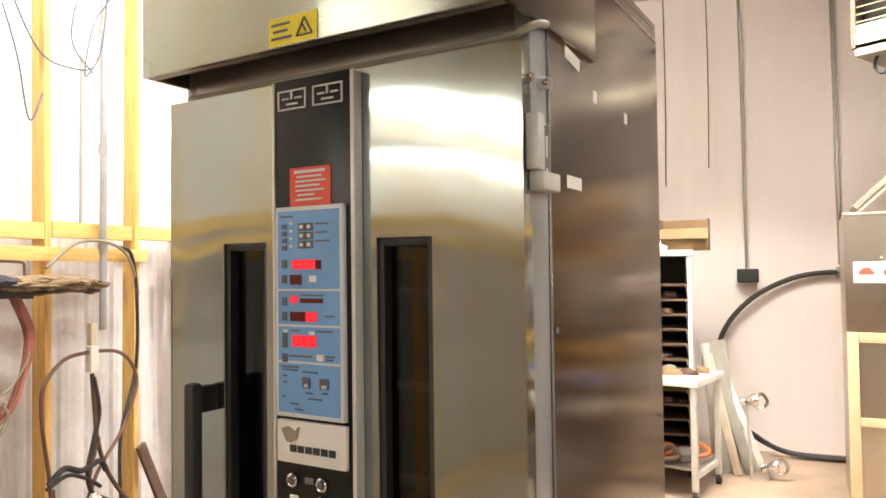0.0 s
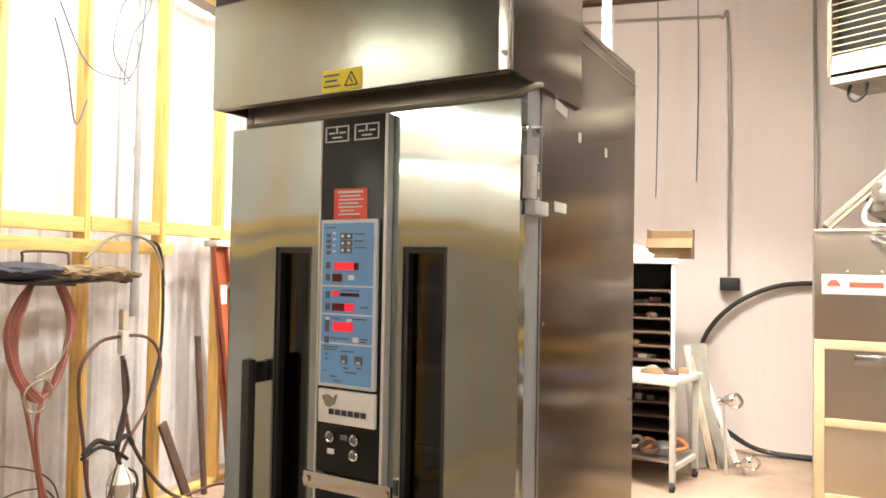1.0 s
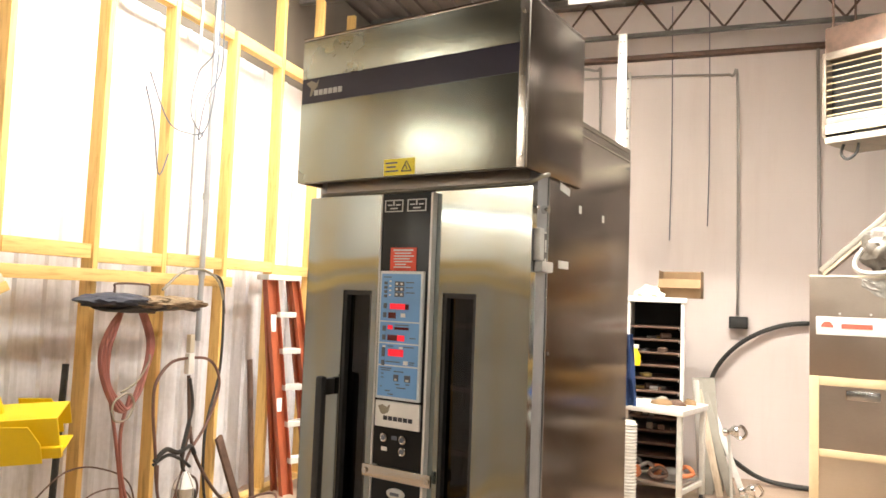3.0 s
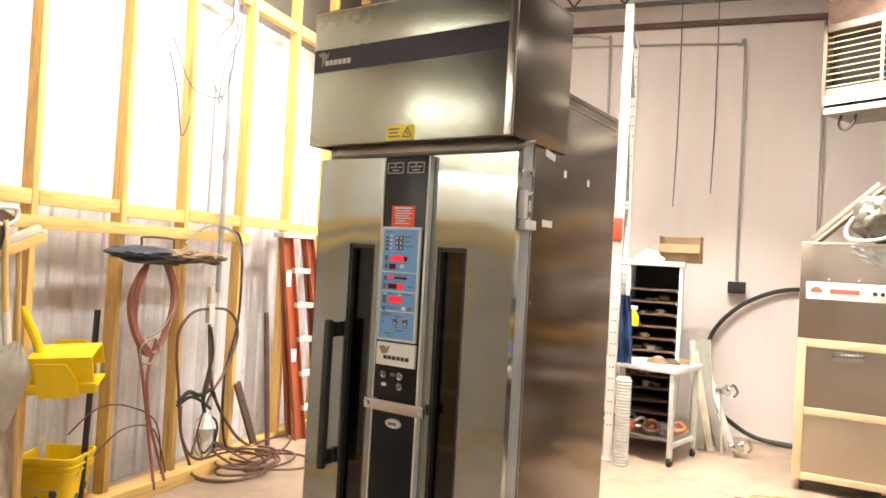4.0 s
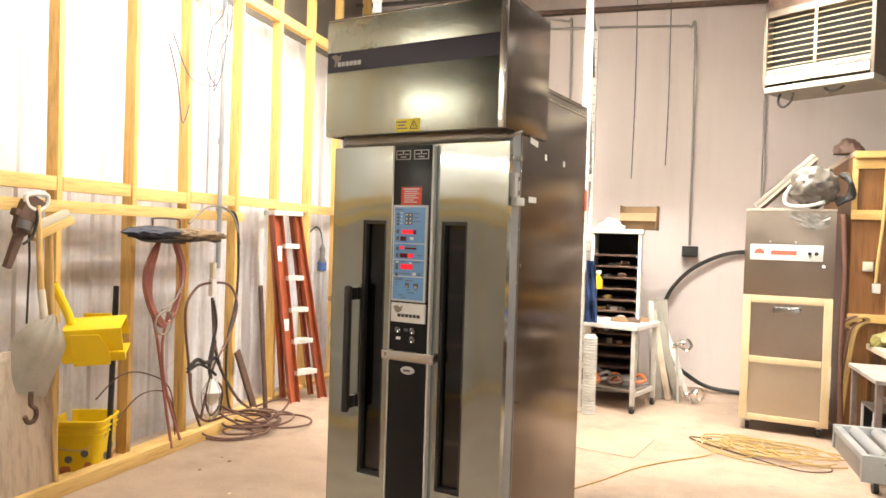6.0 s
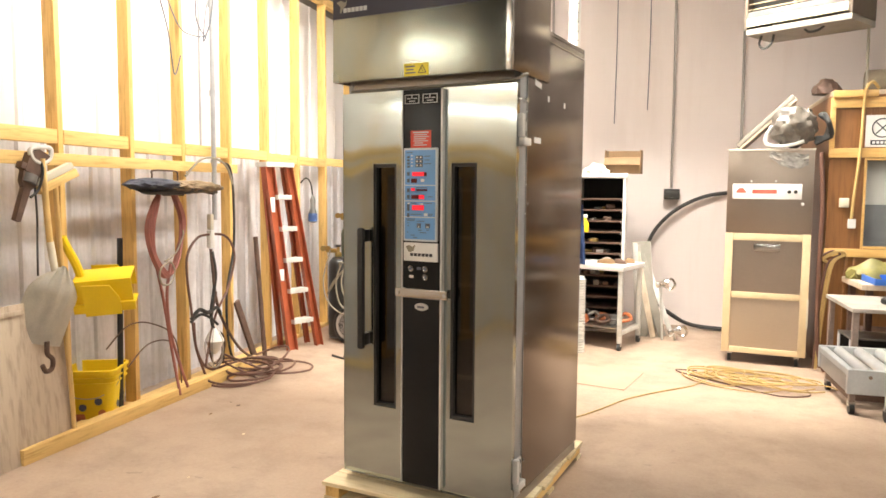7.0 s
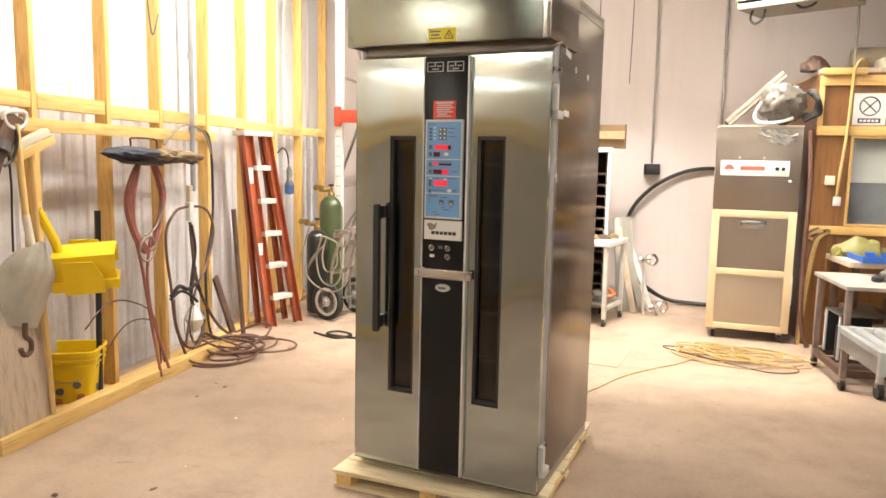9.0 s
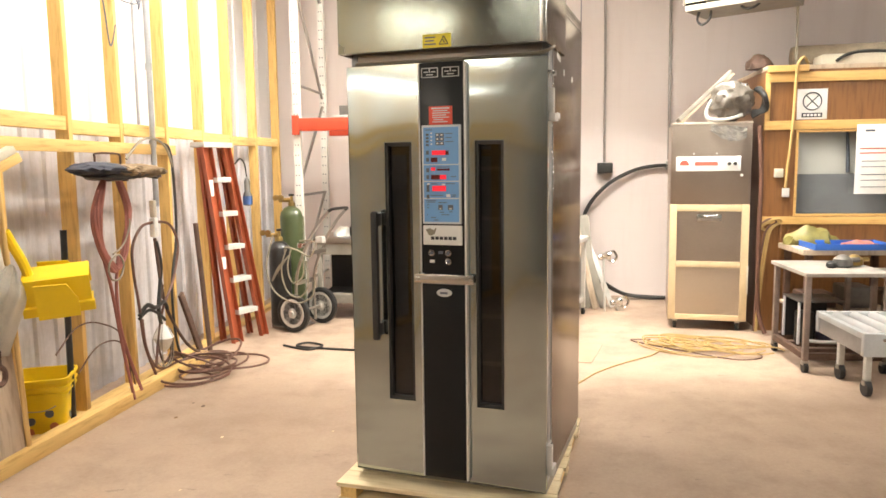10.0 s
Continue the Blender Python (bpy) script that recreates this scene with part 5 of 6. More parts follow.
for x, y, t in ((-0.283, 5.35, 3.97), (-0.335, 6.40, 3.97), (-2.467, 5.35, 4.1), (-2.48, 6.40, 4.1)):
    rack_post(x, y, t)
for y in (5.30, 6.46):
    bpart("beam", (-2.43, -0.32 if y < 6 else -0.37, y - 0.02, y + 0.02, 1.935, 2.06), RED_STEEL, rack, "red steel beam", bevel=0.005)
bpart("beam_end", (-0.318, -0.248, 5.283, 5.317, 1.90, 2.09), RED_STEEL, rack, bevel=0.003)
bpart("beam_end", (-2.502, -2.432, 5.283, 5.317, 1.90, 2.09), RED_STEEL, rack, bevel=0.003)
for x0, x1 in ((-0.283, -0.335), (-2.467, -2.48)):
    for za, zb in ((3.86, 3.40), (3.40, 2.35), (1.40, 2.25), (0.5, 1.3)):
        cpart("brace", (x0, 5.39, za), (x1, 6.36, zb), 0.017, STEEL_DULL, rack, "grey diagonal brace", seg=8)
    for z in (3.90, 2.40, 1.30, 0.4):
        cpart("brace", (x0, 5.39, z), (x1, 6.36, z), 0.015, STEEL_DULL, rack, seg=8)
tagged(bpart("steel_sheet", (-2.1, -0.6, 5.29, 6.45, 2.061, 2.085), WHITE_STEEL, bevel=0.004), "white sheet panel lying on the rack beams", "panel")
binb = thing("parts_bin", pose(-2.05, 5.4, 2.086), "dark bin of parts on the rack beam", "bin")
bpart("bin_body", (0, 0.3, 0, 0.25, 0, 0.10), MOTOR_GREY, binb, bevel=0.01)

# ---- shelf cabinet, work table and clutter by the north wall ----
trolley = thing("tray_trolley", pose(-0.257, 5.95, 0.0), "white enclosed tray trolley full of dark parts trays", "tray trolley")
bpart("side", (0.0, 0.03, 0.0, 0.55, 0.10, 1.70), WHITE_STEEL, trolley, bevel=0.004)
bpart("side", (0.47, 0.50, 0.0, 0.55, 0.10, 1.70), WHITE_STEEL, trolley, bevel=0.004)
# black back colours in the shade behind the trays
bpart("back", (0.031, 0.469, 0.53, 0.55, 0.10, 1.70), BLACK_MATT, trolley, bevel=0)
bpart("cap", (-0.015, 0.515, -0.015, 0.56, 1.701, 1.745), WHITE_STEEL, trolley, "white top", bevel=0.006)
bpart("base", (0.0, 0.50, 0.0, 0.55, 0.07, 0.099), STEEL_DULL, trolley, bevel=0.004)
for cx in (0.04, 0.46):
    for cy in (0.05, 0.5):
        cpart("caster", (cx - 0.015, cy, 0.034), (cx + 0.015, cy, 0.034), 0.034, BLACK_RUBBER, trolley, seg=14)
for k in range(12):
    z = 0.20 + 0.115 * k
    bpart("tray", (0.033, 0.467, 0.02, 0.50, z, z + 0.018), RUST, trolley, "dark tray", bevel=0.003)
    for j in range(2):
        bpart("runner", (0.031 + 0.42 * j, 0.043 + 0.42 * j, 0.006, 0.018, z - 0.012, z + 0.012), STEEL_DULL, trolley, bevel=0.002)
rng = random.Random(11)
for k in range(26):
    level = rng.randrange(3, 11)
    z = 0.20 + 0.115 * level + 0.0185
    w, h = rng.uniform(0.03, 0.09), rng.uniform(0.02, 0.06)
    x, y = rng.uniform(0.05, 0.45 - w), rng.uniform(0.03, 0.2)
    bm = bmesh.new()
    if k % 3 == 0:
        cyl(bm, (x, y, z + h / 2), (x + w, y + 0.03, z + h / 2), h / 2, 10)
    elif k % 3 == 1:
        lathe(bm, [(h * 0.5, 0), (h * 0.9, h * 0.1), (h * 0.9, h * 0.6), (h * 0.45, h * 0.8)], 12, pose(x + h, y, z))
    else:
        box(bm, x, x + w, y, y + 0.06, z, z + h, 0.006)
    ob = part("machine_part", bm, (RUST, MOTOR_GREY, BRASS, STEEL_DULL, RUST)[k % 5])
    ob.matrix_world = pose(-0.257, 5.95, 0.0)
    tagged(ob, "small greasy machine part on a trolley tray", "machine part", "parts on the trolley")
spray = thing("spray_bottle", pose(-0.17, 5.90, 1.13), "yellow spray bottle hung on the trolley front", "bottle")
bm = bmesh.new()
lathe(bm, [(0.0005, 0), (0.042, 0.0), (0.045, 0.02), (0.044, 0.09), (0.02, 0.13), (0.016, 0.15)], 16)
part("bottle_body", bm, YELLOW_PLASTIC, spray)
bpart("trigger_head", (-0.05, 0.03, -0.012, 0.012, 0.15, 0.185), WHITE_STEEL, spray, bevel=0.004)
bpart("hook_clip", (-0.02, 0.02, 0.012, 0.05, 0.10, 0.12), WHITE_STEEL, spray, bevel=0.002)

carton = thing("cardboard_box", pose(0.01, 6.12, 1.746, 0, 0, -6), "open brown cardboard box on the trolley", "box")
for dims in ((0, 0.37, 0, 0.006, 0, 0.17), (0, 0.37, 0.244, 0.25, 0, 0.25), (0, 0.006, 0.006, 0.244, 0, 0.25), (0.364, 0.37, 0.006, 0.244, 0, 0.25), (0.006, 0.364, 0.006, 0.244, 0, 0.006)):
    bpart("carton_wall", dims, CARDBOARD, carton, bevel=0.001)
bpart("flap", (0, 0.37, -0.10, 0.0, -0.003, 0.003), CARDBOARD, carton, bevel=0.001).matrix_local = pose(0, 0, 0.17, 55, 0, 0)
rag = thing("paper_heap", pose(-0.07, 6.05, 1.746), "crumpled pale paper beside the box", "paper")
bm = bmesh.new()
bmesh.ops.create_icosphere(bm, subdivisions=3, radius=1.0)
for v in bm.verts:
    v.co *= 1 + 0.35 * noise.noise(v.co * 2.3)
    v.co.x, v.co.y, v.co.z = v.co.x * 0.13, v.co.y * 0.08, max(0.0, v.co.z) * 0.10
part("paper", bm, PALE_PLASTIC, rag)

table = thing("work_table", pose(0.25, 5.33, 0.0, 0, 0, -20), "white topped steel work table on casters", "table")
bpart("tabletop", (-0.80, 0.0, 0.0, 0.60, 0.785, 0.832), WHITE_STEEL, table, "scuffed white top", bevel=0.006)
for x, y in ((-0.76, 0.04), (-0.04, 0.04), (-0.76, 0.56), (-0.04, 0.56)):
    bpart("leg", (x - 0.02, x + 0.02, y - 0.02, y + 0.02, 0.075, 0.784), ALUMINIUM, table, bevel=0.004)
    cpart("caster", (x - 0.014, y, 0.036), (x + 0.014, y, 0.036), 0.036, BLACK_RUBBER, table, seg=14)
    bpart("fork", (x - 0.02, x + 0.02, y - 0.012, y + 0.012, 0.045, 0.074), STEEL_DULL, table, bevel=0.002)
bpart("stretcher", (-0.052, -0.028, 0.062, 0.538, 0.15, 0.19), ALUMINIUM, table, bevel=0.003)
bpart("stretcher", (-0.74, -0.062, 0.548, 0.572, 0.15, 0.19), ALUMINIUM, table, bevel=0.003)
bpart("low_shelf", (-0.78, -0.06, 0.065, 0.54, 0.20, 0.22), STEEL_DULL, table, bevel=0.003)
for k, (x, y, w, mt) in enumerate(((-0.28, 0.25, 0.10, CARDBOARD), (-0.16, 0.30, 0.08, RUST), (-0.10, 0.42, 0.06, CARDBOARD), (-0.34, 0.40, 0.07, GREY_BOARD))):
    bm = bmesh.new()
    bmesh.ops.create_icosphere(bm, subdivisions=2, radius=1.0)
    for v in bm.verts:
        v.co *= 1 + 0.3 * noise.noise(v.co * 2 + Vector((k, 0, 0)))
        v.co.x, v.co.y, v.co.z = v.co.x * w, v.co.y * w * 0.6, max(0.0, v.co.z) * 0.05
    ob = part("work_rag", bm, mt)
    ob.matrix_world = pose(0.25, 5.33, 0.833, 0, 0, -20) @ pose(x, y, 0)
    tagged(ob, "brown oily rag lying on the white table", "rag", "rags on the table")
for k in range(9):
    x, y = -0.72 + 0.075 * k, 0.15 + 0.1 * (k % 3)
    bm = bmesh.new()
    if k % 2:
        lathe(bm, [(0.02, 0), (0.07, 0.01), (0.075, 0.05), (0.05, 0.09), (0.02, 0.10)], 14, pose(x, y, 0.0, 25 * (k % 3), 15, 0))
    else:
        tube(bm, [(x - 0.08, y, 0.03), (x, y + 0.06, 0.09), (x + 0.08, y, 0.05), (x, y - 0.06, 0.03), (x - 0.06, y, 0.06)], 0.018, 8, True, 4)
    ob = part("scrap_part", bm, (ORANGE_PAINT, RUST, MOTOR_GREY, ORANGE_PAINT, STEEL_DULL)[k % 5])
    ob.matrix_world = pose(0.25, 5.33, 0.222, 0, 0, -20)
    tagged(ob, "greasy orange and grey machine scrap under the table", "scrap", "scrap under the table")
coverall = thing("blue_coverall", pose(-0.20, 5.28, 0.85), "blue work cloth hanging from the rack post", "work cloth")
bm = bmesh.new()
nx, nz, g = 8, 12, []
for i in range(nz):
    g.append([bm.verts.new((0.13 * (j / (nx - 1) - 0.3) * (1 - 0.45 * i / nz), 0.03 * math.sin(j * 1.7 + i * 0.4) + 0.02 * math.sin(i), 0.58 * i / (nz - 1))) for j in range(nx)])
for i in range(nz - 1):
    for j in range(nx - 1):
        bm.faces.new((g[i][j], g[i][j + 1], g[i + 1][j + 1], g[i + 1][j]))
bmesh.ops.solidify(bm, geom=list(bm.faces), thickness=0.012)
part("cloth", bm, BLUE_CLOTH, coverall)
flex = thing("flexible_duct", pose(-0.16, 5.22, 0.0), "ribbed grey flexible duct standing by the rack", "duct")
bm = bmesh.new()
ribs = [(0.05, 0.0)]
for k in range(28):
    ribs += [(0.055, k * 0.026), (0.066, k * 0.026 + 0.006), (0.066, k * 0.026 + 0.013), (0.055, k * 0.026 + 0.019)]
lathe(bm, ribs + [(0.05, 0.74)], 16)
part("duct_wall", bm, ALUMINIUM, flex)

# planks and rods leaning beside the table
for k, (x, y, w, L, tx, ty, mt) in enumerate(((0.46, 6.15, 0.09, 1.00, -16, -6, GREY_BOARD), (0.56, 6.12, 0.06, 0.95, -17, -12, PLYWOOD), (0.66, 6.20, 0.08, 0.92, -15, -16, GREY_BOARD), (0.40, 6.05, 0.05, 1.02, -14, -3, STEEL_DULL), (0.76, 6.25, 0.05, 0.78, -17, -20, ALUMINIUM), (0.50, 6.30, 0.20, 1.02, -12, -5, GREY_BOARD))):
    ob = bpart("leaning_plank", (-w / 2, w / 2, -0.012, 0.012, 0.0, L), mt, bevel=0.003)
    ob.matrix_world = pose(x, y, 0.008, tx, ty, 0)
    tagged(ob, "grey offcut plank leaning beside the table", "plank", "leaning planks")
for x, y, z in ((0.62, 5.98, 0.60), (0.76, 6.05, 0.10)):
    fit_ = thing("pipe_fitting", pose(x, y, z), "pale chrome pipe fitting hung on the planks", "pipe fitting")
    bm = bmesh.new()
    lathe(bm, [(0.03, -0.05), (0.035, -0.02), (0.02, 0.0), (0.04, 0.03), (0.05, 0.05), (0.05, 0.07)], 16, pose(0, 0, 0, 0, 80, 10))
    part("fitting_body", bm, CHROME, fit_)
    cpart("stand_pipe", (0, 0, 0), (0.03, 0.05, -z + 0.002), 0.012, ALUMINIUM, fit_, seg=8)
    tpart("fitting_loop", [(0.05, 0, 0.02), (0.10, 0.0, 0.06), (0.14, 0.0, 0.0), (0.10, 0.0, -0.05), (0.04, 0.0, -0.02)], 0.012, CHROME, fit_)

# thick black cable arched against the wall
loop = thing("supply_cable", pose(0, 0, 0), "thick black supply cable arched against the white wall", "cable")
R0 = [(1.75, 6.95, 1.54), (1.35, 6.95, 1.55), (1.05, 6.94, 1.49), (0.75, 6.92, 1.32), (0.53, 6.90, 1.05), (0.46, 6.88, 0.72), (0.52, 6.86, 0.42), (0.70, 6.84, 0.20), (0.95, 6.80, 0.06), (1.25, 6.78, 0.025), (1.7, 6.76, 0.022), (2.0, 6.7, 0.022)]
tpart("cable_run", R0, 0.022, BLACK_CORD, loop, seg=10)
tpart("cable_run", [(x + 0.02, y - 0.045, z - (0.0 if z < 0.1 else 0.0)) for x, y, z in R0[7:]], 0.016, BLACK_CORD, loop, seg=8)
bpart("cable_gland", (1.44, 1.50, 6.93, 6.985, 1.50, 1.60), STEEL_DULL, loop, bevel=0.006)

# ---- steel cabinet on casters ----
cab = thing("steel_cabinet", pose(1.145, 5.24, 0.0, 0, 0, -9), "smudged steel proofing cabinet with a cream framed door, on casters", "cabinet")
bpart("upper_case", (0.0, 0.70, 0.0, 0.62, 1.195, 1.93), STEEL_CAB, cab, "brownish smudged steel upper case", bevel=0.006)
bpart("lower_case", (0.004, 0.696, 0.032, 0.62, 0.095, 1.194), STEEL_CAB, cab, bevel=0.005)
frame_door = bpart("cream_door", (0.0, 0.065, 0.0, 0.030, 0.095, 1.190), CREAM_FRAME, cab, "cream framed lower door", bevel=0.003)
for dims in ((0.635, 0.70, 0.0, 0.030, 0.095, 1.190), (0.066, 0.634, 0.0, 0.030, 1.125, 1.190), (0.066, 0.634, 0.0, 0.030, 0.60, 0.655), (0.066, 0.634, 0.0, 0.030, 0.095, 0.145)):
    bpart("door_bar", dims, CREAM_FRAME, frame_door, bevel=0.003)
bpart("door_pane", (0.066, 0.634, 0.012, 0.024, 0.656, 1.124), STEEL_CAB, frame_door, "dull steel door panel", bevel=0)
bpart("door_pane", (0.066, 0.634, 0.012, 0.024, 0.146, 0.599), STEEL_MESH, frame_door, "paler steel door panel", bevel=0)
grip = bpart("handle_plate", (0.24, 0.46, -0.004, 0.011, 1.03, 1.10), STEEL_TRIM, frame_door, "bright recessed handle", bevel=0.004)
bpart("hinge_strip", (0.69, 0.704, -0.012, -0.001, 0.36, 0.62), PALE_PLASTIC, frame_door, bevel=0.003)
lab = bpart("maker_strip", (0.045, 0.61, -0.005, -0.0005, 1.50, 1.635), WHITE_LABEL, cab, "white name strip with red marks", bevel=0.001)
bpart("mark", (0.21, 0.41, -0.0075, -0.0055, 1.55, 1.585), RED_INK, lab, bevel=0)
bm = bmesh.new()
prism(bm, [(0.075, 1.555), (0.16, 1.555), (0.155, 1.575), (0.135, 1.598), (0.10, 1.598), (0.08, 1.575)], -0.0075, -0.0055)
part("mark", bm, RED_INK, lab, soft=False)
for x in (0.51, 0.56):
    cpart("knob", (x, -0.005, 1.565), (x, -0.018, 1.565), 0.016, BLACK_RUBBER, lab, seg=12)
for x in (0.20, 0.40):
    cpart("screw", (x, 0.0, 1.66), (x, -0.006, 1.66), 0.009, WHITE_LABEL, cab, seg=8)
cpart("indicator", (0.62, 0.0, 1.46), (0.62, -0.008, 1.46), 0.014, WHITE_LABEL, cab, seg=10)
bpart("top_lip", (-0.004, 0.704, -0.006, 0.02, 1.931, 1.945), PALE_PLASTIC, cab, bevel=0.002)
for x in (0.07, 0.63):
    for y in (0.07, 0.55):
        cpart("caster", (x - 0.015, y, 0.038), (x + 0.015, y, 0.038), 0.038, BLACK_RUBBER, cab, seg=14)
        bpart("fork", (x - 0.022, x + 0.022, y - 0.02, y + 0.02, 0.06, 0.094), STEEL_DULL, cab, bevel=0.003)
bm = bmesh.new()
film_rows = []
for i in range(15):
    film_rows.append([])
    for j in range(27):
        u, w = j / 26, i / 14
        q = Vector((u * 5, w * 3, 0.3))
        film_rows[-1].append(bm.verts.new((0.34 + 0.31 * u, -0.012 - 0.014 * abs(noise.noise(q * 1.6)) - 0.008 * abs(noise.noise(q * 4.0)), 1.925 - (0.06 + 0.12 * u * (1.15 - u) * 2) * w - 0.03 * u + 0.02 * noise.noise(q))))
for a, b in zip(film_rows, film_rows[1:]):
    for j in range(26):
        bm.faces.new((a[j], a[j + 1], b[j + 1], b[j]))
bmesh.ops.solidify(bm, geom=list(bm.faces), thickness=0.001)
part("plastic_scrap", bm, FILM, cab, "torn crumpled clear film on the case")
lean = thing("grey_lid_board", pose(1.145, 5.24, 1.946, 0, 0, -9), "grey lid board propped up on the cabinet", "board")
bpart("board_face", (0.0, 0.62, 0.08, 0.50, 0.0, 0.025), PLYWOOD, lean, bevel=0.004).matrix_local = pose(0.10, 0, 0, 0, -44, 0)
bpart("board_cover", (0.0, 0.62, 0.075, 0.505, 0.026, 0.065), GREY_BOARD, lean, bevel=0.008).matrix_local = pose(0.10, 0, 0, 0, -44, 0)
motor = thing("bagged_motor", pose(1.72, 5.28, 1.946, 0, 0, -15), "grey electric motor wrapped in crumpled clear plastic", "motor")
bm = bmesh.new()
lathe(bm, [(0.0005, -0.17), (0.13, -0.17), (0.16, -0.13), (0.165, 0.10), (0.12, 0.15), (0.05, 0.17), (0.0005, 0.17)], 24, pose(-0.02, 0.02, 0.20, 90, 0, 0))
part("motor_body", bm, MOTOR_GREY, motor)
bm = bmesh.new()
bmesh.ops.create_icosphere(bm, subdivisions=4, radius=1.0)
for v in bm.verts:
    v.co *= 1 + 0.20 * noise.noise(v.co * 3.1) + 0.13 * noise.noise(v.co * 7.0)
    v.co.x, v.co.y, v.co.z = v.co.x * 0.19, v.co.y * 0.14, v.co.z * 0.175
bag_ob = part("plastic_wrap", bm, PLASTIC_BAG, motor, "crumpled grey plastic wrap")
bag_ob.matrix_local = pose(-0.04, -0.06, 0.19)
tpart("motor_loop", [(-0.20, -0.12, 0.20), (-0.25, -0.13, 0.10), (-0.22, -0.14, 0.03), (-0.08, -0.16, 0.02), (0.06, -0.14, 0.06)], 0.016, ALUMINIUM, motor, "pale bent tube")
bm = bmesh.new()
for k in range(5):
    tube(bm, [(0.16 + 0.01 * k, -0.02, 0.30), (0.24, -0.03 - 0.02 * k, 0.22), (0.22 + 0.01 * k, -0.05, 0.10), (0.14, -0.06, 0.04 + 0.012 * k)], 0.022, 7, True, 4)
part("dark_hose", bm, BLACK_RUBBER, motor, "dark hose behind the motor")
tagged(tpart("drop_cord", [(1.86, 5.02, 1.9), (1.885, 5.0, 1.4), (1.88, 5.0, 0.8), (1.90, 5.0, 0.25), (1.96, 4.98, 0.02)], 0.020, BROWN_CORD), "dark cord dropping beside the cabinet", "cord")

# ---- wood-panelled office ----
SCREEN_GREY = paint("slate_grey_screen", (0.17, 0.165, 0.175), 0.5, 0.25, 5)
office = thing("office_shed", pose(1.965, 5.20, 0.0, 0, 0, -3), "brown wood-panelled office booth with pine rails and a window", "office booth", kind="structure")
SW = 3.2
bm = bmesh.new()
box(bm, 0.0, 0.29, 0.0, 0.08, 0.0, 2.40)
box(bm, 0.29, 1.35, 0.0, 0.08, 0.0, 1.10)
box(bm, 0.29, 1.35, 0.0, 0.08, 1.84, 2.40)
box(bm, 1.35, SW, 0.0, 0.08, 0.0, 2.40)
part("front_panelling", bm, PANEL_WOOD, office, soft=False)
bpart("side_panelling", (0.0, 0.08, 0.081, 1.62, 0.0, 2.40), PANEL_WOOD, office, bevel=0)
bpart("flat_roof", (0.0, SW, 0.0, 1.62, 2.401, 2.44), PLYWOOD, office, bevel=0.003)
for z0, z1 in ((1.865, 1.945), (2.29, 2.375), (1.005, 1.075)):
    bpart("rail", (-0.012, SW, -0.025, -0.001, z0, z1), RAIL_WOOD, office, "varnished pine rail", bevel=0.003)
bpart("corner_post", (-0.012, 0.03, -0.024, -0.001, 1.946, 2.289), RAIL_WOOD, office, bevel=0.003)
bpart("cap_block", (0.0, 0.34, -0.06, 0.0, 2.376, 2.435), RAIL_WOOD, office, bevel=0.004)
for x in (0.155, 0.225):
    bpart("batten", (x, x + 0.025, -0.012, -0.001, 0.02, 1.004), PANEL_WOOD, office, bevel=0.002)
win = thing("office_window", pose(0, 0, 0), "", "")
win.parent = office
for dims in ((0.27, 0.29, -0.018, 0.06, 1.08, 1.86), (1.35, 1.37, -0.018, 0.06, 1.08, 1.86), (0.291, 1.349, -0.018, 0.06, 1.08, 1.10), (0.291, 1.349, -0.018, 0.06, 1.84, 1.86)):
    bpart("window_frame", dims, RAIL_WOOD, win, bevel=0.003)
glass = bpart("pane", (0.29, 1.35, 0.030, 0.036, 1.10, 1.84), GLASS, win, bevel=0)
glass.visible_shadow = False
bpart("inner_screen", (0.10, 1.6, 0.11, 0.125, 0.6, 1.46), SCREEN_GREY, office, "grey screen inside the window", bevel=0.002)
bpart("inner_wall", (0.10, 1.9, 0.15, 0.165, 0.0, 2.38), SIDE_PAINT, office, "pale wall inside the office", bevel=0)
cpart("hanging_coat", (0.75, 0.128, 1.85), (0.77, 0.128, 1.47), 0.012, GREY_INK, office, r2=0.018)
sign = thing("no_entry_sign", pose(1.965, 5.20, 0.0, 0, 0, -3), "white sign with a crossed circle and a dark caption bar", "sign")
bpart("sign_plate", (0.265, 0.52, -0.008, -0.002, 1.955, 2.225), WHITE_LABEL, sign, bevel=0.001)
bm = bmesh.new()
ring = [(0.392 + 0.078 * math.cos(2 * math.pi * i / 24), -0.0095, 2.115 + 0.078 * math.sin(2 * math.pi * i / 24)) for i in range(25)]
tube(bm, ring, 0.005, 6, False)
part("ring_mark", bm, INK, sign)
for a in (45, -45):
    bpart("cross_bar", (-0.07, 0.07, -0.0105, -0.0085, -0.005, 0.005), INK, sign, bevel=0).matrix_local = pose(0.392, 0, 2.115, 0, a, 0)
bpart("caption_bar", (0.305, 0.48, -0.0105, -0.0085, 1.972, 2.012), INK, sign, bevel=0)
for k in range(5):
    bpart("caption_mark", (0.318 + 0.031 * k, 0.340 + 0.031 * k, -0.0125, -0.0108, 1.982, 2.002), WHITE_LABEL, sign, bevel=0)
poster = thing("paper_notice", pose(1.965, 5.20, 0.0, 0, 0, -3), "white printed notice hung over the window edge", "notice")
bpart("sheet", (0.77, 1.22, -0.034, -0.030, 1.28, 1.90), WHITE_LABEL, poster, bevel=0.001)
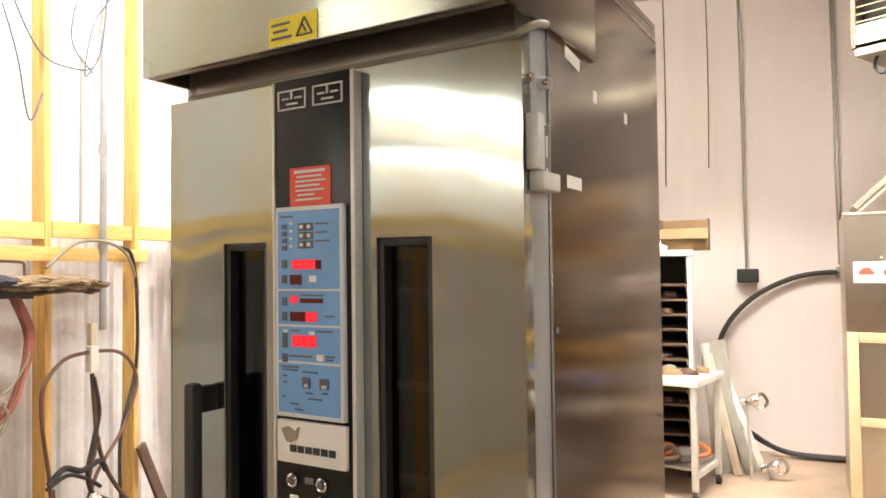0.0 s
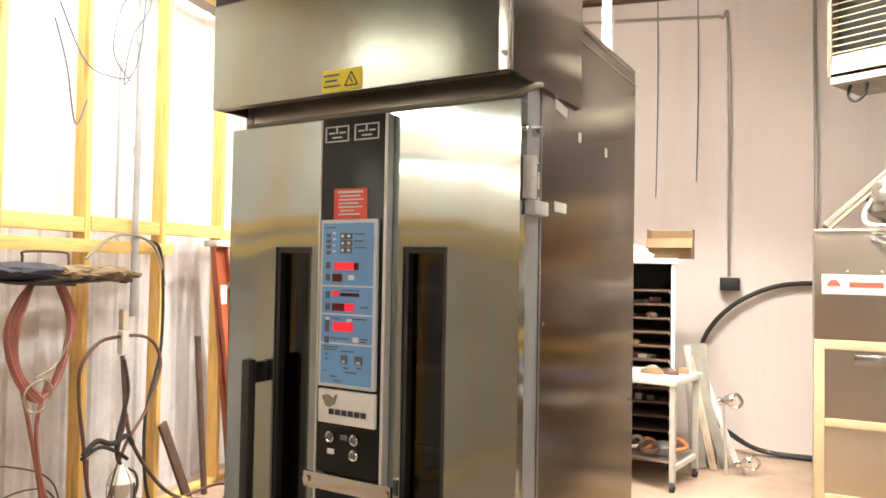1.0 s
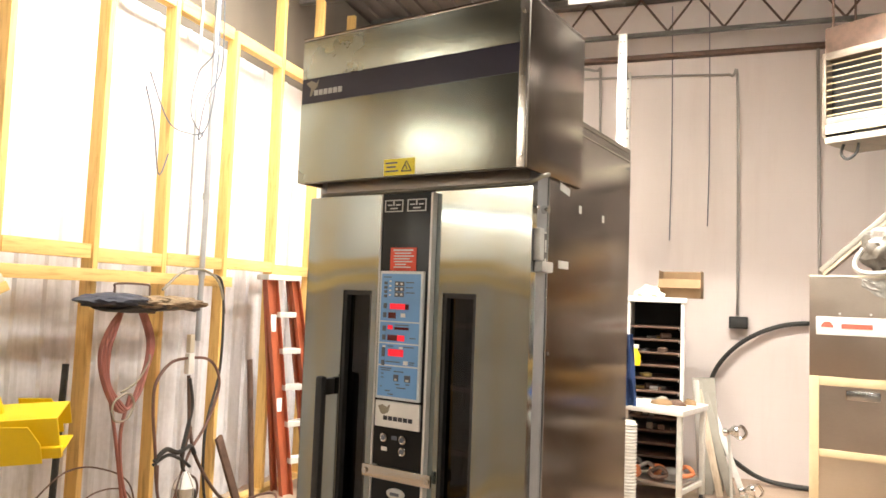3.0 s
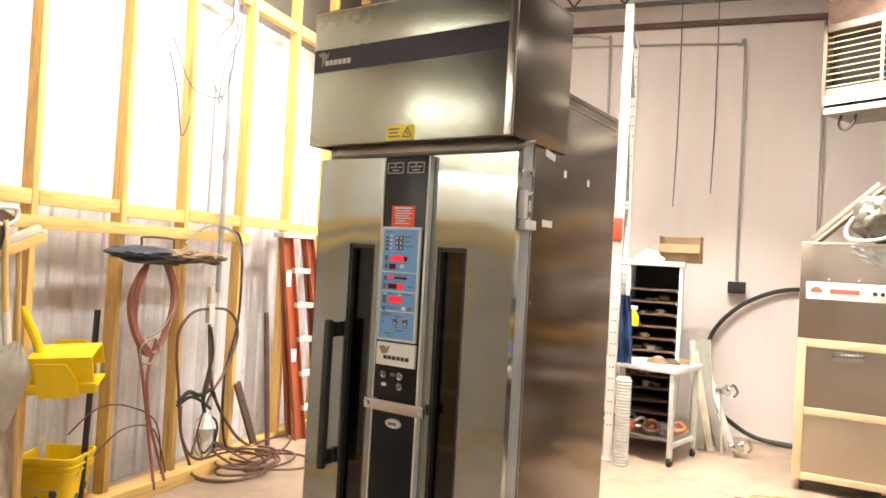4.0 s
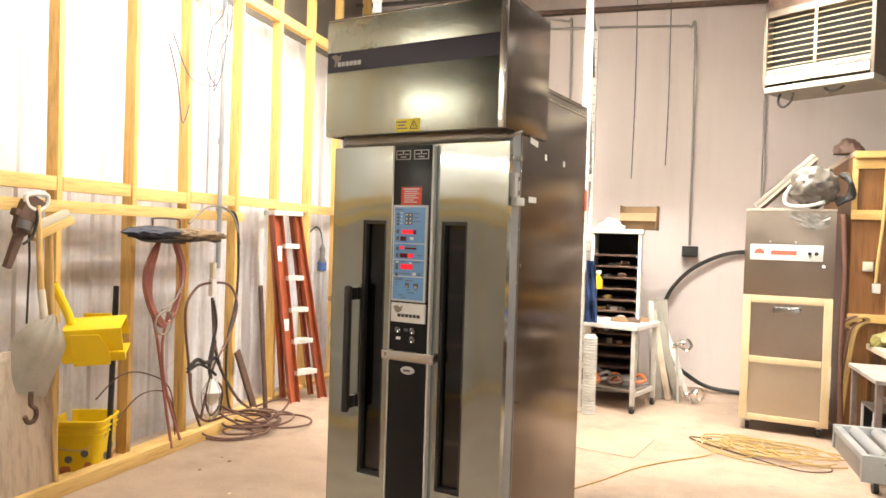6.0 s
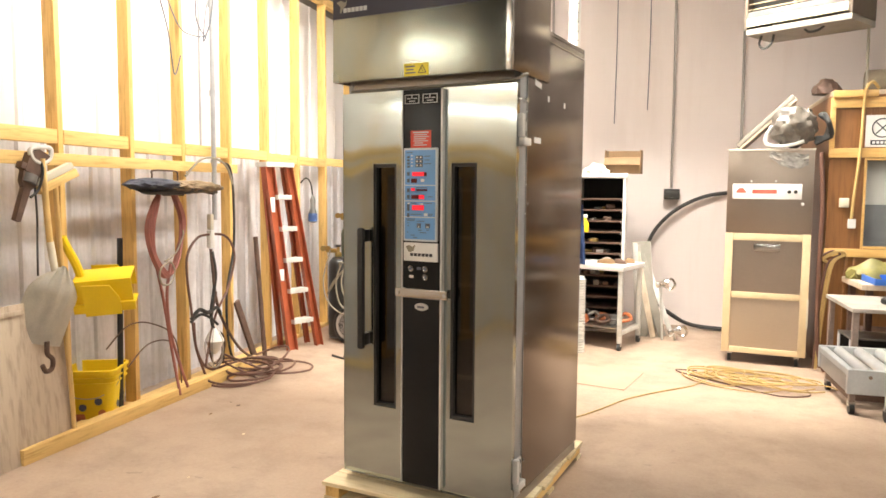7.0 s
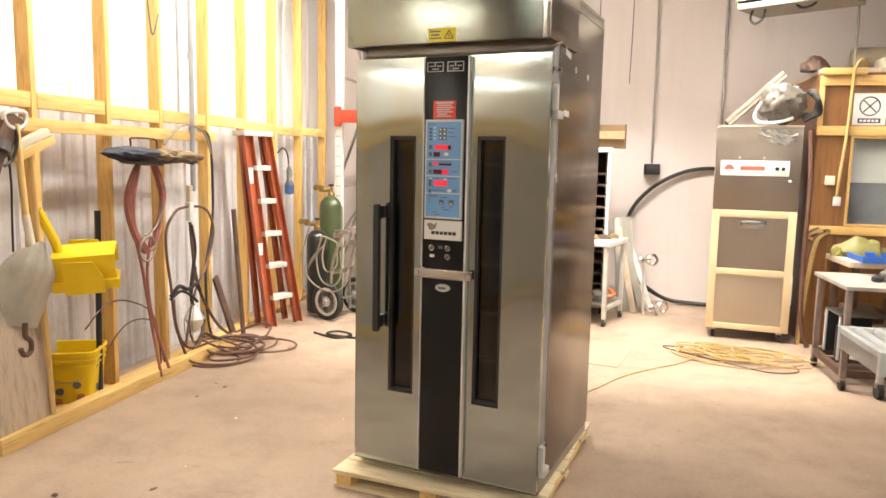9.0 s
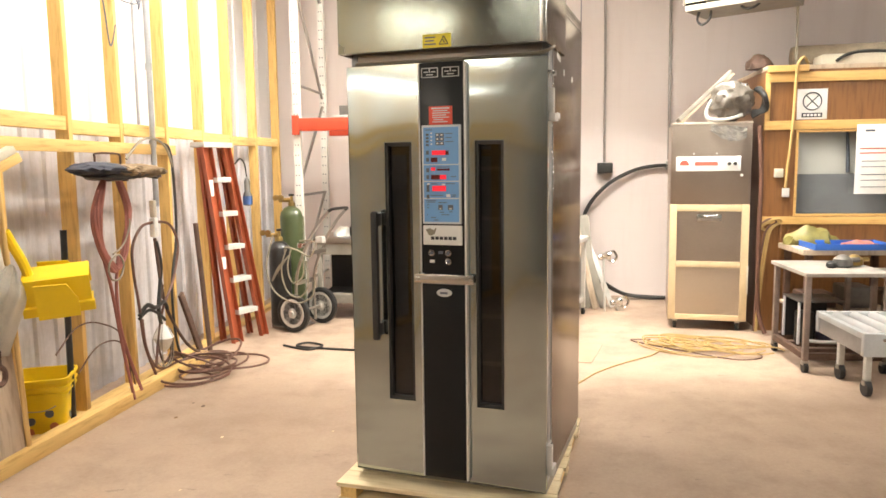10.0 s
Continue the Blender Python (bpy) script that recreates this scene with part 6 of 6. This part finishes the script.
for k, (a, b, z, h) in enumerate(((0.84, 0.92, 1.835, 0.018), (0.80, 1.19, 1.68, 0.010), (0.80, 1.19, 1.64, 0.010), (0.82, 1.16, 1.57, 0.006), (0.82, 1.12, 1.52, 0.006), (0.82, 1.16, 1.45, 0.006), (0.82, 1.10, 1.40, 0.006), (0.82, 1.15, 1.34, 0.006))):
    bpart("text_bar", (a, b, -0.036, -0.0345, z, z + h), RED_INK if k in (1, 2) else GREY_INK, poster, bevel=0)
switch = thing("light_switch", pose(1.965, 5.20, 0.0, 0, 0, -3), "cream switch box on the wood panelling", "switch")
bpart("switch_box", (0.09, 0.165, -0.035, -0.001, 1.435, 1.515), CREAM_STEEL, switch, bevel=0.006)
feed = thing("surface_cable", pose(1.965, 5.20, 0.0, 0, 0, -3), "pale cable run down the panelling to a socket", "cable")
tpart("cable_run", [(0.36, 0.05, 2.46), (0.29, -0.05, 2.50), (0.24, -0.075, 2.44), (0.235, -0.045, 2.3), (0.225, -0.04, 1.9), (0.20, -0.03, 1.55), (0.19, -0.02, 1.34)], 0.013, YELLOW_CORD, feed)
bpart("socket_box", (0.165, 0.225, -0.03, -0.001, 1.255, 1.335), ALUMINIUM, feed, bevel=0.005)
rope = tagged(tpart("ceiling_rope", [(2.25, 5.30, 2.45), (2.24, 5.30, 3.4), (2.23, 5.30, 4.9)], 0.012, GREY_HOSE), "pale rope hanging from the roof", "rope")
coilc = thing("looped_extension", pose(1.965, 5.17, 0.0, 0, 0, -3), "tan cord looped at the foot of the panelling", "cord")
for k in range(3):
    tpart("cord_run", [(0.0 + 0.02 * k, -0.06, 0.95), (-0.06 + 0.02 * k, -0.08, 0.99), (0.03 + 0.03 * k, -0.09, 1.06), (0.10 + 0.02 * k, -0.07, 1.03), (0.0 + 0.02 * k, -0.09, 0.93), (-0.05 + 0.02 * k, -0.09, 0.5), (-0.07 + 0.01 * k, -0.10, 0.02)], 0.010, YELLOW_CORD if k else BROWN_CORD, coilc)
roll = thing("canvas_roll", pose(2.42, 5.55, 2.441, 0, 0, -3), "rolled tan canvas and ducting on the office roof", "canvas roll")
bm = bmesh.new()
lathe(bm, [(0.0005, 0.0), (0.10, 0.0), (0.115, 0.04), (0.11, 1.6), (0.09, 1.65), (0.0005, 1.65)], 20, pose(-0.10, 0.1, 0.12, 0, 90, -6))
part("roll_body", bm, paint("tan_canvas", (0.30, 0.24, 0.17), 0.8, 0.35, 6, 0, 0.3), roll)
case = thing("flat_case", pose(2.45, 5.27, 2.441, 0, 0, -3), "pale flat case with a black strap handle on the office roof", "case")
bpart("case_body", (0.0, 1.3, -0.02, 0.22, 0.0, 0.10), PALE_PLASTIC, case, bevel=0.03)
tpart("strap_handle", [(0.12, -0.03, 0.03), (0.22, -0.045, 0.09), (0.40, -0.05, 0.11), (0.58, -0.045, 0.09), (0.68, -0.03, 0.03)], 0.014, BLACK_RUBBER, case)
bagd = thing("dark_bag", pose(1.98, 5.45, 2.441), "small dark bag on the office roof corner", "bag")
bm = bmesh.new()
bmesh.ops.create_icosphere(bm, subdivisions=3, radius=1.0)
for v in bm.verts:
    v.co *= 1 + 0.3 * noise.noise(v.co * 2.6)
    v.co.x, v.co.y, v.co.z = v.co.x * 0.12, v.co.y * 0.10, max(0.0, v.co.z) * 0.13
part("bag_body", bm, RUST, bagd)

# ---- steel table, bench and roller conveyor ----
LEG_BROWN = paint("worn_brown_steel", (0.26, 0.20, 0.17), 0.5, 0.4, 9, 0.2, 0.2)
WORN_TOP = paint("worn_pale_top", (0.40, 0.36, 0.32), 0.45, 0.45, 5)
cart = thing("steel_cart_table", pose(1.83, 3.77, 0.0), "worn pale-topped table on rusty legs and casters", "table")
bpart("tabletop", (0.0, 0.62, 0.0, 0.74, 0.728, 0.757), WORN_TOP, cart, "scuffed pale top", bevel=0.005)
for x, y in ((0.03, 0.03), (0.59, 0.03), (0.03, 0.67), (0.59, 0.67)):
    bpart("leg", (x - 0.02, x + 0.02, y - 0.02, y + 0.02, 0.09, 0.727), LEG_BROWN, cart, bevel=0.004)
    cpart("caster", (x - 0.016, y, 0.04), (x + 0.016, y, 0.04), 0.04, BLACK_RUBBER, cart, seg=14)
    bpart("fork", (x - 0.024, x + 0.024, y - 0.02, y + 0.02, 0.06, 0.089), STEEL_DULL, cart, bevel=0.003)
for dims in ((0.01, 0.05, 0.051, 0.649, 0.10, 0.15), (0.57, 0.61, 0.051, 0.649, 0.10, 0.15), (0.051, 0.569, 0.01, 0.05, 0.10, 0.15), (0.051, 0.569, 0.65, 0.69, 0.10, 0.15)):
    bpart("low_rail", dims, RUST, cart, "rusty low rail", bevel=0.003)
for k in range(2):
    bpart("cross_rail", (0.051, 0.569, 0.2 + 0.22 * k, 0.26 + 0.22 * k, 0.10, 0.14), RUST, cart, bevel=0.003)
comp = thing("compressor_unit", pose(1.90, 4.06, 0.151), "grey boxed refrigeration unit with dark motors on the low frame", "compressor")
for yy in (0.0, 0.315):
    bpart("case_post", (0.0, 0.015, yy, yy + 0.025, 0.0, 0.33), GALV, comp, bevel=0.002)
bpart("case_top", (0.0, 0.34, 0.0, 0.34, 0.331, 0.345), MOTOR_GREY, comp, bevel=0.003)
# black back puts the dimness of the open case into its colour
bpart("case_back", (0.016, 0.34, 0.32, 0.335, 0.0, 0.33), BLACK_MATT, comp, bevel=0)
cpart("motor_drum", (0.09, 0.12, 0.0), (0.09, 0.12, 0.24), 0.07, BLACK_STEEL, comp)
cpart("motor_drum", (0.25, 0.15, 0.0), (0.25, 0.15, 0.20), 0.06, PURPLE_PLASTIC, comp)
tpart("copper_loop", [(0.10, 0.04, 0.02), (0.2, 0.0, 0.0 + 0.02), (0.33, -0.01, 0.03), (0.38, 0.02, 0.08)], 0.014, WHITE_STEEL, comp)
for k, (x, y, w, mt) in enumerate(((0.30, 0.30, 0.05, BLACK_RUBBER), (0.40, 0.34, 0.09, MOTOR_GREY), (0.52, 0.42, 0.08, BRASS))):
    ob = thing("machine_piece", pose(1.83 + x, 3.77 + y, 0.758), "small dark machine piece on the steel table", "machine part", "pieces on the table")
    bm = bmesh.new()
    lathe(bm, [(w * 0.5, 0), (w * 0.8, 0.01), (w * 0.75, w * 0.7), (w * 0.4, w), (w * 0.15, w * 1.1)], 14)
    part("casting", bm, mt, ob)
    cpart("shaft_end", (0, 0, w * 0.6), (w * 1.4, 0.02, w * 0.6), w * 0.22, mt, ob)
side = thing("wall_bench", pose(2.08, 4.50, 0.0), "dark wooden bench against the office front", "bench")
bpart("bench_top", (0.0, 1.6, 0.0, 0.58, 0.80, 0.845), PLYWOOD, side, bevel=0.004)
for x in (0.05, 0.8, 1.5):
    for y in (0.05, 0.52):
        bpart("leg", (x, x + 0.05, y, y + 0.05, 0.0, 0.799), RUST, side, bevel=0.003)
bpart("low_shelf", (0.02, 1.58, 0.02, 0.56, 0.30, 0.33), PLYWOOD, side, bevel=0.003)
for k, (x, w, h, mt) in enumerate(((0.08, 0.26, 0.12, RUST), (0.42, 0.22, 0.18, MOTOR_GREY), (0.75, 0.3, 0.14, STEEL_DULL))):
    ob = bpart("stored_part", (x, x + w, 0.12, 0.42, 0.331, 0.331 + h), mt, bevel=0.02)
    ob.matrix_world = pose(2.08, 4.50, 0.0)
    tagged(ob, "greasy casting stored on the bench shelf", "machine part", "parts on the bench shelf")
tray = thing("blue_tray", pose(2.16, 4.46, 0.846), "bright blue plastic tray on the bench", "tray")
for dims in ((0.0, 0.62, 0.0, 0.36, 0.0, 0.006), (0.0, 0.62, 0.0, 0.006, 0.006, 0.05), (0.0, 0.62, 0.354, 0.36, 0.006, 0.05), (0.0, 0.006, 0.006, 0.354, 0.006, 0.05), (0.614, 0.62, 0.006, 0.354, 0.006, 0.05)):
    bpart("tray_wall", dims, BLUE_TRAY, tray, bevel=0.001)
OLIVE_BAG = paint("olive_bag", (0.22, 0.19, 0.05), 0.5, 0.4, 10, 0, 0.3)
for nm, x, y, z, w, d, h, mt, lb in (("yellow_bag", 2.30, 4.92, 0.846, 0.22, 0.12, 0.15, OLIVE_BAG, "crumpled yellow bag behind the blue tray"), ("red_rag", 2.60, 4.66, 0.853, 0.15, 0.10, 0.055, RED_HOSE, "faded red rag in the blue tray")):
    ob = thing(nm, pose(x, y, z), lb, "bag" if "bag" in nm else "rag")
    bm = bmesh.new()
    bmesh.ops.create_icosphere(bm, subdivisions=3, radius=1.0)
    for v in bm.verts:
        v.co *= 1 + 0.35 * noise.noise(v.co * 2.2) + 0.15 * noise.noise(v.co * 5.5)
        v.co.x, v.co.y, v.co.z = v.co.x * w, v.co.y * d, max(0.0, v.co.z) * h
    part("crumpled_cloth", bm, mt, ob)
table2 = thing("stainless_table", pose(2.50, 3.72, 0.0), "dull stainless table with clutter beside the cart", "table")
bpart("tabletop", (0.0, 1.1, 0.0, 0.66, 0.68, 0.715), STEEL_DULL, table2, bevel=0.004)
for x in (0.05, 1.0):
    for y in (0.05, 0.58):
        bpart("leg", (x, x + 0.04, y, y + 0.04, 0.0, 0.679), LEG_BROWN, table2, bevel=0.003)
box_p = tagged(bpart("dark_toolbox", (2.62, 2.86, 3.85, 4.05, 0.716, 0.83), PURPLE_PLASTIC, bevel=0.012), "small dark violet toolbox on the stainless table", "toolbox")

CONV_GREY = paint("pale_blue_grey_paint", (0.72, 0.75, 0.77), 0.45, 0.2, 6)
ROLLER_ZINC = paint("bright_zinc_roller", (0.80, 0.81, 0.83), 0.35, 0.15, 6, 0.25, 0.05)
conv = thing("roller_conveyor", pose(1.24, 1.57, 0.0), "pale grey roller conveyor section standing on steel legs", "conveyor")
CL, CW, CZ = 1.70, 0.52, 0.815
for y in (0.0, CW - 0.028):
    bm = bmesh.new()
    box(bm, 0.0, CL, y, y + 0.028, CZ - 0.105, CZ, 0.003)
    part("side_rail", bm, CONV_GREY, conv, "pale blue-grey side rail")
bpart("end_plate", (0.0, 0.03, 0.029, CW - 0.029, CZ - 0.030, CZ - 0.002), CONV_GREY, conv, bevel=0.003)
bpart("end_web", (0.006, 0.012, 0.029, CW - 0.029, CZ - 0.105, CZ - 0.031), JAMB_STEEL, conv, bevel=0.001)
x = 0.085
while x < CL - 0.05:
    roller = cpart("roller", (x, 0.030, CZ - 0.022), (x, CW - 0.030, CZ - 0.022), 0.0245, ROLLER_ZINC, conv, seg=16)
    cpart("axle_end", (x, -0.006, CZ - 0.028), (x, -0.0005, CZ - 0.028), 0.008, CHROME, roller, seg=8)
    x += 0.088
for x in (0.75, 1.55):
    for y in (0.032, CW - 0.072):
        bpart("leg", (x, x + 0.04, y, y + 0.04, 0.012, CZ - 0.05), STEEL_DULL, conv, bevel=0.003)
        bpart("foot_plate", (x - 0.02, x + 0.06, y - 0.02, y + 0.06, 0.0, 0.0115), STEEL_DULL, conv, bevel=0.002)
    bpart("leg_brace", (x + 0.01, x + 0.03, 0.073, CW - 0.073, 0.28, 0.32), STEEL_DULL, conv, bevel=0.002)
for x, z in ((0.16, 0.775), (0.20, 0.775), (0.17, 0.745)):
    bpart("scuff_mark", (x, x + 0.022, -0.0015, -0.0003, z, z + 0.006), GREY_INK, conv, bevel=0)

stand = thing("wheeled_stand", pose(1.97, 3.15, 0.0), "low steel stand on black casters beside the tables", "stand")
for x in (0.0, 0.56):
    bpart("top_rail", (x, x + 0.04, 0.0, 0.60, 0.44, 0.48), ALUMINIUM, stand, bevel=0.003)
for y in (0.0, 0.56):
    bpart("cross_rail", (0.041, 0.559, y, y + 0.04, 0.44, 0.48), ALUMINIUM, stand, bevel=0.003)
for x, y in ((0.08, 0.1), (0.52, 0.1), (0.08, 0.5), (0.52, 0.5)):
    bpart("leg", (x - 0.02, x + 0.02, y - 0.02, y + 0.02, 0.11, 0.46), ALUMINIUM, stand, bevel=0.003)
    cpart("wheel", (x - 0.018, y, 0.055), (x + 0.018, y, 0.055), 0.055, BLACK_RUBBER, stand, seg=16)
    bpart("fork", (x - 0.026, x + 0.026, y - 0.02, y + 0.02, 0.075, 0.109), STEEL_DULL, stand, bevel=0.003)
bpart("deck", (0.041, 0.559, 0.041, 0.559, 0.445, 0.47), STEEL_DULL, stand, bevel=0.002)

# ---- unit heater under the roof ----
heater = thing("unit_heater", pose(1.25, 5.40, 3.03, 0, 0, -35), "brown and cream unit heater with tan louvres under the roof", "heater")
HEATER_BROWN = paint("dusty_brown_steel", (0.13, 0.10, 0.075), 0.55, 0.3, 6, 0.2, 0.1)
LOUVRE_TAN = paint("dusty_tan_steel", (0.34, 0.27, 0.16), 0.5, 0.25, 8)
HWd, HH, HD = 0.92, 0.67, 0.5
bpart("case_side", (0.0, 0.03, 0.0, HD, 0.0, HH), HEATER_BROWN, heater, bevel=0.004)
bpart("case_side", (HWd - 0.03, HWd, 0.0, HD, 0.0, HH), HEATER_BROWN, heater, bevel=0.004)
bpart("case_top", (0.031, HWd - 0.031, 0.0, HD, HH - 0.06, HH), HEATER_BROWN, heater, bevel=0.004)
bpart("case_back", (0.031, HWd - 0.031, HD - 0.02, HD, 0.0, HH - 0.061), CREAM_STEEL, heater, bevel=0)
bpart("core", (0.031, HWd - 0.031, 0.10, 0.12, 0.12, HH - 0.061), BLACK_MATT, heater, "dark heater core", bevel=0)
bpart("kick_strip", (0.031, HWd - 0.031, -0.01, 0.02, 0.02, 0.09), CREAM_STEEL, heater, "bright cream lower strip", bevel=0.004)
bpart("shadow_strip", (0.031, HWd - 0.031, 0.005, 0.03, 0.095, 0.15), MOTOR_GREY, heater, bevel=0.002)
for k in range(9):
    z = 0.172 + 0.050 * k
    bpart("louvre", (0.031, HWd - 0.031, -0.014, 0.014, -0.0025, 0.0025), LOUVRE_TAN, heater, bevel=0.001).matrix_local = pose(0, 0.02, z, 24, 0, 0)
bpart("mullion", (HWd / 2 - 0.012, HWd / 2 + 0.012, -0.018, -0.012, 0.15, HH - 0.061), LOUVRE_TAN, heater, bevel=0.002)
bpart("drip_pan", (0.02, HWd + 0.0, 0.0, HD, -0.055, -0.002), GREY_BOARD, heater, "grey drip pan", bevel=0.01)
bpart("mount_frame", (0.0, HWd, 0.05, HD, HH + 0.001, HH + 0.22), RUST, heater, "dark mounting frame", bevel=0.006)
for x in (0.05, HWd - 0.05):
    for y in (0.08, HD - 0.05):
        cpart("hanger_rod", (x, y, HH + 0.22), (x, y, TOP - 3.03 + 0.02), 0.01, RUST, heater, seg=8)
tpart("drain_loop", [(0.12, 0.1, -0.05), (0.11, 0.08, -0.13), (0.16, 0.07, -0.18), (0.22, 0.08, -0.14), (0.23, 0.1, -0.06)], 0.011, BLACK_CORD, heater)
tpart("drain_loop", [(0.50, 0.1, -0.055), (0.55, 0.08, -0.09), (0.62, 0.08, -0.085), (0.66, 0.1, -0.055)], 0.011, BLACK_CORD, heater)

# ---- yellow cord and a flat card on the floor ----
ycord = thing("extension_cord", pose(1.32, 4.55, 0.0, 0, 0, -12), "tangled yellow extension cord heaped on the floor", "cord")
rng = random.Random(7)
for k in range(13):
    cx, cy = rng.uniform(-0.28, 0.28), rng.uniform(-0.14, 0.16)
    rx, ry, ph = rng.uniform(0.14, 0.34), rng.uniform(0.10, 0.24), rng.uniform(0, 6)
    pts = [(cx + rx * math.cos(t) * (1 + 0.15 * math.sin(2 * t + ph)), cy + ry * math.sin(t), 0.008 + 0.003 * k + 0.010 * (1 + math.sin(2 * t + ph))) for t in [2 * math.pi * i / 12 for i in range(12)]]
    tpart("turn", pts, 0.006, YELLOW_CORD, ycord, steps=4)
tpart("tail", [(-0.32, -0.10, 0.010), (-0.42, -0.42, 0.006), (-0.62, -0.72, 0.006), (-0.80, -1.05, 0.006), (-0.92, -1.42, 0.006), (-1.05, -1.75, 0.006)], 0.005, YELLOW_CORD, ycord)
tpart("tail", [(-0.45, 0.10, 0.010), (-0.62, 0.06, 0.008), (-0.5, -0.06, 0.008), (-0.2, -0.22, 0.010), (0.2, -0.40, 0.008), (0.42, -0.30, 0.008), (0.40, -0.12, 0.010)], 0.005, BROWN_CORD, ycord)
tpart("tail", [(0.30, -0.10, 0.010), (0.10, -0.36, 0.008), (-0.25, -0.34, 0.008), (-0.50, -0.16, 0.008), (-0.56, 0.02, 0.008)], 0.005, YELLOW_CORD, ycord)
FLOOR_CARD = paint("worn_floor_card", (0.42, 0.30, 0.21), 0.8, 0.15, 3)
card = tagged(bpart("floor_card", (-0.55, 0.0, 0.0, 0.62, 0.002, 0.006), FLOOR_CARD, bevel=0.001), "flat worn cardboard sheet on the floor", "cardboard")
card.matrix_world = pose(0.30, 3.95, 0.0, 0, 0, -14)

# small litter on the floor
rng = random.Random(21)
for k in range(9):
    x, y, r = rng.uniform(-2.7, -1.2), rng.uniform(1.0, 3.2), rng.uniform(0.006, 0.016)
    bm = bmesh.new()
    bmesh.ops.create_icosphere(bm, subdivisions=1, radius=1.0)
    for v in bm.verts:
        v.co *= 1 + 0.4 * noise.noise(v.co * 2 + Vector((k, k, 0)))
        v.co.x, v.co.y, v.co.z = v.co.x * r * 1.6, v.co.y * r, max(-0.2, v.co.z) * r * 0.3 + 0.002
    ob = part("litter", bm, (CARDBOARD, RUST, PINE_X)[k % 3])
    ob.matrix_world = pose(x, y, 0.0, 0, 0, rng.uniform(0, 180))
    tagged(ob, "small scrap of litter on the concrete floor", "litter", "litter on the floor")
